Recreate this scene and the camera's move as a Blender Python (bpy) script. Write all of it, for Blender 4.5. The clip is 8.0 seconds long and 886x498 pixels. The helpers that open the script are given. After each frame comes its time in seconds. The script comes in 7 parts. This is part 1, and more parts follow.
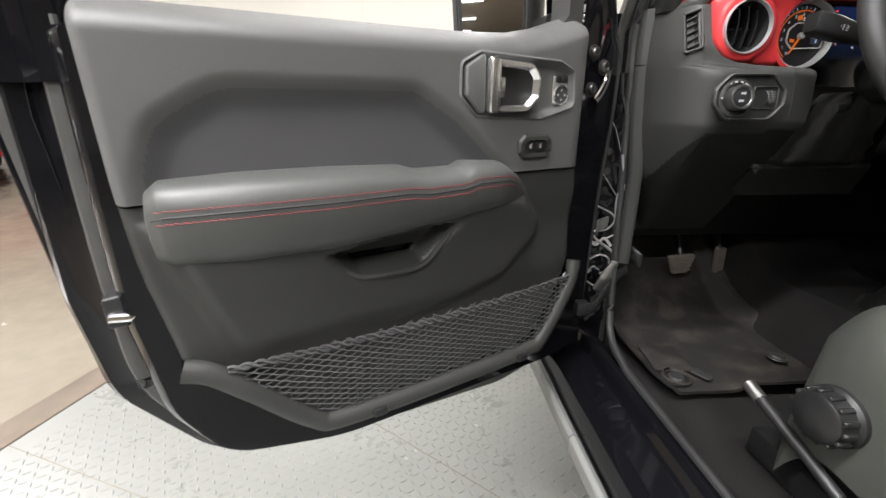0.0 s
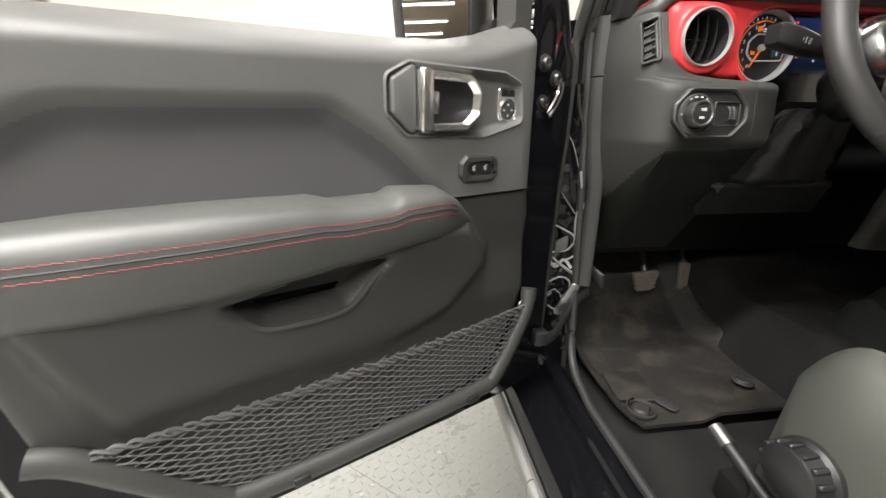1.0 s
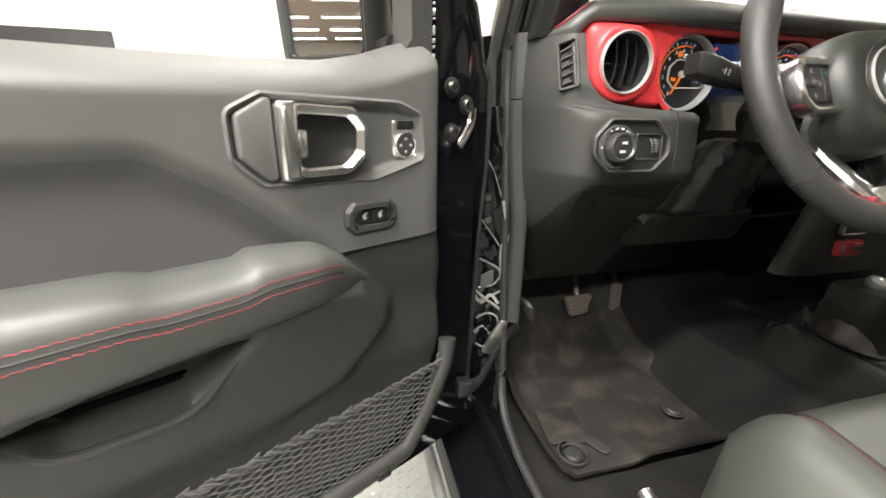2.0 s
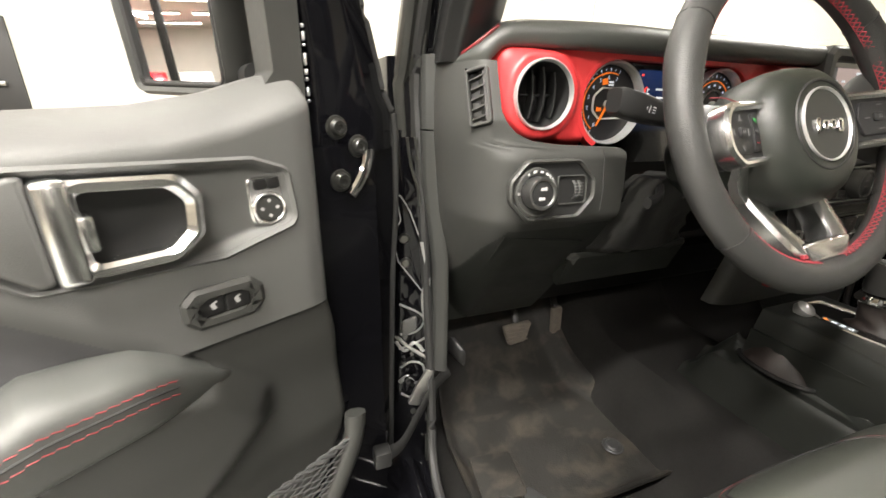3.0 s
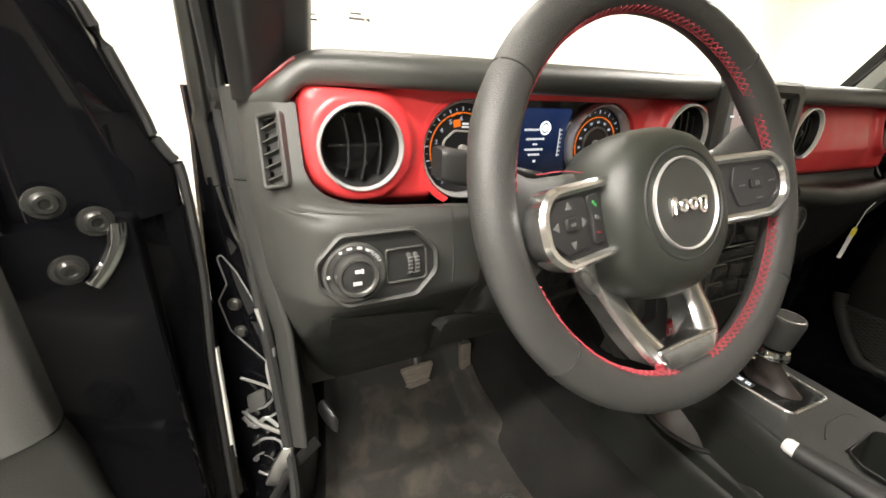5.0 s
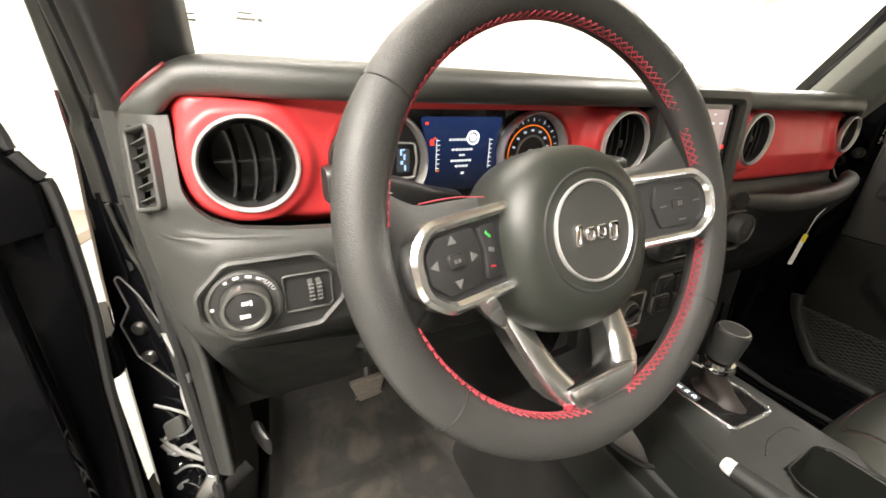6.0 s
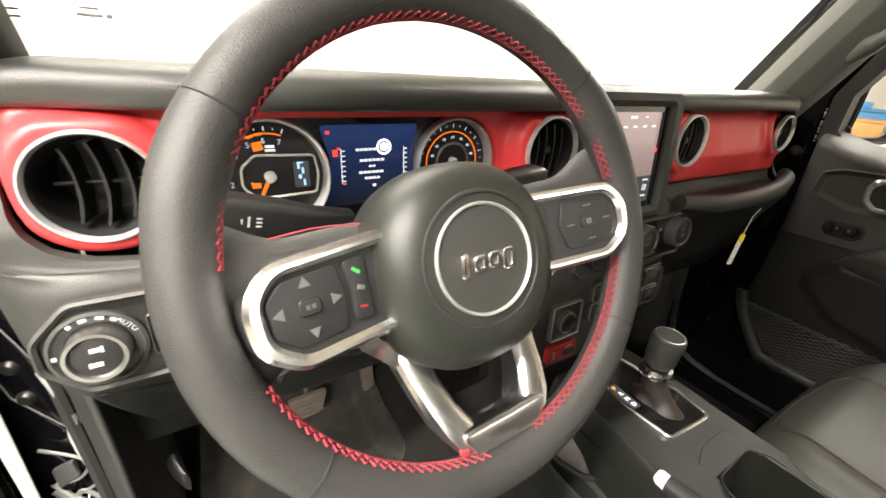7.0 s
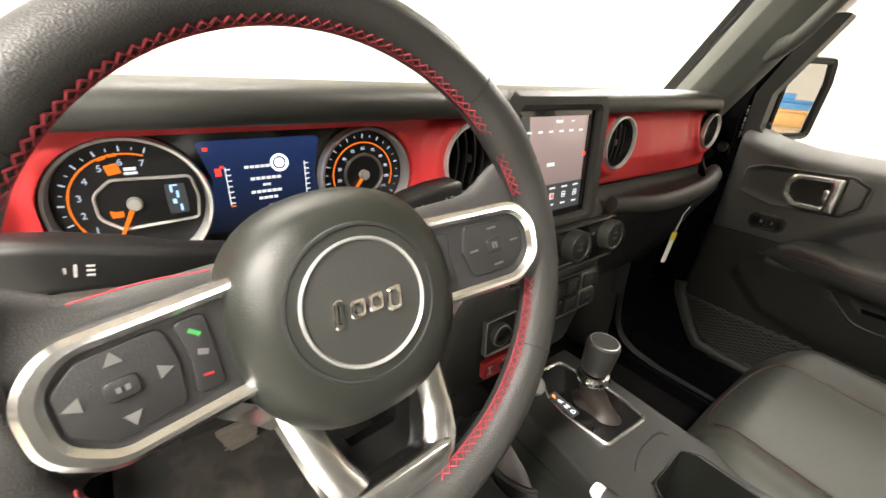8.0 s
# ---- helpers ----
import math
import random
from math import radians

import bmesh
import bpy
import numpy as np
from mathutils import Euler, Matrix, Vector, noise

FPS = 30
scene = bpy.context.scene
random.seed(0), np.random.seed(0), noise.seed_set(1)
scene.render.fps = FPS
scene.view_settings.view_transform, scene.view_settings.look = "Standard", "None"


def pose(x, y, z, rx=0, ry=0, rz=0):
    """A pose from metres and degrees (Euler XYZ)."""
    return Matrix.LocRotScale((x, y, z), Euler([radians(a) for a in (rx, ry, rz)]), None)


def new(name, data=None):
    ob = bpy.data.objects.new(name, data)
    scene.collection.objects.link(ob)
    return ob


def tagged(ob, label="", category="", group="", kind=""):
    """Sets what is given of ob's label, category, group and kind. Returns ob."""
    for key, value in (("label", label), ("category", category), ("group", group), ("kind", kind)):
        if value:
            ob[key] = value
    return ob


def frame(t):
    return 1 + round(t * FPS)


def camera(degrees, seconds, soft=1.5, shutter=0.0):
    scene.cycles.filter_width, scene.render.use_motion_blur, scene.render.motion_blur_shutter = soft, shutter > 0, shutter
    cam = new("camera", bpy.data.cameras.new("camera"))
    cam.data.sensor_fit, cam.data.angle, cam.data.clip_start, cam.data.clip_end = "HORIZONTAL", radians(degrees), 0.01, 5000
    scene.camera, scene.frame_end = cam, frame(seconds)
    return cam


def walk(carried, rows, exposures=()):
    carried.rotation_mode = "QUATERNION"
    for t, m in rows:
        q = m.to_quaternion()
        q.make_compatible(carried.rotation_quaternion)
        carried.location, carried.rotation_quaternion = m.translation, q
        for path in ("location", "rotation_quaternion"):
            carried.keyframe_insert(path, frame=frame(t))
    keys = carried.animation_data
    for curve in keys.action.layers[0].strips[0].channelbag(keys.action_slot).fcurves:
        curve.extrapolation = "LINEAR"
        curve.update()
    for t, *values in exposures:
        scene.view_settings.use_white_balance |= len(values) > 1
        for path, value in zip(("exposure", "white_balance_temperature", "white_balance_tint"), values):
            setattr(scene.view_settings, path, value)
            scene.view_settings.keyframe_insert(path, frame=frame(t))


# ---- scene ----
# ---------------------------------------------------------------- camera
cam = camera(96.8, 8.0, soft=1.5, shutter=0.3)
METRES, EYE, TILT, LEAN, TURN = 0.88, 1.07, -19.0, 0.0, -3.5
ROWS = [
    (0.0, 0.0, 0.0, 0.0, 0.0, 0.0, -0.0),
    (0.5, 0.0298, 0.0457, 0.0263, -1.31, 0.1, 0.28),
    (1.0, 0.0712, 0.0901, 0.0563, -3.45, 0.22, 0.84),
    (1.5, 0.1165, 0.1373, 0.0951, -6.81, 0.17, 1.48),
    (3.0, 0.2829, 0.2652, 0.2446, -16.18, -1.95, 4.36),
    (3.5, 0.3376, 0.288, 0.2793, -18.07, -2.61, 4.56),
    (4.0, 0.3945, 0.3057, 0.3035, -19.43, -2.91, 4.34),
    (4.5, 0.4559, 0.3163, 0.3279, -20.26, -3.59, 4.61),
    (6.0, 0.6132, 0.326, 0.3728, -22.88, -5.64, 4.98),
    (6.5, 0.6581, 0.3291, 0.3813, -24.65, -6.16, 5.37),
    (7.0, 0.7052, 0.3318, 0.3914, -26.61, -6.85, 6.03),
    (7.5, 0.7469, 0.3362, 0.402, -29.24, -7.65, 6.82),
    (8.0, 0.7819, 0.3391, 0.4106, -32.19, -8.31, 7.74),
]
EXPOSURES = [(0.0, -0.06, 6150, 13), (1.0, 0.30, 6400, 12), (1.5, 0.46, 6450, 11), (3.0, 0.78, 6700, 10), (4.5, 0.80, 6780, 10), (6.0, 1.18, 6880, 11), (8.0, 1.28, 6880, 11)]
walk(cam, [(t, pose(0, 0, EYE, TILT, LEAN, TURN) @ pose(METRES * x, METRES * y, METRES * z, 90 + pitch, roll, yaw)) for t, x, y, z, yaw, pitch, roll in ROWS], EXPOSURES)

# ---------------------------------------------------------------- light
world = bpy.data.worlds.new("world")
scene.world = world
world.use_nodes = True
world.node_tree.nodes["Background"].inputs[0].default_value = (0.9, 0.88, 0.82, 1)
world.node_tree.nodes["Background"].inputs[1].default_value = 0.02


def strip_lamp(x, y, z, length, watts, turn=0.0):
    """The light of one ceiling strip."""
    data = bpy.data.lights.new("strip_light", "AREA")
    data.shape, data.size, data.size_y, data.energy = "RECTANGLE", length, 0.18, watts
    data.color = (1.0, 0.965, 0.91)
    ob = new("strip_light", data)
    ob.matrix_world = pose(x, y, z, 0, 0, turn)
    return ob


CEILING = 4.2
# x, y and power of the ceiling strips
STRIPS = [(-3.6, -3.2, 190), (-0.4, -3.2, 330), (3.2, -3.4, 60), (-4.6, 0.2, 110), (-1.3, -0.5, 420), (4.2, 0.0, 90), (0.4, 3.2, 95), (6.4, 2.4, 300), (-6.0, 4.2, 150), (-14.0, 4.2, 420), (-23.5, 8.6, 900), (5.0, -8.6, 240)]
for sx, sy, power in STRIPS:
    strip_lamp(sx, sy, CEILING - 0.14, 3.0, power)

# ---------------------------------------------------------------- materials


def shader(name, color, rough=0.5, metal=0.0, vary=0.12, scale=8.0, grain=0.0, grain_scale=400.0, coat=0.0, wear=0.0, specular=0.5):
    """A surface: colour that varies at a broad and a fine scale, roughness that varies, and fine relief."""
    m = bpy.data.materials.new(name)
    m.use_nodes = True
    nt = m.node_tree
    b = nt.nodes["Principled BSDF"]
    b.inputs["Metallic"].default_value = metal
    b.inputs["Coat Weight"].default_value = coat
    b.inputs["Coat Roughness"].default_value = 0.04
    b.inputs["Specular IOR Level"].default_value = specular
    tc = nt.nodes.new("ShaderNodeTexCoord")
    n1 = nt.nodes.new("ShaderNodeTexNoise")
    n1.inputs["Scale"].default_value, n1.inputs["Detail"].default_value = scale, 6
    nt.links.new(tc.outputs["Object"], n1.inputs["Vector"])
    n2 = nt.nodes.new("ShaderNodeTexNoise")
    n2.inputs["Scale"].default_value, n2.inputs["Detail"].default_value = scale * 12, 3
    nt.links.new(tc.outputs["Object"], n2.inputs["Vector"])
    add = nt.nodes.new("ShaderNodeMath")
    add.operation = "MULTIPLY_ADD"
    add.inputs[1].default_value = 0.4
    nt.links.new(n2.outputs["Fac"], add.inputs[0])
    nt.links.new(n1.outputs["Fac"], add.inputs[2])
    ramp = nt.nodes.new("ShaderNodeMapRange")
    ramp.inputs["From Min"].default_value, ramp.inputs["From Max"].default_value = 0.4, 1.0
    ramp.inputs["To Min"].default_value, ramp.inputs["To Max"].default_value = 1 - vary, 1 + vary
    nt.links.new(add.outputs[0], ramp.inputs["Value"])
    mul = nt.nodes.new("ShaderNodeVectorMath")
    mul.operation = "SCALE"
    mul.inputs[0].default_value = color
    nt.links.new(ramp.outputs[0], mul.inputs["Scale"])
    nt.links.new(mul.outputs[0], b.inputs["Base Color"])
    rr = nt.nodes.new("ShaderNodeMapRange")
    rr.inputs["From Min"].default_value, rr.inputs["From Max"].default_value = 0.4, 1.0
    swing = 0.0 if metal > 0.4 else 0.22
    rr.inputs["To Min"].default_value = max(0.02, rough * (1 - swing - wear))
    rr.inputs["To Max"].default_value = min(1.0, rough * (1 + swing + wear))
    nt.links.new(add.outputs[0], rr.inputs["Value"])
    nt.links.new(rr.outputs[0], b.inputs["Roughness"])
    if grain:
        v = nt.nodes.new("ShaderNodeTexVoronoi")
        v.inputs["Scale"].default_value = grain_scale
        nt.links.new(tc.outputs["Object"], v.inputs["Vector"])
        bump = nt.nodes.new("ShaderNodeBump")
        bump.inputs["Strength"].default_value, bump.inputs["Distance"].default_value = grain, 0.0006
        nt.links.new(v.outputs["Distance"], bump.inputs["Height"])
        nt.links.new(bump.outputs[0], b.inputs["Normal"])
    return m


def glow(name, color, strength, rough=0.3):
    m = bpy.data.materials.new(name)
    m.use_nodes = True
    b = m.node_tree.nodes["Principled BSDF"]
    b.inputs["Base Color"].default_value = (*[c * 0.2 for c in color], 1)
    b.inputs["Emission Color"].default_value = (*color, 1)
    b.inputs["Emission Strength"].default_value = strength
    b.inputs["Roughness"].default_value = rough
    return m


PLASTIC = shader("dark_plastic", (0.035, 0.0355, 0.033), 0.48, grain=0.25, grain_scale=900, vary=0.1, specular=0.42)
SOFT = shader("soft_touch", (0.084, 0.084, 0.081), 0.5, grain=0.3, grain_scale=1100, vary=0.08)
DASHPAD = shader("dash_pad", (0.042, 0.044, 0.040), 0.42, grain=0.3, grain_scale=1100, vary=0.1)
ARMHIDE = shader("armrest_vinyl", (0.062, 0.064, 0.060), 0.45, grain=0.22, grain_scale=1300, vary=0.12)
INSERT = shader("vinyl_insert", (0.066, 0.065, 0.068), 0.6, grain=0.25, grain_scale=1200, vary=0.08)
LEATHER = shader("black_leather", (0.018, 0.0205, 0.017), 0.40, grain=0.22, grain_scale=1300, vary=0.14)
SEATHIDE = shader("seat_leather", (0.048, 0.051, 0.044), 0.52, grain=0.22, grain_scale=1300, vary=0.14)
RIM = shader("rim_leather", (0.032, 0.032, 0.031), 0.48, grain=0.4, grain_scale=900, vary=0.14)
PAINT = shader("black_paint", (0.004, 0.004, 0.005), 0.06, vary=0.1, specular=0.26)
RUBBER = shader("rubber", (0.02, 0.02, 0.02), 0.6, vary=0.2)
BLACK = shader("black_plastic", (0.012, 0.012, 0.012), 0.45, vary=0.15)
PIANO = shader("gloss_black", (0.008, 0.008, 0.008), 0.12, coat=0.6)
RED = shader("red_metal", (0.66, 0.042, 0.047), 0.42, metal=0.1, vary=0.05, scale=40, specular=0.6)
CHROME = shader("satin_chrome", (0.86, 0.86, 0.86), 0.22, metal=1.0, vary=0.0)
BRIGHT = shader("bright_chrome", (0.85, 0.85, 0.86), 0.07, metal=1.0, vary=0.03)
SCREW = shader("dark_screw", (0.10, 0.10, 0.095), 0.32, metal=0.9, vary=0.1)
STEEL = shader("steel", (0.42, 0.42, 0.41), 0.35, metal=1.0, vary=0.15)
THREAD = shader("red_thread", (0.26, 0.026, 0.038), 0.7, vary=0.3, scale=300)
STITCH = shader("dark_red_thread", (0.20, 0.020, 0.026), 0.7, vary=0.3, scale=300)
SEATTHREAD = shader("seat_thread", (0.10, 0.016, 0.018), 0.7, vary=0.3, scale=300)
POSTTRIM = shader("post_trim_plastic", (0.030, 0.031, 0.029), 0.45, grain=0.25, grain_scale=900, vary=0.12)
COVERGREY = shader("weathered_cover", (0.030, 0.030, 0.027), 0.38, vary=0.35, scale=22, grain=0.2, grain_scale=500)
EDGERED = shader("dark_red_trim", (0.16, 0.012, 0.016), 0.5, vary=0.15)
BOOT = shader("boot_leather", (0.020, 0.0145, 0.0125), 0.5, vary=0.3, scale=30, grain=0.3, grain_scale=700)
BOOTCLOTH = shader("gaiter_cloth", (0.012, 0.012, 0.0115), 0.5, vary=0.25, scale=40, grain=0.5, grain_scale=900)
DIAL = shader("dial_black", (0.012, 0.012, 0.013), 0.35, vary=0.1)
CARPET = shader("carpet", (0.013, 0.0125, 0.012), 0.95, specular=0.1, grain=1.0, grain_scale=500, vary=0.4, scale=14)
MAT = shader("rubber_mat", (0.0150, 0.0140, 0.0128), 0.72, grain=0.5, grain_scale=260, vary=0.5, scale=7, specular=0.28)


def dust_over(m, dust, scale, low, high):
    """Pale dust patches with their own uneven shapes over a surface's colour."""
    nt = m.node_tree
    b = nt.nodes["Principled BSDF"]
    under = b.inputs["Base Color"].links[0].from_socket
    tc = nt.nodes.new("ShaderNodeTexCoord")
    n = nt.nodes.new("ShaderNodeTexNoise")
    n.inputs["Scale"].default_value, n.inputs["Detail"].default_value, n.inputs["Distortion"].default_value = scale, 8, 0.35
    nt.links.new(tc.outputs["Object"], n.inputs["Vector"])
    r = nt.nodes.new("ShaderNodeMapRange")
    r.inputs["From Min"].default_value, r.inputs["From Max"].default_value = low, high
    nt.links.new(n.outputs["Fac"], r.inputs["Value"])
    mix = nt.nodes.new("ShaderNodeMix")
    mix.data_type = "RGBA"
    nt.links.new(r.outputs[0], mix.inputs["Factor"])
    nt.links.new(under, mix.inputs["A"])
    mix.inputs["B"].default_value = (*dust, 1)
    nt.links.new(mix.outputs["Result"], b.inputs["Base Color"])


dust_over(MAT, (0.050, 0.042, 0.033), 17.0, 0.48, 0.80)
NET = shader("net_cord", (0.06, 0.06, 0.06), 0.7, vary=0.2)
PODBLACK = shader("pod_plastic", (0.018, 0.018, 0.019), 0.45, grain=0.2, grain_scale=900, vary=0.1)
PODMARK = shader("pale_grey_print", (0.11, 0.11, 0.11), 0.6)
HEM = shader("hem_grey", (0.075, 0.075, 0.072), 0.42, vary=0.2, scale=10)
SEAL = shader("seal_grey", (0.055, 0.055, 0.052), 0.4, vary=0.2, scale=30)
WHITE = glow("white_mark", (0.9, 0.95, 1.0), 0.42)
PRINT = shader("white_print", (0.40, 0.40, 0.40), 0.6)
PRINT_GREY = shader("grey_print", (0.10, 0.10, 0.10), 0.6)
ORANGE = glow("orange_mark", (1.0, 0.22, 0.02), 0.42)
TICK = glow("tick_mark", (0.62, 0.72, 0.95), 0.36)
HOT_WHITE = glow("bright_white_mark", (0.9, 0.95, 1.0), 1.1)
HOT_ORANGE = glow("bright_orange_mark", (1.0, 0.26, 0.03), 1.6)
RED_MARK = glow("red_mark", (1.0, 0.05, 0.03), 0.8)
PEDAL = shader("worn_pedal_rubber", (0.11, 0.095, 0.08), 0.7, vary=0.25, scale=60)
RING = shader("silver_ring", (0.70, 0.70, 0.70), 0.30, metal=0.7, vary=0.03)
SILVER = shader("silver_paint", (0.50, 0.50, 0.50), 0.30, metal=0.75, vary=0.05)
CONSOLE = shader("console_plastic", (0.0115, 0.0125, 0.011), 0.42, specular=0.32, grain=0.25, grain_scale=900, vary=0.12)
# colour lightened for the light that falls through the windscreen
LIT_PILLAR = shader("lit_pillar_plastic", (0.085, 0.092, 0.082), 0.5, grain=0.25, grain_scale=900, vary=0.1)
PALE = shader("pale_grey", (0.42, 0.42, 0.40), 0.5, vary=0.1)
SILLTRIM = shader("sill_trim", (0.20, 0.20, 0.19), 0.5, vary=0.12)
LINING = shader("grey_lining", (0.42, 0.42, 0.40), 0.9, vary=0.08, grain=0.4, grain_scale=500)
WALL = shader("wall_paint", (0.68, 0.66, 0.60), 0.7, vary=0.04, scale=1.5, grain=0.2, grain_scale=60)
CEIL = shader("ceiling_paint", (0.48, 0.44, 0.38), 0.8, vary=0.1, scale=1)
PLATE = shader("plate_paint", (0.235, 0.24, 0.225), 0.30, vary=0.05, scale=3)
TAN = shader("shop_floor", (0.25, 0.222, 0.172), 0.22, vary=0.22, scale=0.9, wear=0.2)
KERB = shader("brown_edge", (0.16, 0.13, 0.10), 0.6, vary=0.25, scale=12)
CARRED = shader("red_car_paint", (0.5, 0.01, 0.015), 0.15, coat=1.0)
CARWHITE = shader("white_car_paint", (0.7, 0.7, 0.68), 0.15, coat=1.0)
CARBLUE = shader("blue_paint", (0.05, 0.22, 0.45), 0.4)
TIMBER = shader("plywood", (0.48, 0.27, 0.09), 0.6, vary=0.2, scale=6)
YELLOW = shader("yellow_paper", (0.75, 0.6, 0.03), 0.7)
PAPER = shader("white_paper", (0.75, 0.75, 0.72), 0.7)
TUBE = glow("lamp_tube", (1.0, 0.95, 0.86), 9.0)


def mirror_glass():
    m = shader("mirror_glass", (0.86, 0.87, 0.88), 0.02, metal=1.0, vary=0.0)
    return m


MIRROR = mirror_glass()


def clear_glass():
    m = bpy.data.materials.new("clear_glass")
    m.use_nodes = True
    nt = m.node_tree
    nt.nodes.clear()
    out = nt.nodes.new("ShaderNodeOutputMaterial")
    mix = nt.nodes.new("ShaderNodeMixShader")
    tr = nt.nodes.new("ShaderNodeBsdfTransparent")
    gl = nt.nodes.new("ShaderNodeBsdfGlossy")
    gl.inputs["Roughness"].default_value = 0.02
    mix.inputs[0].default_value = 0.05
    tr.inputs["Color"].default_value = (0.97, 0.99, 0.98, 1)
    nt.links.new(tr.outputs[0], mix.inputs[1])
    nt.links.new(gl.outputs[0], mix.inputs[2])
    nt.links.new(mix.outputs[0], out.inputs[0])
    return m


GLASS = clear_glass()

# ---------------------------------------------------------------- mesh helpers


def part(name, bm, material, parent=None, label="", m=None, sharp=38, keep=False):
    """Links a bmesh as one mesh object, under a thing or a part."""
    if m is not None:
        bm.transform(m)
    if not keep:
        bmesh.ops.recalc_face_normals(bm, faces=bm.faces[:])
    me = bpy.data.meshes.new(name)
    bm.to_mesh(me)
    bm.free()
    me.shade_smooth()
    me.set_sharp_from_angle(angle=radians(sharp))
    me.materials.append(material)
    ob = new(name, me)
    if parent is not None:
        ob.parent = parent
    if label:
        ob["label"] = label
    return ob


def thing(name, label, category, m=None, group="", kind=""):
    ob = new(name)
    ob.empty_display_size = 0.05
    if m is not None:
        ob.matrix_world = m
    return tagged(ob, label, category, group, kind)


def facing(x, y, z, tilt=0.0, turn=0.0):
    """A flat pattern's pose that looks to the car's rear: its x to the right, its y up, its z towards the rear."""
    return Matrix.Translation((x, y, z)) @ pose(0, 0, 0, 90 + tilt, 0, turn)


def add_ring(bm, pts):
    return [bm.verts.new(p) for p in pts]


def bridge(bm, a, b, closed=True):
    n = len(a)
    for i in range(n if closed else n - 1):
        j = (i + 1) % n
        bm.faces.new((a[i], a[j], b[j], b[i]))


def loft(rings, closed=True, caps=True, bm=None):
    """Skin over rings of points of one length."""
    bm = bm or bmesh.new()
    vs = [add_ring(bm, r) for r in rings]
    for a, b in zip(vs, vs[1:]):
        bridge(bm, a, b, closed)
    if caps and closed:
        bm.faces.new(vs[0])
        bm.faces.new(vs[-1])
    return bm


def rounded(pts, r, n=4):
    """A polygon with its corners rounded; r one number or one a corner."""
    out = []
    k = len(pts)
    for i in range(k):
        p, a, b = Vector(pts[i]), Vector(pts[i - 1]), Vector(pts[(i + 1) % k])
        ri = r[i] if isinstance(r, (list, tuple)) else r
        da, db = (a - p), (b - p)
        la, lb = da.length, db.length
        da.normalize(), db.normalize()
        ang = da.angle(db, math.pi)
        t = min(ri / max(math.tan(ang / 2), 1e-3), la * 0.49, lb * 0.49)
        p0, p1 = p + da * t, p + db * t
        for q in range(n + 1):
            s = q / n
            out.append(tuple((1 - s) ** 2 * p0 + 2 * s * (1 - s) * p + s * s * p1))
    return out


def rect(w, h, cx=0.0, cy=0.0):
    return [(cx - w / 2, cy - h / 2), (cx + w / 2, cy - h / 2), (cx + w / 2, cy + h / 2), (cx - w / 2, cy + h / 2)]


def octagon(w, h, cut, cx=0.0, cy=0.0):
    a, b = w / 2, h / 2
    return [(cx - a + cut, cy - b), (cx + a - cut, cy - b), (cx + a, cy - b + cut), (cx + a, cy + b - cut), (cx + a - cut, cy + b), (cx - a + cut, cy + b), (cx - a, cy + b - cut), (cx - a, cy - b + cut)]


def circle(r, n=40, cx=0.0, cy=0.0, ry=None):
    return [(cx + r * math.cos(2 * math.pi * i / n), cy + (ry or r) * math.sin(2 * math.pi * i / n)) for i in range(n)]


def inset(pts, d):
    """The outline moved inwards by d (outwards: minus), for a counter-clockwise polygon."""
    k = len(pts)
    out = []
    for i in range(k):
        p, a, b = Vector(pts[i]), Vector(pts[i - 1]), Vector(pts[(i + 1) % k])
        e0, e1 = (p - a), (b - p)
        if e0.length < 1e-7 or e1.length < 1e-7:
            e0 = e1 if e0.length < 1e-7 else e0
            e1 = e0 if e1.length < 1e-7 else e1
        n = Vector((-e0.y, e0.x)).normalized() + Vector((-e1.y, e1.x)).normalized()
        n.normalize()
        c = max(0.45, n.dot(Vector((-e0.y, e0.x)).normalized()))
        out.append(tuple(p + n * (d / c)))
    return out


def slab(pts, z0, z1, edge=0.0, bm=None, steps=3):
    """A plate from a flat outline, between z0 and z1, its upper edge rounded by edge."""
    rings = [[(x, y, z0) for x, y in pts]]
    if edge > 0:
        for q in range(steps + 1):
            a = math.pi / 2 * q / steps
            rings.append([(x, y, z1 - edge + edge * math.sin(a)) for x, y in inset(pts, edge * (1 - math.cos(a)))])
    else:
        rings.append([(x, y, z1) for x, y in pts])
    return loft(rings, bm=bm)


def frame_ring(outer, inner, z0, z1, edge=0.0015, bm=None):
    """A flat frame between two outlines of one length, with rounded edges."""
    bm = bm or bmesh.new()
    rings = [[(x, y, z0) for x, y in outer], [(x, y, z1 - edge) for x, y in outer], [(x, y, z1) for x, y in inset(outer, edge)], [(x, y, z1) for x, y in inset(inner, -edge)], [(x, y, z1 - edge) for x, y in inner], [(x, y, z0) for x, y in inner]]
    vs = [add_ring(bm, r) for r in rings]
    for a, b in zip(vs, vs[1:] + vs[:1]):
        bridge(bm, a, b)
    return bm


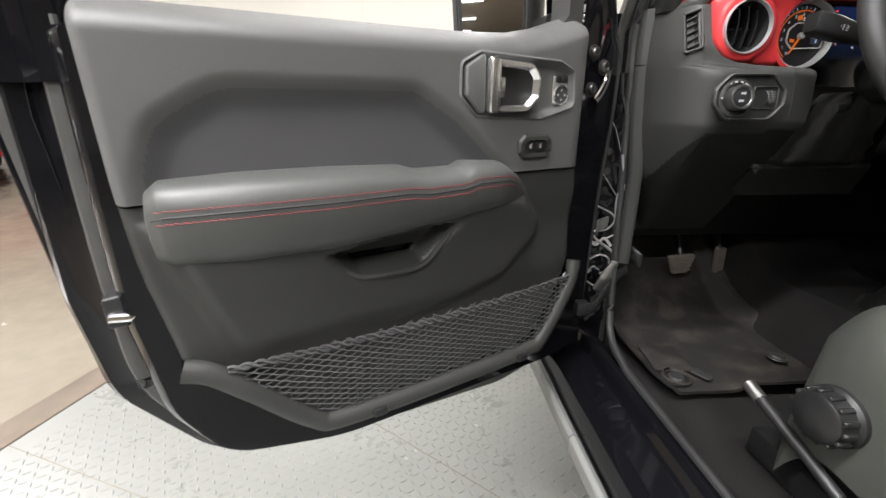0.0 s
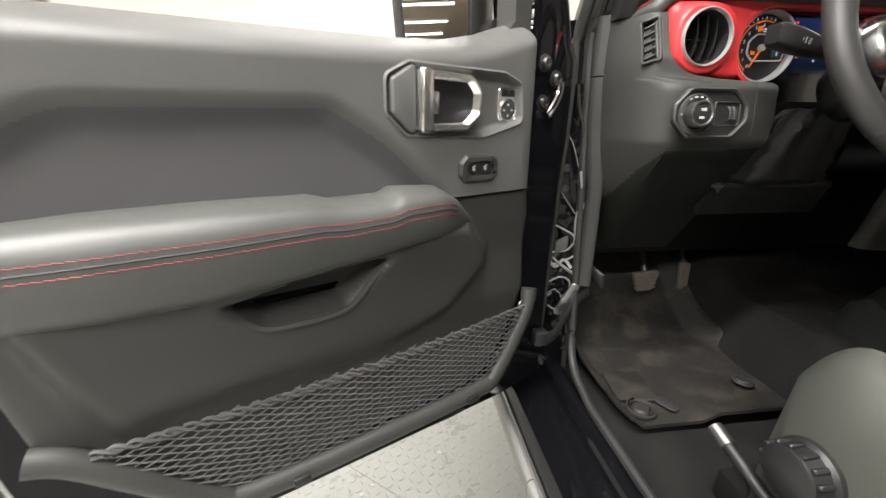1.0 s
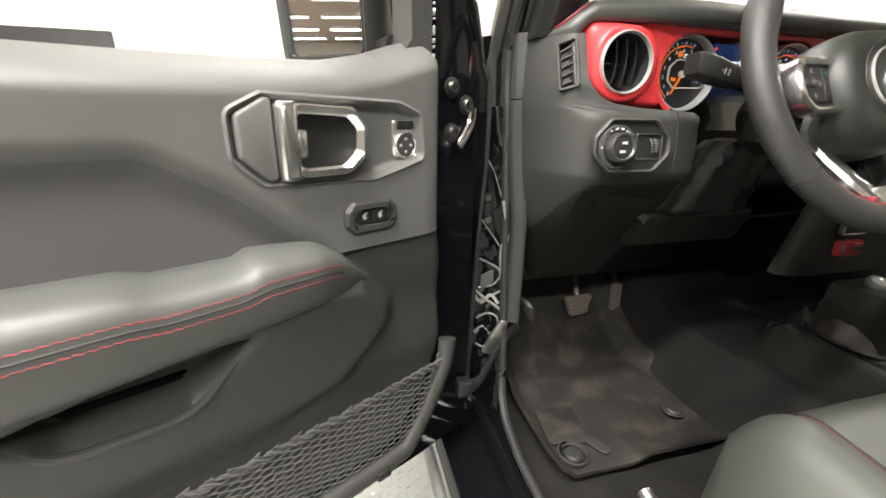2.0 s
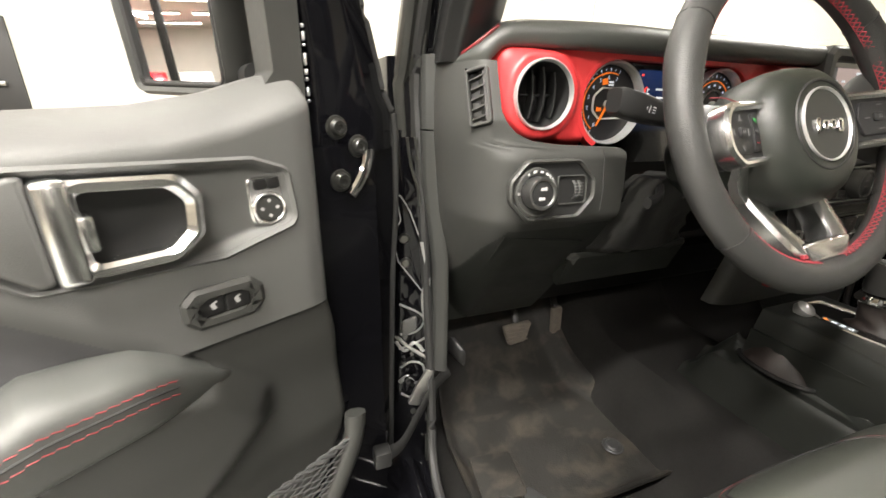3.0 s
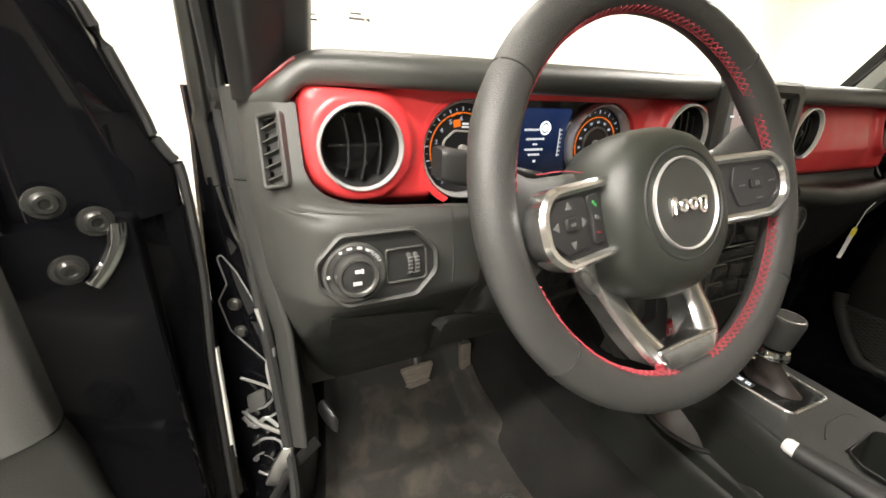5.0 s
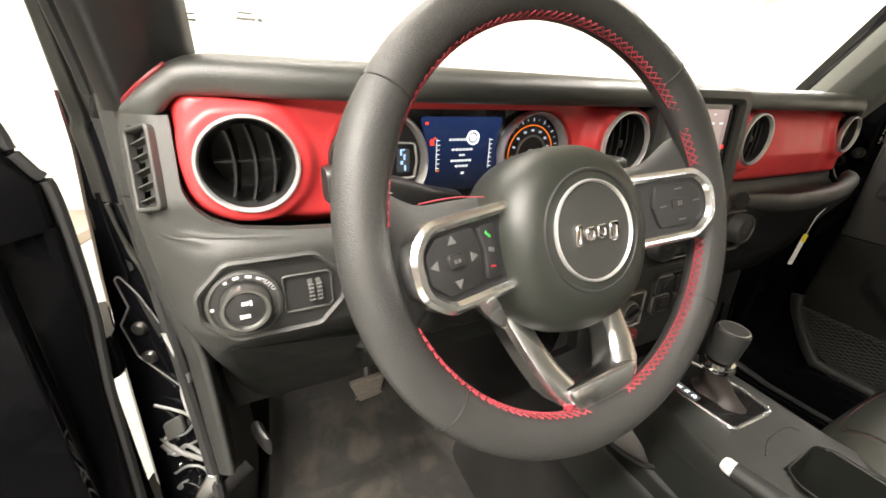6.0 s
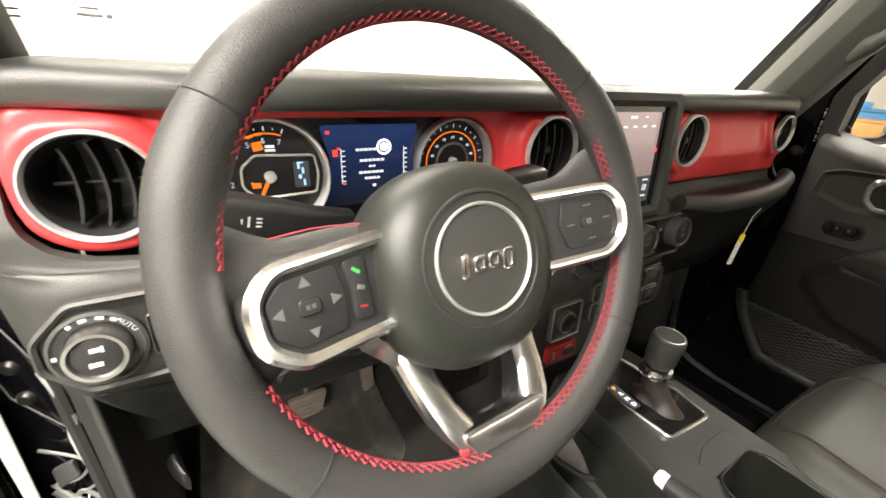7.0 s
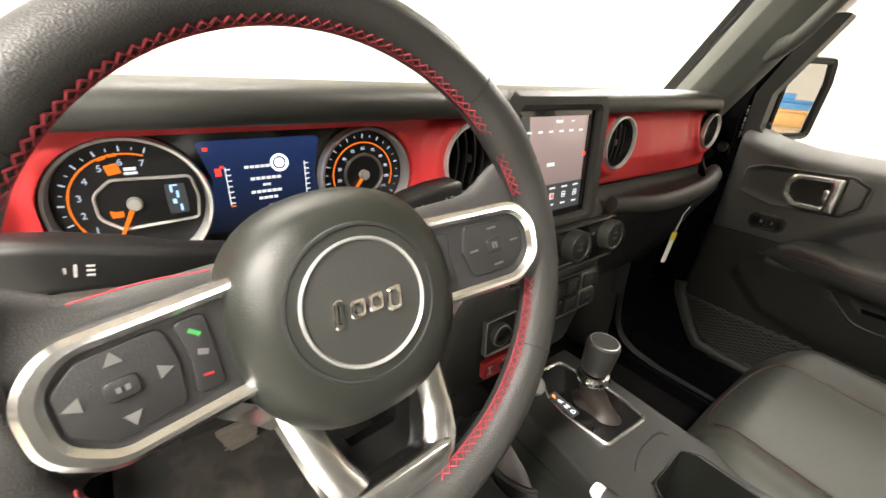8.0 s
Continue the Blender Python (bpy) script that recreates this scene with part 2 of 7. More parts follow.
def lathe(profile, n=40, bm=None):
    """A turned body: profile of (radius, z), round the z axis."""
    bm = bm or bmesh.new()
    prev = None
    for r, z in profile:
        if r < 1e-6:
            ring = [bm.verts.new((0, 0, z))]
        else:
            ring = [bm.verts.new((r * math.cos(2 * math.pi * i / n), r * math.sin(2 * math.pi * i / n), z)) for i in range(n)]
        if prev is not None:
            for i in range(n):
                j = (i + 1) % n
                if len(prev) == 1 and len(ring) > 1:
                    bm.faces.new((prev[0], ring[i], ring[j]))
                elif len(ring) == 1 and len(prev) > 1:
                    bm.faces.new((prev[i], prev[j], ring[0]))
                elif len(ring) > 1:
                    bm.faces.new((prev[i], prev[j], ring[j], ring[i]))
        prev = ring
    return bm


def tube(path, r, n=8, closed=False, bm=None, flat=1.0, up=(0, 0, 1)):
    """A round bar along a path; r one number or one a point; flat squeezes it."""
    bm = bm or bmesh.new()
    pts = [Vector(p) for p in path]
    k = len(pts)
    rings = []
    for i, p in enumerate(pts):
        a = pts[i - 1] if (i or closed) else p
        b = pts[(i + 1) % k] if (i < k - 1 or closed) else p
        d = (b - a).normalized()
        ref = Vector(up)
        if abs(d.dot(ref)) > 0.95:
            ref = Vector((1, 0, 0)) if abs(d.x) < 0.9 else Vector((0, 1, 0))
        s = d.cross(ref).normalized()
        t = s.cross(d).normalized()
        ri = r[i] if isinstance(r, (list, tuple)) else r
        rings.append([bm.verts.new(p + s * (ri * math.cos(2 * math.pi * q / n)) + t * (ri * flat * math.sin(2 * math.pi * q / n))) for q in range(n)])
    for a, b in zip(rings, rings[1:]):
        bridge(bm, a, b)
    if closed:
        bridge(bm, rings[-1], rings[0])
    else:
        bm.faces.new(rings[0])
        bm.faces.new(rings[-1])
    return bm


def smooth_path(pts, n=6):
    """A Catmull-Rom curve through points."""
    P = [Vector(p) for p in pts]
    out = []
    for i in range(len(P) - 1):
        p0, p1, p2, p3 = P[max(i - 1, 0)], P[i], P[i + 1], P[min(i + 2, len(P) - 1)]
        for q in range(n):
            t = q / n
            out.append(0.5 * ((2 * p1) + (p2 - p0) * t + (2 * p0 - 5 * p1 + 4 * p2 - p3) * t * t + (3 * p1 - p0 - 3 * p2 + p3) * t ** 3))
    out.append(P[-1])
    return [tuple(v) for v in out]


def block(x0, x1, y0, y1, z0, z1, bevel=0.004, seg=2, bm=None):
    b = bmesh.new()
    bmesh.ops.create_cube(b, size=1)
    for v in b.verts:
        v.co = Vector((x0 + (x1 - x0) * (v.co.x + 0.5), y0 + (y1 - y0) * (v.co.y + 0.5), z0 + (z1 - z0) * (v.co.z + 0.5)))
    if bevel:
        bmesh.ops.bevel(b, geom=b.edges[:], offset=bevel, segments=seg, affect="EDGES", profile=0.5)
    if bm is None:
        return b
    join(bm, b)
    return bm


def join(bm, other, m=None):
    """Adds another bmesh to bm and frees it."""
    if m is not None:
        other.transform(m)
    vs = {v: bm.verts.new(v.co) for v in other.verts}
    for f in other.faces:
        try:
            bm.faces.new([vs[v] for v in f.verts])
        except ValueError:
            pass
    other.free()
    return bm


def sheet(fn, us, vs, thick=None, bm=None):
    """A skin: fn(a, b) gives points over the two lists of parameters; thick, a vector, closes it behind."""
    bm = bm or bmesh.new()
    grid = [[bm.verts.new(fn(a, b)) for b in vs] for a in us]
    for r0, r1 in zip(grid, grid[1:]):
        for i in range(len(vs) - 1):
            bm.faces.new((r0[i], r1[i], r1[i + 1], r0[i + 1]))
    if thick is not None:
        t = Vector(thick)
        border = [r[0] for r in grid] + grid[-1][1:] + [r[-1] for r in reversed(grid[:-1])] + list(reversed(grid[0][1:-1]))
        back = [bm.verts.new(v.co + t) for v in border]
        bridge(bm, border, back)
    return bm


def steps(a, b, n):
    return [a + (b - a) * i / n for i in range(n + 1)]


def smooth01(x):
    x = min(1.0, max(0.0, x))
    return x * x * (3 - 2 * x)


def lerp_table(x, table):
    """A curve through (x, y) pairs, eased between them."""
    if x <= table[0][0]:
        return table[0][1]
    for (a, p), (b, q) in zip(table, table[1:]):
        if x <= b:
            return p + (q - p) * (x - a) / (b - a)
    return table[-1][1]


def inside_by(x, y, poly):
    """How far (x, y) lies inside a polygon (outside: minus)."""
    d = 1e9
    inside = False
    k = len(poly)
    for i in range(k):
        ax, ay = poly[i - 1]
        bx, by = poly[i]
        ex, ey = bx - ax, by - ay
        t = max(0.0, min(1.0, ((x - ax) * ex + (y - ay) * ey) / (ex * ex + ey * ey + 1e-12)))
        d = min(d, math.hypot(x - ax - ex * t, y - ay - ey * t))
        if (ay > y) != (by > y) and x < ax + (y - ay) / (by - ay) * ex:
            inside = not inside
    return d if inside else -d


def words(text, size, material, parent, m, label="", depth=0.0004):
    """Raised lettering in the built-in font, centred."""
    cu = bpy.data.curves.new("lettering", "FONT")
    cu.body, cu.size, cu.align_x, cu.align_y, cu.extrude = text, size, "CENTER", "CENTER", depth
    tmp = bpy.data.objects.new("lettering", cu)
    me = bpy.data.meshes.new_from_object(tmp)
    bpy.data.objects.remove(tmp)
    bpy.data.curves.remove(cu)
    me.transform(m)
    me.materials.clear()
    me.materials.append(material)
    ob = new("lettering", me)
    ob.parent = parent
    if label:
        ob["label"] = label
    return ob


def bars(parent, material, boxes, m, name="marking", z=0.0006, label=""):
    """Small flat marks, one mesh: boxes of (cx, cy, w, h[, turn])."""
    bm = bmesh.new()
    for b in boxes:
        cx, cy, w, h = b[:4]
        a = radians(b[4]) if len(b) > 4 else 0.0
        p = [(cx + x * math.cos(a) - y * math.sin(a), cy + x * math.sin(a) + y * math.cos(a)) for x, y in rect(w, h)]
        slab(p, 0, z, bm=bm)
    ob = part(name, bm, material, parent, label, m)
    if len(boxes) > 1:
        ob["kind"] = "stuff"
    return ob

# ---------------------------------------------------------------- the showroom
FRONT, BACK, WEST, EAST = 13.0, -14.0, -31.0, 9.5
PARTITION, PARTITION_END = 5.2, -3.4


def setting(name, bm, material, label, category, m=None, sharp=38):
    ob = part(name, bm, material, None, label, m, sharp)
    return tagged(ob, label, category, kind="structure")


setting("floor", block(WEST, EAST, BACK, FRONT, -0.32, -0.02, 0), TAN, "polished tan concrete showroom floor, stained and shiny", "floor")
setting("wall_north", block(WEST - 0.2, EAST + 0.2, FRONT, FRONT + 0.2, -0.32, CEILING, 0), WALL, "cream painted showroom wall with panel joints", "wall")
setting("wall_south", block(WEST - 0.2, EAST + 0.2, BACK - 0.2, BACK, -0.32, CEILING, 0), WALL, "cream painted wall behind the parked cars", "wall")
setting("wall_west", block(WEST - 0.2, WEST, BACK, FRONT, -0.32, CEILING, 0), WALL, "cream painted side wall of the showroom", "wall")
setting("wall_east", block(EAST, EAST + 0.2, BACK, FRONT, -0.32, CEILING, 0), WALL, "cream painted side wall of the showroom", "wall")
setting("ceiling", block(WEST - 0.2, EAST + 0.2, BACK - 0.2, FRONT + 0.2, CEILING, CEILING + 0.2, 0), CEIL, "tan painted showroom ceiling", "ceiling")

setting("wall_partition", block(PARTITION_END, EAST, PARTITION, PARTITION + 0.2, -0.02, CEILING, 0), WALL, "cream painted partition wall with panel joints", "wall")

# panel joints and a cover strip on the long wall
bm = bmesh.new()
for jx in (-3.0, -0.6, 1.8, 4.2, 6.6):
    block(jx - 0.02, jx + 0.02, PARTITION - 0.012, PARTITION + 0.001, 0, CEILING, 0.002, 1, bm)
setting("trim", bm, WALL, "narrow cream cover strips over the wall panel joints", "trim")
bm = block(PARTITION_END, EAST, PARTITION - 0.02, PARTITION + 0.001, -0.02, 0.12, 0.004, 1)
setting("baseboard", bm, PALE, "pale grey skirting along the showroom wall", "baseboard")


def strip_light(x, y, turn=0):
    ob = thing("strip_light", "long white ceiling strip lamp, switched on", "ceiling lamp", pose(x, y, CEILING - 0.08, 0, 0, turn), "ceiling strips")
    part("housing", block(-1.52, 1.52, -0.07, 0.07, 0, 0.08, 0.006), PALE, ob)
    part("diffuser", block(-1.5, 1.5, -0.05, 0.05, -0.045, -0.002, 0.012), TUBE, ob, "glowing white diffuser")
    return ob


for sx, sy, power in STRIPS:
    strip_light(sx, sy)
for sx in (-5.6, -8.4, -12.4, -15.6, -19.5, -23.5, -27.5):
    for sy in (1.0, 4.6, 8.2):
        strip_light(sx, sy, 90)

# a closed dark door in the partition
wall_door = setting("door_1", block(PARTITION_END + 0.02, -1.95, PARTITION - 0.03, PARTITION - 0.004, 0.0, 1.84, 0.006), BLACK, "dark grey closed steel door in the cream wall", "door")
bm = block(-2.75, -2.05, PARTITION - 0.075, PARTITION - 0.045, 1.28, 1.32, 0.008)
part("door_handle", bm, STEEL, wall_door, "steel push bar")

# the steel turntable plate that the car stands on
PLATE_TURN = -15.0
plate_pose = pose(0, 0, 0, 0, 0, PLATE_TURN)
bm = block(-1.66, 5.2, -4.4, 4.6, -0.03, 0.0, 0)
setting("ground", bm, PLATE, "light grey painted steel tread plate platform", "platform", plate_pose)
bm = block(-1.80, -1.662, -4.4, 4.6, -0.028, 0.006, 0.004)
setting("kerb", bm, KERB, "worn brown edge strip round the steel platform", "edge strip", plate_pose)


def tread_plate():
    """Raised lozenges, alternating in direction."""
    me = bpy.data.meshes.new("tread_pattern")
    verts, faces = [], []
    pitch = 0.030
    base = [(-0.0135, 0, 0), (0, -0.0042, 0), (0.0135, 0, 0), (0, 0.0042, 0), (-0.008, 0, 0.0026), (0, -0.0016, 0.0026), (0.007, 0, 0.0026), (0, 0.0016, 0.0026)]
    fs = [(0, 1, 5, 4), (1, 2, 6, 5), (2, 3, 7, 6), (3, 0, 4, 7), (4, 5, 6, 7)]
    turn = radians(PLATE_TURN)
    for i in range(-52, 22):
        for j in range(14, 78):
            px, py = i * pitch, j * pitch
            x, y = px * math.cos(turn) - py * math.sin(turn), px * math.sin(turn) + py * math.cos(turn)
            if x > 0.58 or x < -1.5 or y < 0.45 or y > 2.1:
                continue
            a = turn + (math.pi / 4 if (i + j) % 2 else -math.pi / 4)
            c, s = math.cos(a), math.sin(a)
            k = len(verts)
            verts += [(x + u * c - v * s, y + u * s + v * c, z + 0.0001) for u, v, z in base]
            faces += [tuple(k + q for q in f) for f in fs]
    me.from_pydata(verts, [], faces)
    me.materials.append(PLATE)
    return tagged(new("tread_pattern", me), "raised lozenge tread on the grey steel platform", "tread plate", kind="stuff")


tread_plate()


def seam(p, q, w=0.0022):
    d = Vector(q) - Vector(p)
    a = math.degrees(math.atan2(d.y, d.x))
    bm = block(0, d.length, -w / 2, w / 2, 0.0002, 0.0010, 0)
    setting("seam", bm, KERB, "dark joint between the steel platform plates", "joint", pose(p[0], p[1], 0, 0, 0, a))


seam((-1.42, 1.14), (0.4, 0.43))
seam((-0.36, 1.31), (0.5, 0.62))
for sx, sy in ((-0.06, 1.0), (-0.03, 1.03), (0.19, 1.13)):
    ob = part("bolt", lathe([(0.0, 0.003), (0.004, 0.003), (0.006, 0.0015), (0.006, -0.001)], 12), STEEL, None, "", pose(sx, sy, 0.0))
    tagged(ob, "small steel screw head in the platform", "screw", "platform screws")


def parked_car(label, paint, m, group="parked cars"):
    """A plain parked car: body, cabin, four wheels."""
    ob = thing("car", label, "car", m, group)
    prof = [(-2.2, 0.45), (-2.25, 0.7), (-2.1, 0.95), (-1.0, 1.02), (0.9, 1.02), (2.0, 0.92), (2.2, 0.75), (2.2, 0.45)]
    bm = loft([[(x, s * w, 0.35 + (z - 0.35) * 1.0) for x, z in rounded(prof, 0.12, 3)] for s, w in ((-1, 0.78), (-1, 0.9), (1, 0.9), (1, 0.78))])
    part("body", bm, paint, ob)
    cab = [(-1.7, 1.0), (-1.35, 1.5), (-1.1, 1.6), (0.1, 1.62), (0.35, 1.55), (0.95, 1.0)]
    part("cabin", loft([[(x, s * w, z) for x, z in rounded(cab, 0.08, 3)] for s, w in ((-1, 0.62), (-1, 0.78), (1, 0.78), (1, 0.62))]), paint, ob)
    for s in (-1, 1):
        glass = [(-1.45, 1.05), (-1.2, 1.48), (0.05, 1.5), (0.7, 1.05)]
        part("window", slab(rounded(glass, 0.06, 3), 0, 0.02), PIANO, ob, "", Matrix.Translation((0, s * 0.77, 0)) @ pose(0, 0, 0, 90))
        for x in (-1.35, 1.4):
            wm = Matrix.Translation((x, s * 0.82, 0.35)) @ pose(0, 0, 0, 90 if s < 0 else -90)
            w = part("wheel", lathe([(0.2, 0.0), (0.22, 0.06), (0.33, 0.08), (0.35, 0.04), (0.35, -0.1), (0.2, -0.1)], 28), RUBBER, ob, "black tyre", wm)
            part("rim", lathe([(0.0, 0.05), (0.06, 0.06), (0.19, 0.03), (0.215, 0.06), (0.215, -0.05)], 20), STEEL, w, "silver rim", wm)
    for s in (-0.62, 0.62):
        part("headlight", block(2.1, 2.23, s - 0.18, s + 0.18, 0.68, 0.82, 0.03), PALE, ob, "clear headlight")
    return ob


parked_car("shiny red parked car on the tan floor", CARRED, pose(-8.3, 7.7, -0.02, 0, 0, -30))
parked_car("shiny red parked car in a row", CARRED, pose(-25.0, 11.4, -0.02, 0, 0, -18))
parked_car("shiny red parked car in a row", CARRED, pose(-25.4, 9.3, -0.02, 0, 0, -18))
parked_car("white parked car in a row", CARWHITE, pose(-26.0, 7.2, -0.02, 0, 0, -18))
parked_car("black parked car in a row", PAINT, pose(-26.4, 5.1, -0.02, 0, 0, -18))

for px, py in ((-6.2, 3.2), (-12.6, 4.5), (-16.0, 6.9)):
    ob = part("column", block(-0.09, 0.09, -0.09, 0.09, 0, CEILING, 0.012), BLACK, None, "", pose(px, py, 0))
    tagged(ob, "slim dark grey steel column from floor to ceiling", "column", "steel columns", "structure")

ob = thing("workbench", "low blue painted bench with a blue tool box", "workbench", pose(7.75, -12.3, -0.02, 0, 0, 20))
part("top", block(-0.62, 0.62, -0.3, 0.3, 0.50, 0.56, 0.01), CARBLUE, ob)
part("cabinet", block(-0.58, 0.58, -0.27, 0.27, 0.02, 0.498, 0.01), CARBLUE, ob)
part("tool_box", block(-0.12, 0.18, -0.2, 0.2, 0.562, 0.72, 0.02), CARBLUE, ob)
part("post", block(-0.28, -0.22, -0.03, 0.03, 0.562, 0.98, 0.01), CARBLUE, ob)
ob = thing("wooden_crate", "plain orange plywood crate on the floor", "crate", pose(7.3, -11.2, -0.02, 0, 0, 22))
part("side", block(-0.5, 0.5, -0.3, 0.3, 0.0, 0.34, 0.01), TIMBER, ob)
part("lid", block(-0.52, 0.52, -0.32, 0.32, 0.341, 0.38, 0.006), TIMBER, ob)

# ---------------------------------------------------------------- the car's body
MID = 1.122          # the car's middle plane


def mirrored(x):
    return 2 * MID - x


body = thing("car_body", "glossy black off-road car body with its driver's door open", "car")

# sills with their rolled steps, both sides; profile of (x, z)
SILL = [(0.325, 0.40), (0.318, 0.47), (0.325, 0.50), (0.345, 0.515), (0.395, 0.522), (0.402, 0.548), (0.412, 0.556), (0.424, 0.552), (0.432, 0.53), (0.452, 0.53), (0.458, 0.49), (0.44, 0.40)]
for side in (0, 1):
    pr = [(mirrored(x), z) if side else (x, z) for x, z in rounded(SILL, 0.008, 3)]
    part("sill", loft([[(x, y, z) for x, z in pr] for y in (-0.55, 0.0, 0.5, 0.80, 0.905)]), PAINT, body, "glossy black door sill")
part("step_trim", loft([[(x, y, z) for x, z in rounded([(0.298, 0.405), (0.297, 0.440), (0.306, 0.448), (0.317, 0.44), (0.317, 0.405)], 0.006, 2)] for y in (-0.55, 0.62)]), SILLTRIM, body, "pale grey sill edge strip")
part("step_trim", loft([[(x, y, z) for x, z in rounded([(0.298, 0.405), (0.297, 0.440), (0.306, 0.448), (0.317, 0.44), (0.317, 0.405)], 0.006, 2)] for y in (0.623, 1.05)]), SILLTRIM, body, "pale grey sill edge strip")

# door seals
for side in (0, 1):
    path = [(0.440, -0.5, 0.54), (0.440, 0.55, 0.54), (0.444, 0.72, 0.545), (0.452, 0.80, 0.57), (0.462, 0.838, 0.63), (0.462, 0.852, 0.75), (0.455, 0.862, 0.95), (0.448, 0.868, 1.12), (0.444, 0.868, 1.24), (0.444, 0.80, 1.36), (0.446, 0.68, 1.53), (0.45, 0.56, 1.69)]
    path = smooth_path([(mirrored(x), y, z) if side else (x, y, z) for x, y, z in path], 5)
    part("door_seal", tube(path, 0.0085, 8), RUBBER, body, "black rubber door seal")


def side_wall(side):
    """Post under the windscreen with the hinge face, and the wing skin in front of it."""
    f = (lambda x: mirrored(x)) if side else (lambda x: x)
    plan = [(0.406, 0.895), (0.412, 0.886), (0.452, 0.872), (0.462, 0.868), (0.476, 0.885), (0.478, 1.02), (0.412, 1.06), (0.405, 1.06), (0.404, 0.985), (0.404, 0.94)]
    part("hinge_post", loft([[(f(x - lerp_table(z, [(0.71, 0.025), (0.94, 0.018), (1.055, 0.012), (1.16, 0.004), (1.21, 0.0)]) * (x < 0.414)), y, z) for x, y in rounded(plan, 0.006, 2)] for z in (0.50, 0.71, 0.82, 0.94, 1.055, 1.16, 1.21, 1.262)]), PAINT, body, "glossy black door post")
    part("wing", loft([[(f(x), y, z) for x, z in rounded([(0.417, 0.62), (0.415, 0.9), (0.418, 1.17), (0.43, 1.205), (0.47, 1.205), (0.47, 1.12), (0.45, 1.1), (0.45, 0.62)], 0.02, 3)] for y in (1.062, 1.5, 2.2)]), PAINT, body, "glossy black front wing")
    # windscreen pillar: outer black skin and inner trim
    def cut(y0, z, pts):
        return [(f(x), y0 - 0.63 * (z - 1.26) + dy, z) for x, dy in pts]
    outer = rounded([(0.430, 0.0), (0.444, -0.032), (0.466, -0.052), (0.474, 0.0), (0.472, 0.06), (0.436, 0.05)], 0.005, 2)
    part("windscreen_pillar", loft([cut(0.845 if side else 0.90, z, outer) for z in (1.264, 1.5, 1.76)]), PAINT, body, "glossy black windscreen pillar")
    k = 0.75 if side else 0.40
    trim = rounded([(0.540, 0.0), (0.534, -0.05 * k), (0.510, -0.105 * k), (0.474, -0.122 * k), (0.458, -0.07 * k), (0.464, 0.04), (0.50, 0.05)], [0.006, 0.02, 0.02, 0.012, 0.01, 0.01, 0.01], 4)
    # one plastic in two tones: right painted as lit, left as shaded
    part("pillar_trim", loft([cut(0.812 if side else 0.835, z, trim) for z in (1.235 if side else 1.250, 1.5, 1.76)]), LIT_PILLAR if side else BLACK, body, "plastic pillar trim, painted black on the shaded side, grey on the lit side")


side_wall(0)
side_wall(1)

# plastic strips between the door posts and the dashboard's ends
for side in (0, 1):
    f = (lambda x: mirrored(x)) if side else (lambda x: x)
    for z0, z1 in ((1.163, 1.262), (0.735, 1.161)):
        part("post_trim", loft([[(f(x + dx), y, z) for x, y in rounded([(0.446, 0.852), (0.450, 0.846), (0.462, 0.838), (0.470, 0.836), (0.474, 0.868), (0.447, 0.872)], 0.004, 3)] for z, dx in ((z, 0.020 * smooth01((1.12 - z) / 0.2)) for z in steps(z0, z1, 6))]), POSTTRIM, body, "dark plastic post trim strip")

# bodywork behind and above
part("cowl", block(0.482, 1.762, 1.0, 1.10, 0.75, 1.255, 0.01), BLACK, body, "black bulkhead under the windscreen")
part("bonnet", sheet(lambda a, b: (0.45 + a * 1.344, 1.12 + b * 1.1, 1.235 + 0.03 * math.sin(math.pi * a) - 0.02 * b), steps(0, 1, 12), steps(0, 1, 6), (0, 0, -0.03)), PAINT, body, "glossy black bonnet")
part("roof", block(0.44, 1.804, -1.2, 0.55, 1.78, 1.83, 0.02), LINING, body, "pale grey roof lining")
part("windscreen_header", loft([[(x, y, z) for y, z in rounded([(0.46, 1.70), (0.545, 1.715), (0.545, 1.78), (0.46, 1.79)], 0.015, 3)] for x in (0.47, 1.774)]), SOFT, body)
for side in (0, 1):
    x0 = 0.44 if not side else mirrored(0.44)
    x1 = 0.36 if not side else mirrored(0.36)
    part("rear_post", block(min(x0, x1), max(x0, x1), -0.42, -0.22, 0.55, 1.78, 0.015), PAINT, body, "glossy black door post")
    part("rear_quarter", block(min(x0, x1), max(x0, x1), -1.2, -0.423, 0.40, 1.15, 0.015), PAINT, body)
part("tailgate", block(0.442, 1.802, -1.26, -1.2, 0.4, 1.15, 0.01), PAINT, body)
pane = part("windscreen", sheet(lambda a, b: (0.53 + a * 1.185, 0.836 - 0.2961 * b, 1.272 + 0.47 * b), steps(0, 1, 4), steps(0, 1, 4)), GLASS, body, "clear windscreen")
pane.visible_shadow = False
part("wiper_cover", sheet(lambda a, b: (0.53 + a * 1.185, 0.875 + 0.12 * b, 1.272 - 0.012 * b - 0.006 * math.sin(a * 22)), steps(0, 1, 40), steps(0, 1, 3), (0, 0, -0.01)), BLACK, body)

# floor, tunnel and toe board
def floor_shape(a, b):
    x = 0.455 + a * (mirrored(0.455) - 0.455)
    y = -1.15 + b * 2.30
    z = 0.487
    t = abs(x - 1.10)
    z += 0.16 * smooth01((0.24 - t) / 0.12)
    z += 0.30 * smooth01((y - 0.93) / 0.32)
    return (x, y, z + 0.004 * noise.noise((x * 9, y * 9, 0)))


part("floor_carpet", sheet(floor_shape, steps(0, 1, 70), steps(0, 1, 80), (0, 0, -0.03)), CARPET, body, "black cabin carpet over a raised tunnel")
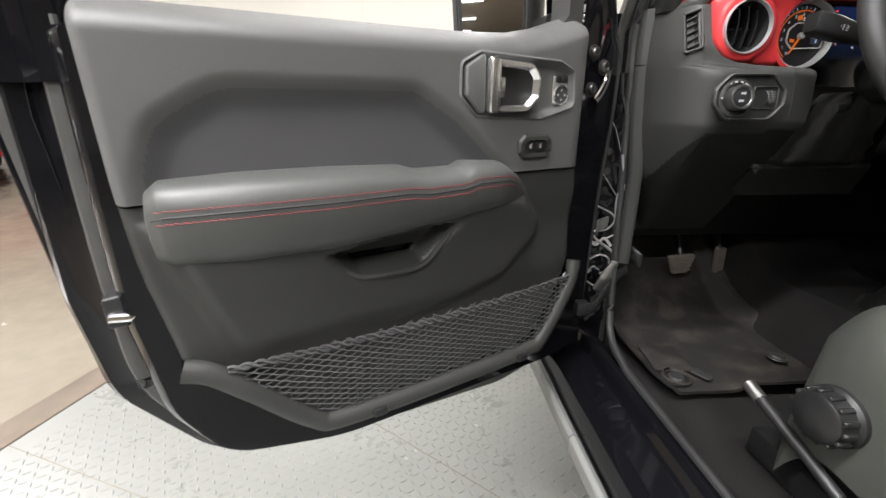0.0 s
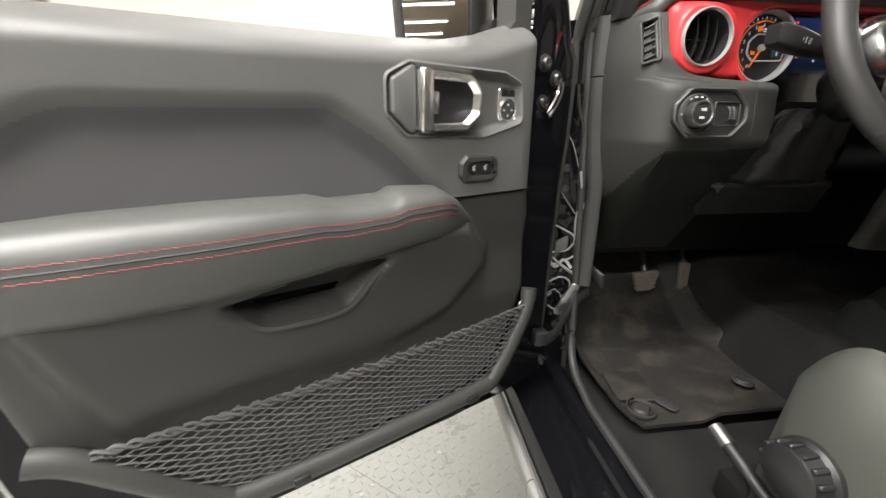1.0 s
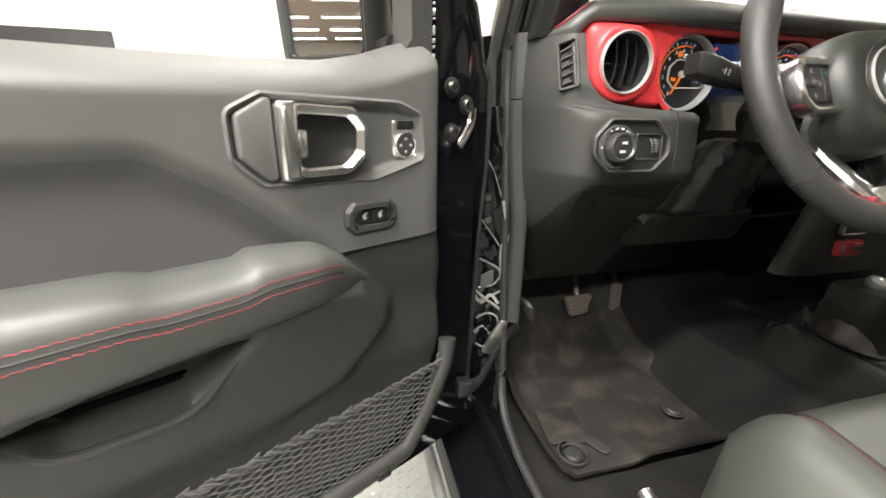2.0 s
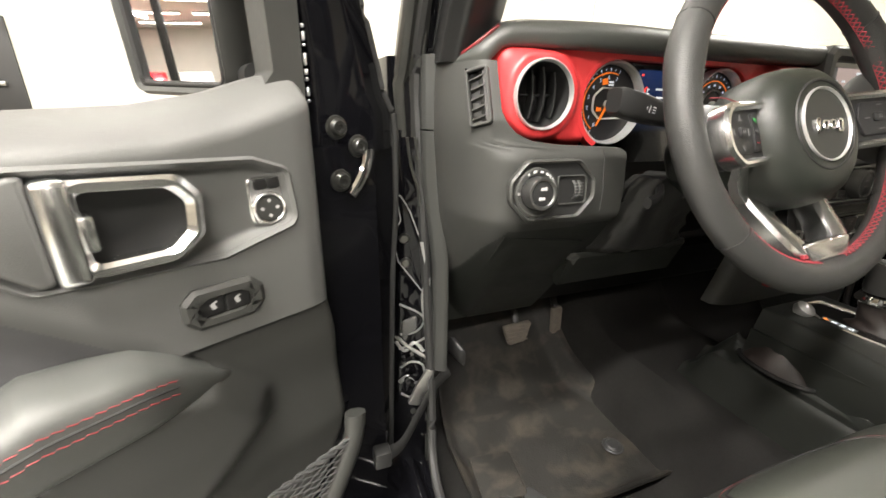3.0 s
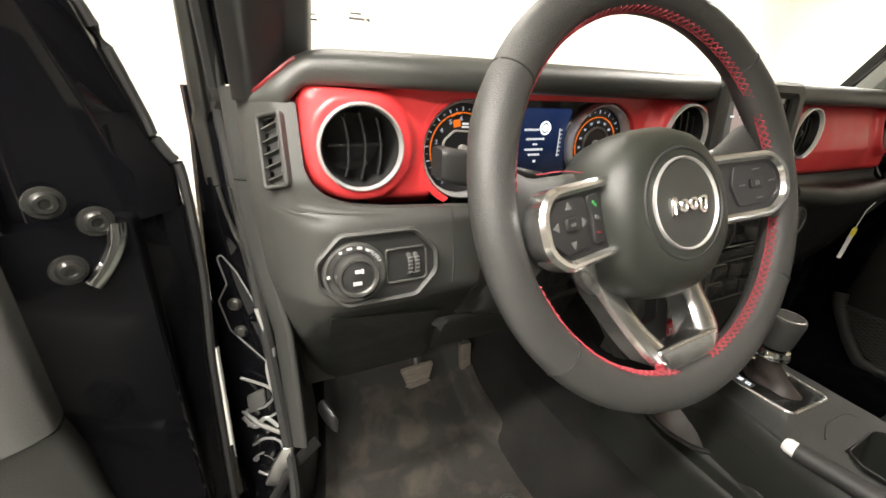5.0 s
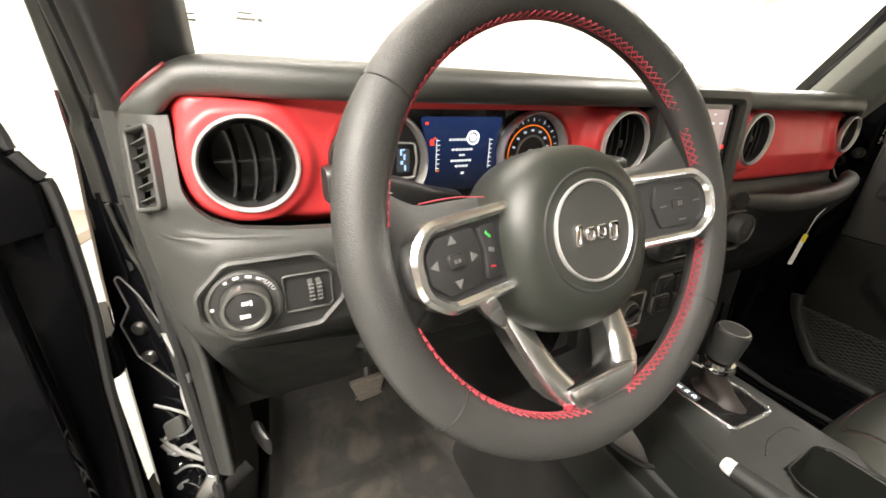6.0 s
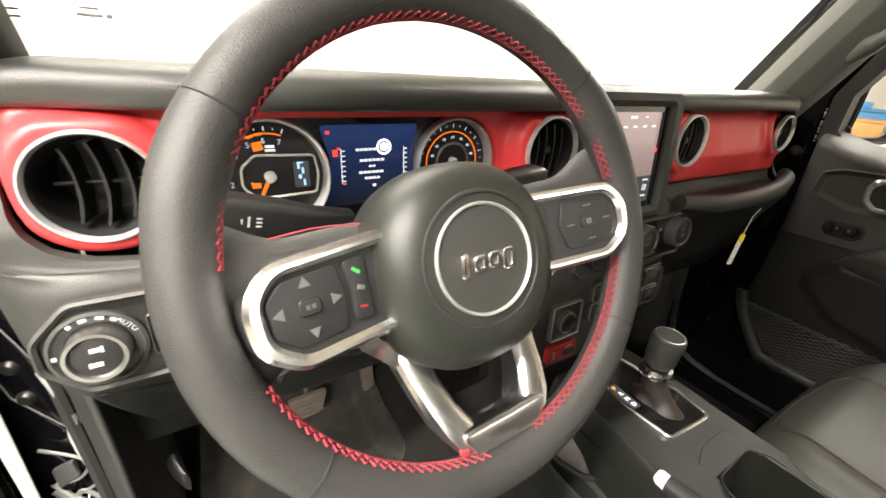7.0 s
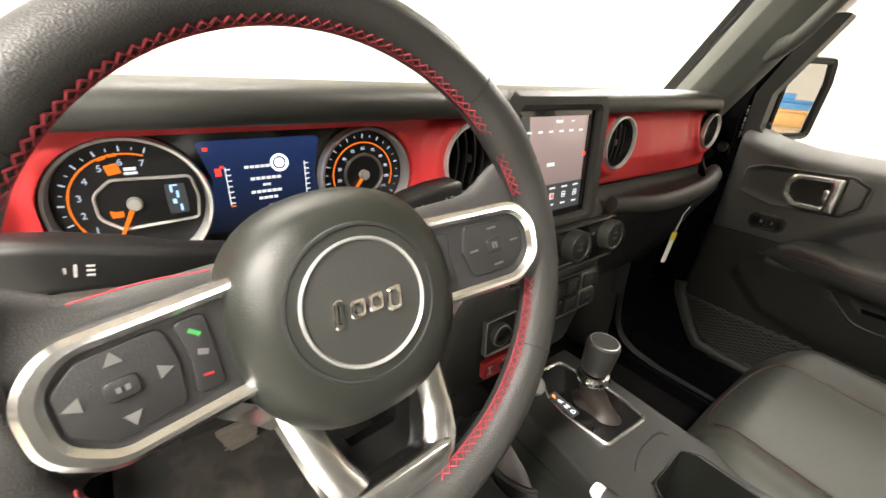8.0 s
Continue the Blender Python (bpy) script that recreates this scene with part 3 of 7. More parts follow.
part("toe_board", block(0.48, 1.764, 1.14, 1.17, 0.5, 1.0, 0.01), CARPET, body)

# kick panels beside the footwell
for side in (0, 1):
    f = (lambda x: mirrored(x)) if side else (lambda x: x)
    def kick(a, b):
        z = 0.50 + a * 0.36
        y = 0.862 + b * 0.30
        bulge = 0.02 * math.sin(math.pi * min(1, b * 1.5)) * math.sin(math.pi * a)
        return (f(0.468 + 0.03 * smooth01(b * 3) + bulge), y, z)
    part("kick_panel", sheet(kick, steps(0, 1, 14), steps(0, 1, 16), (-0.012 if not side else 0.012, 0, 0)), PLASTIC, body, "dark plastic kick panel")
part("bonnet_release", loft([[(x, y, z) for x, z in circle(w, 14, 0.525 + dx, 0.742 + dz, 0.018)] for w, y, dx, dz in ((0.010, 0.905, 0, 0), (0.009, 0.888, 0.005, -0.004), (0.007, 0.876, 0.012, -0.012), (0.003, 0.872, 0.015, -0.014))]), BLACK, body, "black bonnet release lever")

# details of the hinge face: upper hinge plate with bolts, wiring, silver edges for reflections
hinge_pose = Matrix.Translation((0.428, 0.878, 0.975)) @ pose(0, 0, 0, 90, 0, -16)
HINGE_PLATE = rounded([(-0.014, -0.026), (0.026, -0.082), (0.034, -0.078), (0.034, -0.028), (0.014, 0.034), (0.004, 0.062), (-0.010, 0.086), (-0.014, 0.082), (-0.008, 0.045), (-0.022, 0.020)], 0.005, 3)
plate = part("hinge_plate", slab(HINGE_PLATE, 0.0, 0.006, 0.0015), PAINT, body, "glossy hinge mounting plate", hinge_pose)
# silver rim put in for the light that the black plate's edge catches
part("plate_rim", tube([(x, y, 0.007) for x, y in inset(HINGE_PLATE, -0.001)], 0.0010, 6, closed=True), SILVER, plate, "silver rim painted in for the plate's bright reflection", hinge_pose)
for bx, bz in ((-0.004, 0.014), (-0.002, -0.029)):
    part("bolt", lathe([(0, 0.007), (0.006, 0.007), (0.009, 0.004), (0.010, 0.0)], 12), SCREW, plate, "", hinge_pose @ Matrix.Translation((bx, bz, 0.004)))
for pts, r in (([(0.420, 0.880, 1.16), (0.420, 0.878, 1.12), (0.424, 0.876, 1.06), (0.420, 0.878, 1.045)], 0.003),
               ([(0.41, 0.883, 1.06), (0.425, 0.876, 1.0), (0.438, 0.87, 0.93), (0.45, 0.866, 0.9)], 0.003),
               ([(0.405, 0.89, 0.93), (0.43, 0.874, 0.915), (0.45, 0.866, 0.875), (0.452, 0.864, 0.80), (0.448, 0.864, 0.74)], 0.003),
               ([(0.42, 0.88, 0.86), (0.438, 0.872, 0.82), (0.432, 0.874, 0.775), (0.442, 0.868, 0.73)], 0.004)):
    part("wiring", tube(smooth_path(pts, 6), r, 8), PAINT, body, "glossy black wiring on the door post")
for bx, by, bz in ((0.424, 0.878, 0.80), (0.436, 0.871, 0.765), (0.43, 0.875, 0.70), (0.442, 0.868, 0.66), (0.42, 0.88, 0.74)):
    part("plug", lathe([(0, 0.008), (0.007, 0.007), (0.011, 0.0)], 12), PIANO, body, "glossy black rubber plug", Matrix.Translation((bx, by, bz)) @ pose(0, 0, 0, 90, 0, -16))
for z0 in (0.965, 0.64):
    # outer hinge knuckles that carry the door
    part("hinge", loft([[(x, y, z) for x, y in rounded([(0.36, 0.955), (0.352, 0.93), (0.352, 0.86), (0.372, 0.84), (0.396, 0.86), (0.40, 0.90), (0.392, 0.96)], 0.008, 3)] for z in (z0 - 0.028, z0 + 0.028)]), PAINT, body, "glossy black outer door hinge")
    part("hinge_pin", lathe([(0, 0.04), (0.007, 0.04), (0.008, 0.03), (0.008, -0.036), (0, -0.036)], 12), PAINT, body, "", Matrix.Translation((0.372, 0.862, z0)))
COVER = [(1.148, 0.0, 0.0, 0.9), (1.155, -0.002, 0.0, 1.0), (1.20, -0.003, 0.002, 1.0), (1.225, -0.004, 0.001, 1.0), (1.236, 0.0, -0.003, 0.96), (1.27, 0.002, -0.020, 0.9), (1.33, 0.006, -0.046, 0.82), (1.50, 0.014, -0.150, 0.72), (1.76, 0.020, -0.312, 0.66)]
part("screen_post_cover", loft([[(0.414 + dx + px * k, 0.890 + dy + py, z) for px, py in rounded([(0, 0.0), (0.004, -0.010), (0.016, -0.014), (0.019, -0.009), (0.023, -0.009), (0.027, -0.020), (0.038, -0.024), (0.042, -0.018), (0.030, 0.03), (0.004, 0.03)], 0.003, 2)] for z, dx, dy, k in COVER]), COVERGREY, body, "weathered dark grey post cover strip", None, 50)

# pressed relief of the painted hinge face, and a flange towards the door
def relief(a, b):
    x, y, z = 0.407 + 0.052 * a, 0.8895 - 0.024 * a, 0.56 + 0.59 * b
    n = noise.noise((x * 40, 3.0, z * 26)) + 0.6 * noise.noise((x * 90, 8.0, z * 70))
    return (x - 0.001 * n, y - 0.0045 - 0.0035 * n, z)


part("pressed_relief", sheet(relief, steps(0, 1, 24), steps(0, 1, 110), (0, 0.006, 0)), PAINT, body, "glossy black pressed hinge face", None, 70)
# silver tubes painted in for reflections on the glossy black post
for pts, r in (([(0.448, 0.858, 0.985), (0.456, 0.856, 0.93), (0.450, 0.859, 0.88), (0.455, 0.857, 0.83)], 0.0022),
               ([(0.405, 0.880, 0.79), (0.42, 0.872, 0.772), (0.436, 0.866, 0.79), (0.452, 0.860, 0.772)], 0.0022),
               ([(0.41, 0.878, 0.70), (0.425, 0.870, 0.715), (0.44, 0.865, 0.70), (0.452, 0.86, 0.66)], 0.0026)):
    part("edge_glint", tube(smooth_path(pts, 6), r, 8, flat=1.6), SILVER, body, "painted-in reflection streak on the glossy black door post")

# silver loops drawn for the gloss streaks round the brackets
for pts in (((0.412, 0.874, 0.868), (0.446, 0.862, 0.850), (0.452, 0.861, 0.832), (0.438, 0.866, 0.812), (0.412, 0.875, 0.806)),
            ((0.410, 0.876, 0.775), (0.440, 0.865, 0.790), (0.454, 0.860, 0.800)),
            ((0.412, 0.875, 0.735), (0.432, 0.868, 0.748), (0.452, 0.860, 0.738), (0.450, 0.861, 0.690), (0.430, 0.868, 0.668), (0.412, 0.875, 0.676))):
    part("bracket_glint", tube(smooth_path(pts, 7), 0.0021, 8), SILVER, body, "painted-in reflection streak along the black bracket")
for z0, z1, x0, x1, mt in ((0.800, 0.846, 0.416, 0.442, HEM), (0.690, 0.728, 0.418, 0.446, PAINT)):
    part("bracket", slab(rounded([(x0 - 0.43, z0 - 0.77), (x1 - 0.43, z0 - 0.752), (x1 - 0.43, z1 - 0.77), (x0 - 0.43, z1 - 0.784)], 0.004, 3), 0.0, 0.006, 0.002), mt, body, "pressed hinge bracket", Matrix.Translation((0.43, 0.872, 0.77)) @ pose(0, 0, 0, 90, 0, -18))
for x0, y0, x1, y1, z0, z1 in ((0.428, 0.868, 0.446, 0.862, 1.150, 1.045), (0.440, 0.864, 0.456, 0.858, 1.150, 1.035)):
    part("seal_strip", tube(smooth_path([(x0, y0, z0), (x0 + 0.3 * (x1 - x0), y0, z0 - 0.04), (x0 + 0.8 * (x1 - x0), y1, z1 + 0.03), (x1, y1, z1)], 6), 0.0042, 8, flat=0.6), COVERGREY, body, "grey rubber strip on the door post")
# a silver strip in place of light reflected by the flange
part("flange_glint", loft([[(x, y, z) for x, y in rounded([(0.456, 0.858), (0.460, 0.852), (0.464, 0.856), (0.462, 0.868)], 0.002, 2)] for z in (0.86, 0.92)]), SILVER, body, "painted-in reflection strip on the flange")
part("wiring", tube(smooth_path([(0.405, 0.886, 0.80), (0.425, 0.868, 0.782), (0.445, 0.860, 0.768), (0.465, 0.856, 0.752)], 6), 0.0035, 8), SILLTRIM, body, "pale grey cable across the door post")
part("check_bracket", slab(rounded([(-0.010, -0.045), (0.012, -0.040), (0.016, 0.0), (0.008, 0.044), (-0.008, 0.042), (-0.012, 0.0)], 0.006, 3), 0.0, 0.006, 0.002), STEEL, body, "bare steel check bracket", Matrix.Translation((0.446, 0.853, 0.700)) @ pose(0, 0, 0, 90, 24, -16))

# the closed passenger door shuts against these
part("door_jamb", block(1.795, 1.925, 0.80, 0.99, 0.45, 1.262, 0.01), PAINT, body, "glossy black door post")
part("door_jamb", block(1.80, 1.925, -0.4, 0.798, 0.42, 0.62, 0.01), PAINT, body, "glossy black door sill")

# check strap between door and body
strap = thing("door_strap", "grey webbing check strap from the door to the body", "strap")
path = smooth_path([(0.345, 0.752, 0.668), (0.385, 0.775, 0.655), (0.43, 0.82, 0.668), (0.47, 0.855, 0.69), (0.508, 0.872, 0.706)], 6)
part("webbing", tube(path, 0.0035, 8, flat=4.2), RUBBER, strap, "worn dark grey webbing")
part("clip", block(0.335, 0.362, 0.738, 0.763, 0.655, 0.685, 0.004), BLACK, strap)


# printed marks on the windscreen's lower corner
wm = Matrix.Translation((0.585, 0.797, 1.331)) @ pose(0, 0, 0, 90 - 32, 0, 0)
bars(pane, PRINT_GREY, [(0.0, 0.0, 0.016, 0.0022), (0.012, 0.0, 0.004, 0.003), (0.0, 0.006, 0.012, 0.0014), (-0.045, -0.006, 0.010, 0.0016), (-0.045, 0.0, 0.009, 0.0012)], wm, label="small grey printed glass marks")

# ---------------------------------------------------------------- the doors


def door_face(u, v, w=0.0):
    """A flat pattern's pose on the door's inner side: x towards the hinge, y up, z into the cabin."""
    m = Matrix(((-1, 0, 0, u), (0, 0, 1, w), (0, 1, 0, v), (0, 0, 0, 1)))
    return m


TOP_LINE = [(-0.02, 1.234), (0.035, 1.230), (0.075, 1.219), (0.12, 1.204), (0.18, 1.192), (0.26, 1.187), (0.35, 1.185), (0.71, 1.180)]
LOW_LINE = [(0.012, 0.775), (0.03, 0.735), (0.06, 0.69), (0.105, 0.64), (0.15, 0.625), (0.50, 0.622), (0.545, 0.632), (0.60, 0.69), (0.65, 0.74), (0.692, 0.765)]
INSERT_AREA = rounded([(0.688, 0.95), (0.686, 1.005), (0.668, 1.062), (0.600, 1.100), (0.365, 1.102), (0.300, 1.062), (0.212, 0.985), (0.205, 0.95)], [0.001, 0.05, 0.06, 0.07, 0.05, 0.05, 0.02, 0.001], 5)
POCKET = [(0.505, 0.893), (0.465, 0.858), (0.365, 0.858), (0.302, 0.915), (0.34, 0.915), (0.42, 0.908)]
POD = [(0.70, 0.96), (0.63, 0.74), (0.55, 0.71), (0.30, 0.75), (0.19, 0.785), (0.115, 0.86), (0.12, 0.90), (0.17, 0.96)]


HANDLE_AREA = [(-0.112, -0.018), (-0.085, -0.044), (0.040, -0.048), (0.108, -0.030), (0.113, -0.022), (0.108, 0.026), (0.075, 0.038), (-0.080, 0.042), (-0.112, 0.026)]


def hinge_edge(v):
    return lerp_table(v, [(0.62, 0.105), (0.64, 0.10), (0.70, 0.052), (0.76, 0.024), (0.80, 0.018), (0.93, 0.028), (0.975, 0.036), (1.24, 0.038)])


def latch_edge(v):
    return lerp_table(v, [(0.62, 0.60), (0.74, 0.655), (0.775, 0.692), (0.88, 0.708), (1.0, 0.712), (1.17, 0.712)])


def car_door(name, label, m, s, detail=True):
    """A car door in its own frame: x from the hinge to the latch, y (times s) into the cabin, z up."""
    door = thing(name, label, "car door", m)
    flip = Matrix.Diagonal((1, s, 1, 1))

    def add(pname, bm, material, parent=door, plabel="", pm=None, sharp=38):
        if pm is not None:
            bm.transform(pm)
        return part(pname, bm, material, parent, plabel, flip, sharp)

    # pressed shell: inner pan and outer skin
    def outline(grow, v_top):
        return rounded([(-0.085 - min(grow, 0.004), 0.575 - max(0.0, grow - 0.02)), (-0.05, 0.535 - grow), (0.06, 0.525 - grow), (0.50, 0.530 - grow), (0.665, 0.575 - grow), (0.745 + grow, 0.70), (0.762 + grow, 0.85), (0.755 + grow, v_top), (-0.085 - min(grow, 0.004), v_top)], [0.03, 0.05, 0.2, 0.3, 0.12, 0.12, 0.1, 0.01, 0.01], 5)
    edge = rounded([(-0.115, 0.56), (-0.092, 0.490), (0.10, 0.452), (0.52, 0.484), (0.690, 0.545), (0.792, 0.70), (0.806, 0.86), (0.818, 1.07), (0.812, 1.150), (-0.115, 1.150)], [0.03, 0.04, 0.2, 0.3, 0.12, 0.12, 0.1, 0.1, 0.005, 0.005], 5)
    skin = [[(u, w, v) for u, v in inset(edge, g)] for g, w in ((0.004, -0.112), (0.0, -0.104), (0.0, -0.096), (0.003, -0.092), (0.008, -0.0905))]
    add("outer_skin", loft(skin), PAINT, door, "glossy black painted outer skin")
    pan = [[(u, w, v) for u, v in outline(g, 1.150)] for g, w in ((0.042, -0.0875), (0.036, -0.078), (0.010, -0.070), (-0.004, -0.050), (-0.018, -0.040), (-0.024, -0.012), (-0.034, 0.0))]
    add("inner_shell", loft(pan), PAINT, door, "glossy black painted inner shell")
    # hemmed flange between the skin and the shell, with its seals
    hem = inset(edge, 0.007)
    add("hem_flange", loft([[(max(u, -0.098), w, min(v, 1.148)) for u, v in inset(hem, g)] for g, w in ((0.0, -0.092), (0.001, -0.0885), (0.022, -0.0865), (0.030, -0.084), (0.036, -0.070))], caps=False), HEM, door, "matte grey folded door flange", None, 50)
    seal = [(-0.072, -0.043, 1.15), (-0.072, -0.043, 0.66), (-0.05, -0.043, 0.585), (0.05, -0.043, 0.546), (0.48, -0.043, 0.550), (0.640, -0.043, 0.594), (0.728, -0.043, 0.715), (0.744, -0.043, 0.85), (0.738, -0.043, 1.16)]
    add("weather_seal", tube(smooth_path(seal, 8), 0.0085, 8, flat=1.4), SEAL, door, "grey rubber weather seal")
    add("inner_bead", tube(smooth_path([(u - 0.012 * (u > 0.3), w + 0.016, v + 0.010 * (v < 0.62)) for u, w, v in seal[1:]], 8), 0.0035, 6), HEM, door, "thin bead inside the seal")
    front_edge = [(0.56, -0.086), (0.60, -0.088), (0.80, -0.096), (0.95, -0.103), (1.05, -0.112), (1.142, -0.113)]
    add("hinge_edge", loft([[(u, w, v) for u, w in rounded([(u0, -0.040), (u0 + 0.010, -0.028), (-0.060, -0.022), (-0.060, -0.080), (u0 + 0.004, -0.088)], 0.004, 3)] for v, u0 in front_edge]), PAINT, door, "glossy black hinge edge")
    # window frame posts and belt
    rear = [[(u, w, v) for u, w in rounded([(0.716, -0.03), (0.748, -0.032), (0.768, -0.056), (0.800 + 0.012 * (v < 1.2), -0.086), (0.806 + 0.010 * (v < 1.2), -0.112), (0.716, -0.112)], 0.012, 4)] for v in (1.10, 1.16, 1.30, 1.45, 1.76)]
    add("window_post", loft(rear), PAINT, door, "glossy black window frame post")
    add("post_seal", tube([(0.712, -0.05, 1.15), (0.712, -0.05, 1.75)], 0.008, 8), RUBBER)
    front = []
    for v, u0, u1 in ((1.14, -0.110, 0.03), (1.185, -0.110, 0.03), (1.205, -0.098, 0.03), (1.235, -0.091, 0.03), (1.32, -0.066, 0.04), (1.45, -0.006, 0.105), (1.76, 0.20, 0.30)):
        front.append([(u, w, v) for u, w in rounded([(u0, -0.042), (u0 + 0.010, -0.027), (u0 + 0.045, -0.012), (u1 - 0.015, -0.012), (u1, -0.03), (u1, -0.10), (u0, -0.10)], 0.008, 3)])
    add("front_post", loft(front), PAINT, door, "glossy black front window post")
    add("front_seal", tube(smooth_path([(-0.088, -0.036, 0.60), (-0.096, -0.036, 0.80), (-0.103, -0.036, 0.95), (-0.112, -0.036, 1.05), (-0.113, -0.036, 1.17), (-0.104, -0.036, 1.195), (-0.095, -0.038, 1.215), (-0.090, -0.040, 1.24), (-0.064, -0.042, 1.325), (-0.002, -0.045, 1.46), (0.20, -0.045, 1.75)], 6), 0.0055, 8), RUBBER, door, "black rubber edge seal")
    add("header_rail", block(0.2, 0.757, -0.10, -0.03, 1.745, 1.79, 0.012), PAINT)
    add("sail_trim", loft([[(u, w, v) for u, v in rounded([(0.030, 1.20), (0.10, 1.18), (0.062, 1.225), (0.064, 1.30), (0.15, 1.46), (0.105, 1.46), (0.030, 1.30)], 0.006, 3)] for w in (-0.05, -0.008)]), PLASTIC, door, "dark plastic window corner trim")
    # small silver blocks painted in for the glints along the seam
    bmb = bmesh.new()
    v = 1.272
    for k in range(8):
        h = (0.004, 0.009, 0.003, 0.012, 0.006)[k % 5]
        block(0.0245, 0.0275, -0.012, -0.0075, v - h, v, 0.001, 1, bmb)
        v -= h + (0.003, 0.002, 0.006)[k % 3]
    add("seam_glints", bmb, SILVER, door, "painted glints along the door's front seam")

    # trim panels
    def upper(a, b):
        v0, u0 = 0.980, None
        t = b
        v_mid = v0 + (1.17 - v0) * t
        u = hinge_edge(v_mid) + (latch_edge(v_mid) - hinge_edge(v_mid)) * a
        v = v0 + (lerp_table(u, TOP_LINE) - v0) * t
        w = 0.030
        e = lerp_table(u, TOP_LINE) - v
        w -= 0.060 * (1 - min(1, e / 0.040)) ** 2.4
        w -= 0.016 * smooth01((inside_by(u, v, INSERT_AREA) + 0.014) / 0.044)
        w -= 0.011 * smooth01((inside_by(0.186 - u, v - 1.110, HANDLE_AREA) - 0.001) / 0.010)
        w -= 0.010 * smooth01((0.07 - u) / 0.05)
        w -= 0.020 * (1 - min(1, min(u - hinge_edge(v_mid), latch_edge(v_mid) - u) / 0.012)) ** 2
        return (u, w, v)
    us, vs = steps(0, 1, 220), [1 - (1 - q) ** 1.4 for q in steps(0, 1, 96)]
    pts = {(i, j): upper(a, b) for i, a in enumerate(us) for j, b in enumerate(vs)}
    for pname, mt, plabel in (("upper_panel", SOFT, "grey soft-touch upper panel"), ("insert_panel", INSERT, "dark vinyl door insert")):
        bm, made = bmesh.new(), {}
        for i in range(len(us) - 1):
            for j in range(len(vs) - 1):
                q = [(i, j), (i + 1, j), (i + 1, j + 1), (i, j + 1)]
                cu, cv = sum(pts[k][0] for k in q) / 4, sum(pts[k][2] for k in q) / 4
                if (inside_by(cu, cv, INSERT_AREA) > 0.004) == (pname == "insert_panel"):
                    for k in q:
                        if k not in made:
                            made[k] = bm.verts.new(pts[k])
                    bm.faces.new([made[k] for k in q])
        if pname == "upper_panel":
            rim = [e for e in bm.edges if e.is_boundary and not all(inside_by(v.co.x, v.co.z, INSERT_AREA) > -0.006 for v in e.verts)]
            new_edges = bmesh.ops.extrude_edge_only(bm, edges=rim)["geom"]
            for g in new_edges:
                if isinstance(g, bmesh.types.BMVert):
                    g.co.y -= 0.022
        add(pname, bm, mt, door, plabel, None, 60)

    def lower(a, b):
        v = 0.622 + (0.976 - 0.622) * b
        u = hinge_edge(v) + (latch_edge(v) - hinge_edge(v)) * a
        low = lerp_table(u, LOW_LINE)
        vv = max(v, low)
        w = 0.010 + 0.030 * smooth01((inside_by(u, vv, POD) + 0.004) / 0.035) * smooth01((vv - 0.66) / 0.25)
        w += 0.012 * smooth01((vv - 0.86) / 0.1)
        w -= 0.040 * smooth01((inside_by(u, vv, POCKET) + 0.004) / 0.016)
        w -= 0.016 * (1 - min(1, min(u - hinge_edge(v), latch_edge(v) - u) / 0.010)) ** 2
        w -= 0.006 * smooth01((0.80 - vv) / 0.06) * smooth01((0.62 - u) / 0.05)
        return (u, w, vv)
    add("lower_panel", sheet(lower, steps(0, 1, 120), steps(0, 1, 64), (0, -0.012, 0)), PLASTIC, door, "dark grey moulded lower panel", None, 60)

    # armrest: cross sections from the latch end to the pointed hinge end
    rings = []
    table = [(0.690, 0.960, 0.930, 0.02), (0.684, 0.988, 0.910, 0.052), (0.670, 0.999, 0.903, 0.066), (0.60, 1.003, 0.899, 0.078), (0.50, 1.003, 0.897, 0.080), (0.40, 1.000, 0.905, 0.078), (0.375, 0.993, 0.908, 0.076), (0.31, 0.993, 0.912, 0.074), (0.295, 1.000, 0.914, 0.074), (0.23, 0.996, 0.918, 0.066), (0.20, 0.980, 0.920, 0.052), (0.17, 0.950, 0.920, 0.036), (0.155, 0.935, 0.922, 0.022)]
    def arm_row(u, top, bot, out):
        top, bot = top + 0.005, bot + 0.008
        mid = bot + (top - bot) * 0.66
        sec = [(0.005, top - 0.004), (out * 0.35, top), (out * 0.72, top - 0.004), (out * 0.93, top - (top - mid) * 0.45), (out, mid), (out * 0.98, mid - (mid - bot) * 0.35), (out * 0.86, mid - (mid - bot) * 0.75), (out * 0.62, bot + 0.002), (out * 0.40, bot), (0.005, bot + 0.004)]
        sec = [(w, v) for w, v, *_ in (p for p in smooth_path([(w, v, 0) for w, v in sec], 3))]
        return [(u, w, v) for w, v in sec]
    for (u0, *p), (u1, *q) in zip(table, table[1:]):
        for k in range(3):
            f = k / 3
            rings.append(arm_row(u0 + (u1 - u0) * f, *[x + (y - x) * f for x, y in zip(p, q)]))
    rings.append(arm_row(*table[-1]))
    arm = add("armrest", loft(rings), ARMHIDE, door, "padded black leather armrest", None, 70)
    # seam and two rows of red stitches on the armrest
    def arm_out(u):
        t = sorted((x[0], x[3]) for x in table)
        return lerp_table(u, t)
    def arm_mid(u):
        t = sorted((x[0], x[2] + 0.008 + (x[1] - 0.003 - x[2]) * 0.66) for x in table)
        return lerp_table(u, t)
    bms = bmesh.new()
    for row in (0.0055, -0.0075):
        u = 0.675
        while u > 0.212:
            v = arm_mid(u) + row
            out = arm_out(u) * (1.0 if row < 0 else 0.985) + 0.0006
            v2 = arm_mid(u - 0.0062) + row
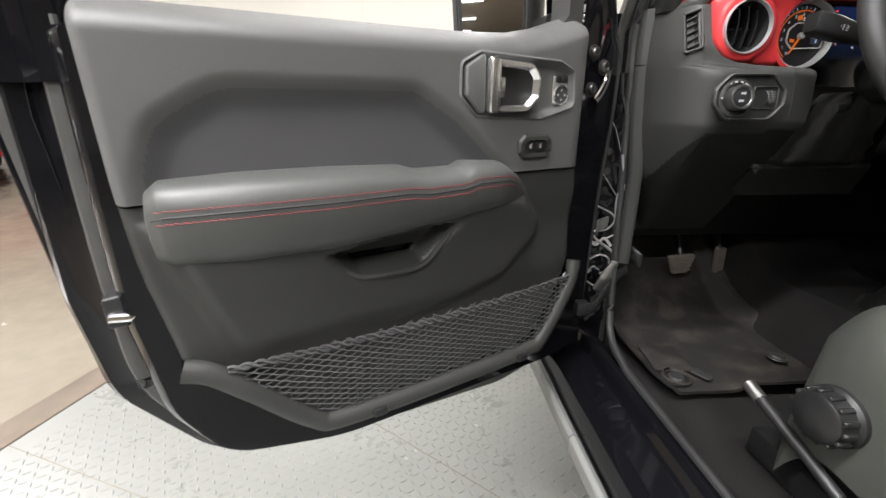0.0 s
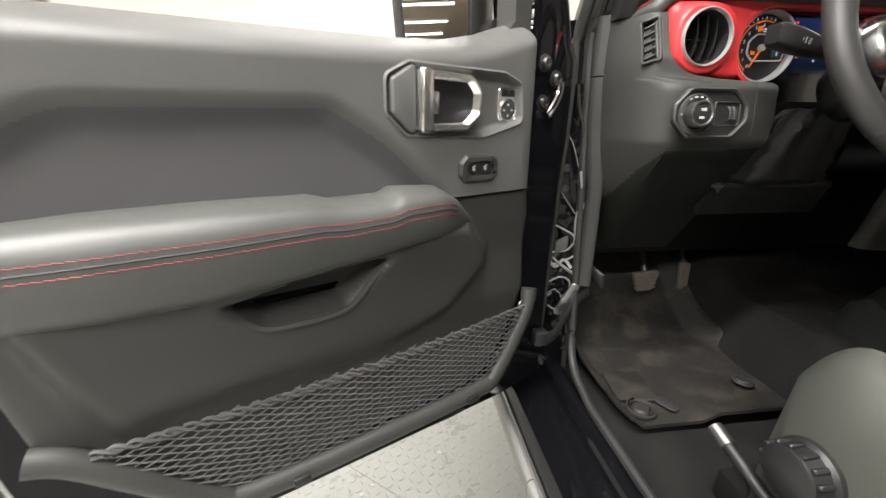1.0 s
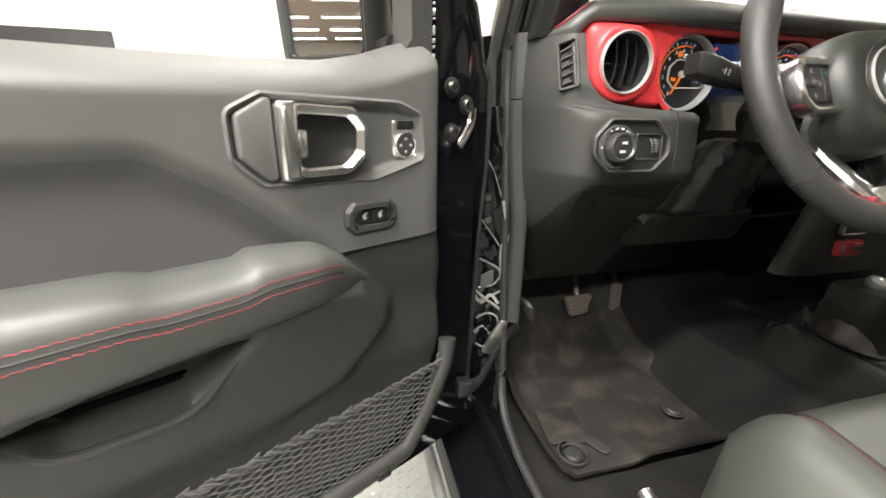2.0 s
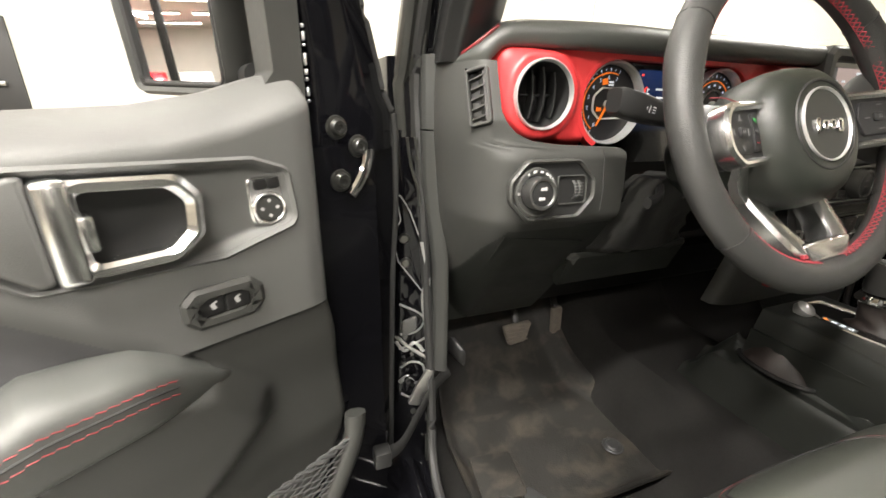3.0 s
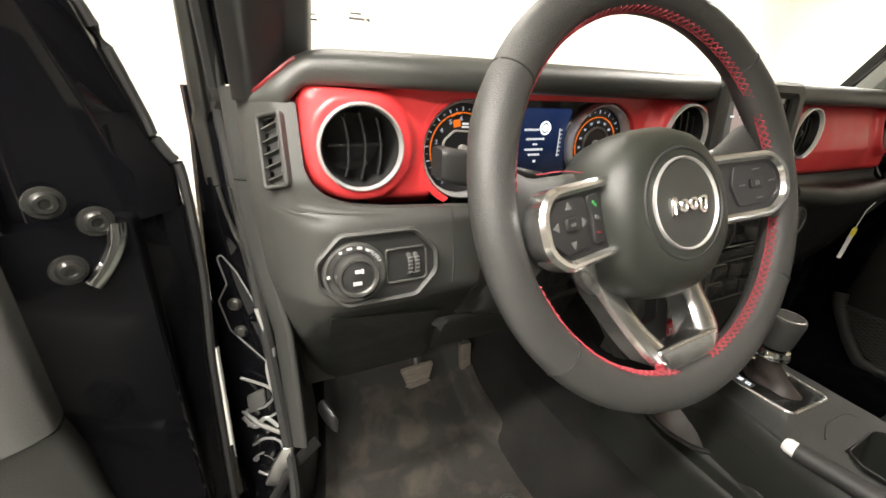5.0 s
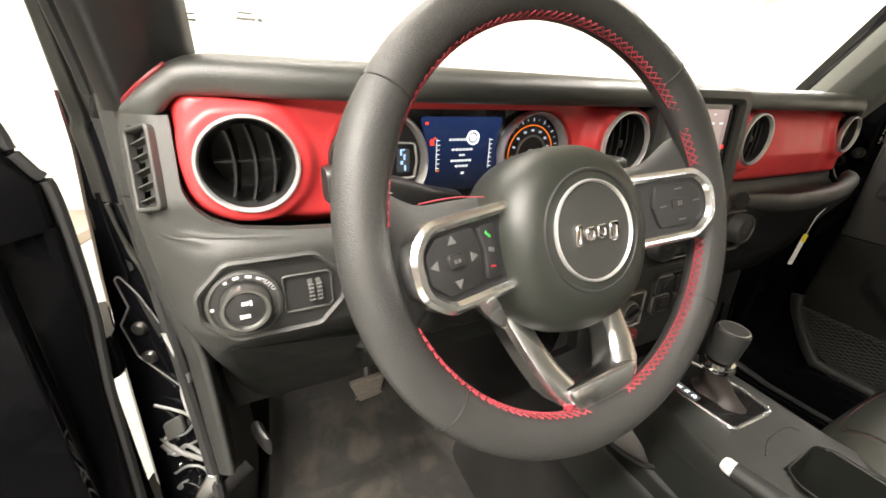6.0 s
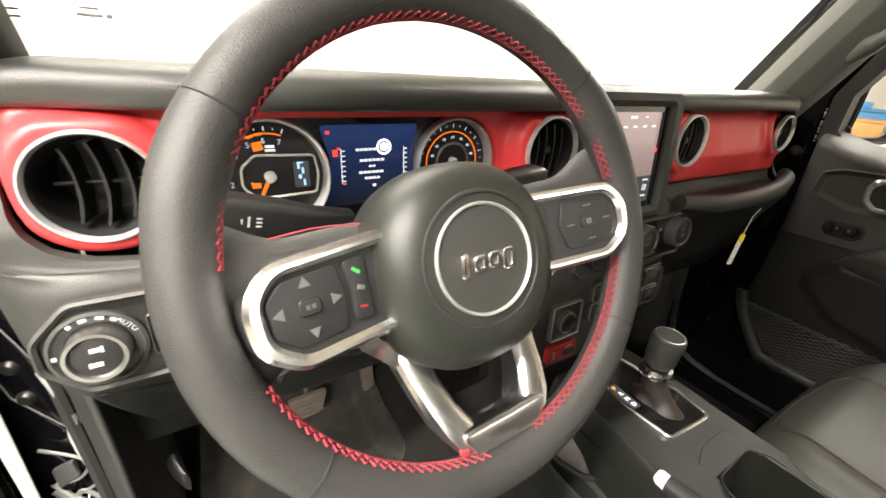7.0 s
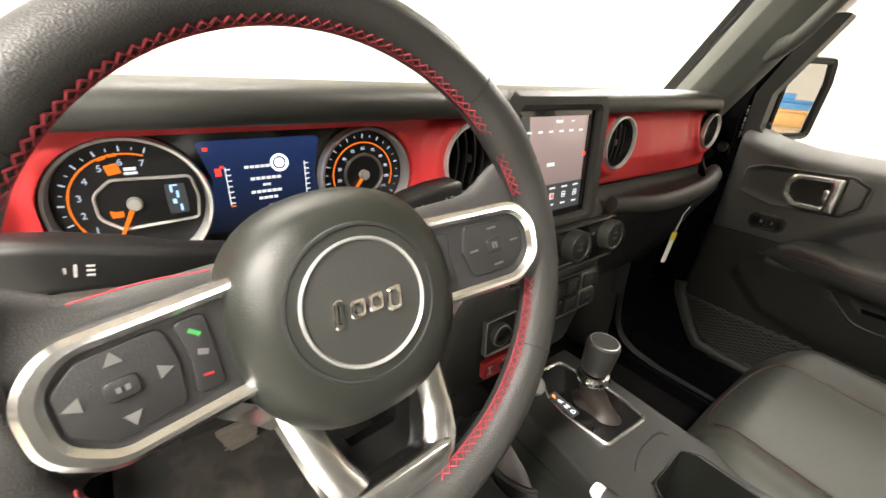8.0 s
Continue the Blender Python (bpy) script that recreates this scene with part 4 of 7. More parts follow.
            out2 = arm_out(u - 0.0062) * (1.0 if row < 0 else 0.985) + 0.0006
            tube([(u, out, v + 0.0008), (u - 0.0062, out2, v2 - 0.0008)], 0.00062, 4, bm=bms)
            u -= 0.0078
    add("stitching", bms, STITCH, arm, "red double stitching")["kind"] = "stuff"
    path = [(u, arm_out(u) - 0.0002, arm_mid(u) - 0.001) for u in steps(0.68, 0.208, 40)]
    add("piping", tube(path, 0.0013, 6), RUBBER, arm)

    # pull cup lip below the armrest
    lip = smooth_path([(0.500, 0.030, 0.886), (0.468, 0.036, 0.857), (0.42, 0.040, 0.853), (0.368, 0.040, 0.856), (0.335, 0.038, 0.882), (0.303, 0.034, 0.912)], 6)
    add("pull_cup", tube(lip, 0.0045, 8), PLASTIC, door, "dark grey moulded pull cup rim")

    # net pocket: frame and net
    NETP = [(0.040, 0.758), (0.104, 0.650), (0.15, 0.637), (0.505, 0.640), (0.545, 0.665), (0.635, 0.756)]
    fr = smooth_path([(0.016, 0.020, 0.790), (0.030, 0.026, 0.745), (0.095, 0.030, 0.645), (0.14, 0.032, 0.628), (0.30, 0.034, 0.626), (0.50, 0.032, 0.628), (0.548, 0.030, 0.645), (0.615, 0.028, 0.715), (0.66, 0.022, 0.757), (0.690, 0.018, 0.770)], 6)
    add("pocket_frame", tube(fr, 0.0125, 8, flat=1.3), PLASTIC, door, "dark plastic pocket frame", None, 60)
    def net_top(u):
        return 0.762 + 0.0 * u - 0.006 * math.sin(math.pi * (u - 0.04) / 0.6)
    poly = [(0.036, 0.764)] + NETP[1:-1] + [(0.640, 0.762)]
    bmn = bmesh.new()
    def net_w(u, v):
        return 0.030 + 0.010 * math.sin(math.pi * min(1, max(0, (u - 0.03) / 0.62))) * smooth01((v - 0.63) / 0.1)
    for fam in (1, -1):
        k = -0.7
        while k < 1.5:
            run = []
            n = 90
            for i in range(n + 1):
                u = 0.03 + 0.63 * i / n
                v = 0.70 + fam * (u - k) * 0.42
                v += 0.0006 * math.sin(u * 330 * fam)
                if inside_by(u, v, poly) > -0.004:
                    run.append((u, net_w(u, v) + 0.0008 * fam, v))
                elif len(run) > 1:
                    tube(run, 0.00115, 4, bm=bmn)
                    run = []
                else:
                    run = []
            if len(run) > 1:
                tube(run, 0.00115, 4, bm=bmn)
            k += 0.0235
    add("net", bmn, NET, door, "grey elastic cord net")["kind"] = "stuff"
    hem = bmesh.new()
    for ph in (0, math.pi):
        tube([(u, net_w(u, 0.76) + 0.002 * math.cos(u * 190 + ph), net_top(u) + 0.004 * math.sin(u * 190 + ph)) for u in steps(0.036, 0.642, 160)], 0.0022, 6, bm=hem)
    add("net_hem", hem, NET, door, "twisted grey hem cord")
    for u in (0.45, 0.16):
        add("pocket_clip", block(u - 0.012, u + 0.012, 0.040, 0.050, 0.618, 0.632, 0.003), BLACK)

    # release handle in its eight-sided bezel
    H = door_face(0.186, 1.110, 0.0265)
    out = rounded(HANDLE_AREA, 0.012, 4)
    add("handle_bezel", frame_ring(inset(out, -0.003), inset(out, 0.003), -0.008, 0.006, 0.0028), SOFT, door, "grey eight-sided handle bezel", H)
    add("bezel_floor", slab(inset(out, 0.002), -0.0125, -0.0095, 0.0), SOFT, door, "", H)
    add("handle_pad", slab(rounded([(-0.106, -0.016), (-0.082, -0.040), (-0.0715, -0.0405), (-0.0715, 0.0385), (-0.079, 0.039), (-0.106, 0.023)], 0.006, 3), -0.0095, 0.0085, 0.004), SOFT, door, "", H)
    hm = door_face(0.205, 1.108, 0.0175)
    ho = rounded([(-0.050, -0.037), (0.026, -0.036), (0.046, -0.018), (0.048, 0.016), (0.034, 0.034), (-0.050, 0.037)], [0.004, 0.012, 0.012, 0.012, 0.014, 0.004], 5)
    hi = rounded([(-0.030, -0.027), (0.018, -0.026), (0.033, -0.012), (0.035, 0.012), (0.024, 0.024), (-0.030, 0.027)], [0.006, 0.012, 0.010, 0.010, 0.012, 0.006], 5)
    handle = add("door_handle", frame_ring(ho, hi, 0.0, 0.026, 0.008), CHROME, door, "satin chrome release handle", hm)
    add("handle_bar", block(-0.052, -0.032, -0.038, 0.038, 0.002, 0.028, 0.005, 3), CHROME, handle, "", hm)
    add("handle_hinge", block(-0.036, -0.024, -0.016, 0.012, 0.004, 0.0265, 0.003), CHROME, handle, "", hm)
    add("handle_well", slab(inset(hi, -0.002), 0.001, 0.0042), BLACK, handle, "black well behind the handle", hm)
    # mirror switch
    if s > 0:
        sm = door_face(0.097, 1.109, 0.0175)
        so = rounded([(-0.0165, -0.026), (0.0165, -0.026), (0.0185, -0.012), (0.0185, 0.021), (-0.0185, 0.021), (-0.0185, -0.012)], [0.014, 0.014, 0.004, 0.006, 0.006, 0.004], 6)
        sw = add("mirror_switch", frame_ring(so, inset(so, 0.0035), 0.0, 0.006, 0.0015), CHROME, door, "mirror switch with a chrome surround", sm)
        add("switch_base", slab(inset(so, 0.003), 0.0, 0.0045), SILVER, sw, "", sm)
        add("dial_ring", lathe([(0.0165, 0.002), (0.0165, 0.007), (0.015, 0.008), (0.0135, 0.007), (0.0135, 0.002)], 28), CHROME, sw, "", sm @ Matrix.Translation((0, -0.010, 0)))
        add("dial", lathe([(0, 0.0066), (0.012, 0.0066), (0.0133, 0.005), (0.0133, 0.001)], 28), PLASTIC, sw, "black four-way dial", sm @ Matrix.Translation((0, -0.010, 0)))
        arrows = [(0.0075, -0.010, 0.003, 0.003, 45), (-0.0075, -0.010, 0.003, 0.003, 45), (0, -0.0025, 0.003, 0.003, 45), (0, -0.0175, 0.003, 0.003, 45)]
        bars(sw, PRINT, arrows, flip @ sm @ Matrix.Translation((0, 0, 0.0066)), label="white arrows")
        for bx in (-0.0065, 0.0065):
            add("fold_button", slab(rounded(rect(0.0125, 0.010, bx * 0.95, 0.0135), 0.003, 3), 0.002, 0.0068, 0.001), BLACK, sw, "", sm)
    # lock switch
    lm = door_face(0.154, 1.019, 0.0285)
    lo = rounded(octagon(0.072, 0.040, 0.011), 0.006, 4)
    lk = add("lock_switch", frame_ring(lo, inset(lo, 0.010), 0.0, 0.008, 0.0038), PLASTIC, door, "black lock switch surround", lm)
    for bx in (-0.0105, 0.0105):
        add("rocker", slab(rounded(rect(0.022, 0.018, bx * 1.1, 0), 0.003, 3), 0.0, 0.0045, 0.0012), BLACK, lk, "", lm)
        bars(lk, PRINT, [(bx, 0, 0.004, 0.006, 20), (bx + 0.001, 0.0035, 0.005, 0.0015, 20)], flip @ lm @ Matrix.Translation((0, 0, 0.0045)), label="white lock mark")

    # hinge edge screws, catch and latch
    for u, v in ((0.001, 1.171), (-0.027, 1.149), (0.0, 1.111)):
        km = door_face(u, v, 0.0)
        sc = add("screw", lathe([(0.0, 0.006), (0.0035, 0.006), (0.0045, 0.0085), (0.0075, 0.0085), (0.0092, 0.006), (0.0098, 0.003), (0.0130, 0.0025), (0.0135, 0.0)], 24), SCREW, door, "steel dome screw with washer", km)
    add("bright_flange", tube(smooth_path([(-0.040, 0.002, 1.145), (-0.036, 0.003, 1.125), (-0.024, 0.003, 1.105), (-0.012, 0.003, 1.092)], 5), 0.0038, 8, flat=1.9), BRIGHT, door, "bright bare metal flange")
    add("latch", slab(rounded([(-0.02, -0.020), (0.016, -0.022), (0.02, 0.012), (0.004, 0.020), (-0.02, 0.018)], 0.005, 3), -0.03, 0.004, 0.003), BLACK, door, "black latch housing", door_face(0.732, 0.853, -0.012))
    add("latch_jaw", tube([(0.748, -0.004, 0.848), (0.728, -0.004, 0.845), (0.718, -0.006, 0.849)], 0.005, 8), BRIGHT, door, "bright steel latch jaw")
    add("door_grommet", lathe([(0, 0.006), (0.006, 0.005), (0.009, 0.0)], 12), STEEL, door, "", door_face(0.012, 0.748, 0.0))
    # mirror on its arm, outside
    gm = Matrix.Translation((0.090 if s > 0 else 0.078, -0.188 if s > 0 else -0.146, 1.300 if s > 0 else 1.290)) @ pose(0, 0, 0, 0, 2.0 if s > 0 else 1.5, 16.4 if s > 0 else 26) @ Matrix(((0, 0, 1, 0), (1, 0, 0, 0), (0, 1, 0, 0), (0, 0, 0, 1)))
    k = 1.0 if s > 0 else 0.75
    oo = rounded([(-0.090 * k, -0.096), (0.082 * k, -0.100), (0.096 * k, -0.085), (0.096 * k, 0.098), (-0.082 * k, 0.098), (-0.098 * k, 0.04)], 0.022, 5)
    shell = loft([[(x, y, 0.012) for x, y in inset(oo, 0.010)], [(x, y, 0.016) for x, y in inset(oo, 0.004)], [(x, y, 0.010) for x, y in oo], [(x, y, -0.02) for x, y in oo], [(x, y, -0.07) for x, y in inset(oo, 0.02)], [(x, y, -0.09) for x, y in inset(oo, 0.045)]], caps=False)
    bmesh.ops.holes_fill(shell, edges=[e for e in shell.edges if e.is_boundary and e.verts[0].co.z < -0.05])
    mir = add("mirror_housing", shell, PLASTIC, door, "dark plastic door mirror housing", gm)
    add("mirror_rim", frame_ring(inset(oo, 0.009), inset(oo, 0.017), 0.0, 0.013, 0.003), BLACK, mir, "", gm)
    add("mirror_glass", slab(inset(oo, 0.015), 0.0, 0.006), MIRROR, mir, "clear mirror glass", gm)
    add("mirror_foot", loft([[(0.06 + dx, -0.05, v) for dx, v in circle(0.014, 14, 0, 1.222, 0.014)], [(0.05 + dx, -0.10, v) for dx, v in circle(0.012, 14, 0, 1.222, 0.014)]]), BLACK, mir)
    return door


def door_pose(x, y, degrees, s):
    """The hinge's place and the way from hinge to latch."""
    a = radians(degrees)
    ux, uy = math.cos(a), math.sin(a)
    return Matrix(((ux, -uy, 0, x), (uy, ux, 0, y), (0, 0, 1, 0), (0, 0, 0, 1)))


car_door("car_door", "open black driver's door with grey trim and net pocket", door_pose(0.3145, 0.752, 180 + 26.6, 1), 1)
car_door("car_door", "closed black passenger door with grey trim", door_pose(1.905, 0.755, -90, -1), -1)

# ---------------------------------------------------------------- dashboard
dash = thing("dashboard", "black and red dashboard with round chrome vents", "dashboard")
DL, DR = 0.466, 1.778


def pad_top(x):
    """The pad's height: level, and cut down at both ends."""
    d = min(x - DL, DR - x)
    return lerp_table(d, [(0.0, 1.2525), (0.010, 1.2575), (0.020, 1.2660), (0.029, 1.2745), (0.040, 1.2840), (0.052, 1.2925), (0.066, 1.2985), (0.085, 1.301)])


def pad_front(x):
    """How far the pad's lip reaches to the rear: flush with the end pieces, further out over the instruments."""
    d = x - DL
    if x > 1.5:
        return lerp_table(DR - x, [(0.0, 0.790), (0.004, 0.765), (0.010, 0.748), (0.022, 0.732), (0.040, 0.721), (0.070, 0.713)])
    if x < 0.543:
        bend = max(0.0, 0.543 - x) / 0.083
        return min(0.822, 0.7355 + 0.130 * (1 - math.sqrt(max(0.0, 1 - min(1.0, bend) ** 2))) + 0.012 * smooth01((x - 0.49) / 0.03))
    return lerp_table(d, [(0.077, 0.7475), (0.12, 0.730), (0.16, 0.718), (0.21, 0.712)])


def pad_ring(x):
    top = pad_top(x)
    low = 1.266 - 0.020 * smooth01((0.060 - min(x - DL, DR - x)) / 0.026)
    low = min(low, top - 0.002)
    f, h = pad_front(x), top - low
    deep = 0.860 - f
    sec = [(f + deep, low), (f + 0.92 * deep, top - 0.3 * h), (f + 0.66 * deep, top - 0.05 * h), (f + 0.42 * deep, top), (f + 0.17 * deep, top - 0.05 * h), (f + 0.05 * deep, top - 0.20 * h), (f, top - 0.48 * h), (f + 0.001, low + 0.2 * h), (f + 0.04 * deep, low + 0.03 * h), (f + 0.12 * deep, low), (f + 0.3 * deep, low - 0.001), (f + 0.7 * deep, low - 0.003)]
    return [(x, y, z) for y, z, _ in smooth_path([(y, z, 0) for y, z in sec], 3)]


xs = [DL + 0.0006 + 0.07 * (1 - math.cos(math.pi / 2 * q / 16)) for q in range(17)] + steps(DL + 0.085, DR - 0.085, 24) + [DR - 0.07 + 0.0694 * math.sin(math.pi / 2 * q / 16) for q in range(17)]
part("upper_pad", loft([pad_ring(x) for x in xs]), DASHPAD, dash, "dark grey soft dashboard pad", None, 60)
edging = [(x, pad_front(x) + 0.10 * (0.860 - pad_front(x)), pad_ring(x)[13][2]) for x in steps(DL + 0.004, DL + 0.052, 20)]
part("pad_edging", tube(edging, 0.0024, 8), EDGERED, dash, "dark red edging at the pad's end")

# red painted fascia with openings for vents, instruments and screen
VENTS = [(0.569, 0.730, 1.211, 0.0425), (1.026, 0.716, 1.219, 0.0425), (1.345, 0.716, 1.219, 0.0425), (1.724, 0.727, 1.220, 0.037)]
CLUSTER = [(0.695 + 0.0585 * math.cos(radians(a)), 1.2025 + 0.0585 * math.sin(radians(a))) for a in range(95, 250, 6)] + [(0.678, 1.118), (0.93, 1.118)] + [(0.903 + 0.0560 * math.cos(radians(a)), 1.205 + 0.0560 * math.sin(radians(a))) for a in range(-66, 86, 6)]
LEFT_AREA = rounded([(0.513, 1.165), (0.545, 1.148), (0.652, 1.146), (0.664, 1.165), (0.94, 1.165), (0.97, 1.135), (1.78, 1.132), (1.78, 1.29), (0.530, 1.282), (0.513, 1.262)], [0.03, 0.045, 0.001, 0.001, 0.001, 0.001, 0.001, 0.02, 0.03, 0.03], 6)


def fascia_y(x, z):
    base = 0.742 + 0.014 * smooth01((0.63 - x) / 0.07)
    y = base
    for vx, vy, vz, r in VENTS:
        d = math.hypot(x - vx, z - vz)
        y = min(y, base - (base - (vy + 0.001)) * smooth01((1.272 - z) / 0.016) * (0.35 * smooth01((r + 0.036 - d) / 0.028) + 0.65 * smooth01((r + 0.020 - d) / 0.013)))
    if x > 1.39:
        y -= 0.016 * smooth01((x - 1.39) / 0.1) * smooth01((1.72 - x) / 0.1) * math.cos((z - 1.21) / 0.16 * math.pi)
    if x > 1.30:
        y += 0.24 * max(0.0, z - 1.185) * smooth01((x - 1.30) / 0.1)
    e = inside_by(x, z, LEFT_AREA)
    y += 0.018 * (1 - min(1, max(0, e) / 0.014)) ** 2
    return y


def fascia():
    bm = bmesh.new()
    nx, nz = 420, 50
    x0, x1, z0, z1 = 0.513, 1.775, 1.130, 1.2735
    grid = {}
    for i in range(nx + 1):
        for j in range(nz + 1):
            x, z = x0 + (x1 - x0) * i / nx, z0 + (z1 - z0) * j / nz
            if inside_by(x, z, LEFT_AREA) < -0.003 or inside_by(x, z, CLUSTER) > 0.003:
                continue
            if any(math.hypot(x - vx, z - vz) < r - 0.004 for vx, vy, vz, r in VENTS):
                continue
            if 1.08 < x < 1.275 and z < 1.262:
                continue
            grid[i, j] = bm.verts.new((x, fascia_y(x, z), z))
    for (i, j) in list(grid):
        q = [(i, j), (i + 1, j), (i + 1, j + 1), (i, j + 1)]
        if all(k in grid for k in q):
            bm.faces.new([grid[k] for k in q])
    return bm


part("red_fascia", fascia(), RED, dash, "satin red painted fascia panel", None, 60)


def round_vent(x, y, z, r, open_angle=0.0):
    m = facing(x, y, z)
    ring = part("vent", lathe([(r + 0.0004, -0.004), (r + 0.0006, 0.002), (r - 0.0006, 0.0048), (r - 0.0018, 0.0050), (r - 0.0030, 0.002), (r - 0.0040, -0.006)], 56), RING, dash, "round air vent with a satin chrome ring", m)
    part("barrel", lathe([(r - 0.0038, -0.001), (r - 0.0075, -0.02), (r - 0.012, -0.05), (0, -0.05)], 40), BLACK, ring, "black vent barrel", m)
    for k, a in enumerate((-0.020, -0.007, 0.007, 0.020) if x > 0.7 else (-0.015, 0.002, 0.018)):
        h = math.sqrt(max(0.0, (r - 0.010) ** 2 - a * a))
        def vane(p, q):
            yy = -h + 2 * h * p
            bow = 0.006 * (1 - (yy / (r - 0.008)) ** 2)
            return (a + bow - 0.004 + 0.006 * q, yy, -0.007 - 0.024 * q)
        part("vane", sheet(vane, steps(0, 1, 10), steps(0, 1, 3), (0.0022, 0, 0)), BLACK, ring, "", m)
    if x > 0.7:
        part("thumb_tab", block(-0.004, 0.004, -0.005, 0.005, -0.010, -0.006, 0.0015), PLASTIC, ring, "", m)
    part("vane_link", block(-r + 0.014, r - 0.014, -0.0015, 0.0015, -0.026, -0.022, 0.0008), BLACK, ring, "", m)
    return ring


for v in VENTS:
    round_vent(*v)
# instruments
ins = part("instrument_panel", slab(CLUSTER, -0.02, 0.0), PIANO, dash, "glossy black instrument panel", facing(0, 0.762, 0) @ Matrix.Translation((0, 0, 0)))
# the outline above is given in (x, z), so it lies where it is drawn
hood = CLUSTER
n_left = len(range(95, 250, 6))
outer, inner = inset(hood, -0.006), inset(hood, 0.0015)
order = list(range(n_left + 2, len(hood))) + list(range(n_left))
part("cluster_hood", loft([[(*outer[k], -0.018), (*outer[k], 0.0004), (*hood[k], 0.0012), (*inner[k], 0.0004), (*inner[k], -0.018)] for k in order]), RED, dash, "red rim round the instruments", facing(0, 0.742, 0), 60)
CL = facing(0, 0.7605, 0)


def gauge(cx, cz, r, numbers, start, sweep, needle, thick_arc, ticks, inner):
    m = CL @ Matrix.Translation((cx, cz, 0))
    g = part("gauge", lathe([(r, -0.001), (r + 0.0010, 0.012), (r - 0.0005, 0.0145), (r - 0.0028, 0.0135), (r - 0.0042, 0.0)], 64), RING, dash, "round gauge with a chrome bezel", m)
    part("dial", lathe([(0, 0.0008), (r - 0.0045, 0.0008), (r - 0.0045, 0.0)], 48), DIAL, g, "black dial", m)
    marks = []
    for k in range(ticks + 1):
        a = radians(start - sweep * k / ticks)
        rr = r - 0.0105
        long = k % 2 == 0
        marks.append((rr * math.cos(a), rr * math.sin(a), 0.0042 if long else 0.0022, 0.0011 if long else 0.0007, math.degrees(a)))
    bars(g, TICK, marks, m @ Matrix.Translation((0, 0, 0.0009)), "tick", label="white tick marks")
    arc = bmesh.new()
    a0, a1, ro = thick_arc
    pts = [(math.cos(radians(a)), math.sin(radians(a))) for a in steps(a0, a1, 40)]
    loft([[(c * ro, s * ro, 0.0014), (c * (ro + 0.0014), s * (ro + 0.0014), 0.0014), (c * (ro + 0.0014), s * (ro + 0.0014), 0.0008), (c * ro, s * ro, 0.0008)] for c, s in pts], bm=arc)
    part("arc", arc, ORANGE, g, "orange scale arc", m)
    rn = ro - 0.0058
    for k, t in enumerate(numbers):
        if not t:
            continue
        a = radians(start - sweep * k / (len(numbers) - 1))
        words(t, 0.0074 if len(t) < 2 else 0.0046, TICK, g, m @ Matrix.Translation((rn * math.cos(a), rn * math.sin(a), 0.001)))
    a = radians(needle)
    part("needle", loft([[(math.cos(a) * d - math.sin(a) * w, math.sin(a) * d + math.cos(a) * w, z) for w, z in ((-hw, 0.003), (hw, 0.003), (hw, 0.0045), (-hw, 0.0045))] for d, hw in ((0.004, 0.0018), (r - 0.021, 0.0008))]), ORANGE, g, "orange needle", m)
    part("needle_cap", lathe([(0, 0.008), (0.0045, 0.0075), (0.0055, 0.006), (0.0055, 0.001)], 20), PALE, g, "", m)
    if inner == "round":
        part("inner_ring", lathe([(0.0235, 0.001), (0.0235, 0.003), (0.022, 0.0036), (0.0205, 0.003), (0.0205, 0.001)], 40), STEEL, g, "", m)
    else:
        o = rounded([(-0.012, -0.022), (0.044, -0.020), (0.0475, 0.0), (0.044, 0.020), (-0.012, 0.022), (-0.026, 0.010), (-0.026, -0.010)], [0.010, 0.006, 0.02, 0.006, 0.010, 0.012, 0.012], 6)
        part("inner_frame", frame_ring(o, inset(o, 0.0022), 0.0008, 0.004, 0.001), PALE, g, "silver inner frame", m)
        part("small_screen", slab(rounded(rect(0.015, 0.026, 0.030, 0.0), 0.002, 2), 0.0009, 0.002), SCREEN_DIM, g, "", m)
        bars(g, PALE_BLUE, [(0.027, 0.009, 0.002, 0.006), (0.031, 0.004, 0.002, 0.006), (0.028, -0.002, 0.003, 0.004), (0.032, -0.008, 0.002, 0.006), (0.029, 0.012, 0.006, 0.0012)], m @ Matrix.Translation((0, 0, 0.002)))
        bars(g, ORANGE, [(-0.013, -0.008, 0.008, 0.005), (-0.0165, -0.006, 0.002, 0.003)], m @ Matrix.Translation((0, 0, 0.001)), label="orange engine warning mark")
        bars(g, WHITE, [(0.003, 0.0285, 0.008, 0.0025), (0.003, 0.025, 0.009, 0.002)], m @ Matrix.Translation((0, 0, 0.001)))
        bars(g, ORANGE, [(-0.013, 0.038, 0.006, 0.0025, 20), (-0.006, 0.040, 0.006, 0.0025, 8), (-0.008, 0.029, 0.009, 0.008, 12)], m @ Matrix.Translation((0, 0, 0.001)), label="orange red-line blocks")
    return g


SCREEN_DIM = glow("small_screen", (0.10, 0.11, 0.12), 0.22)
PALE_BLUE = glow("pale_blue_mark", (0.35, 0.6, 1.0), 0.7)


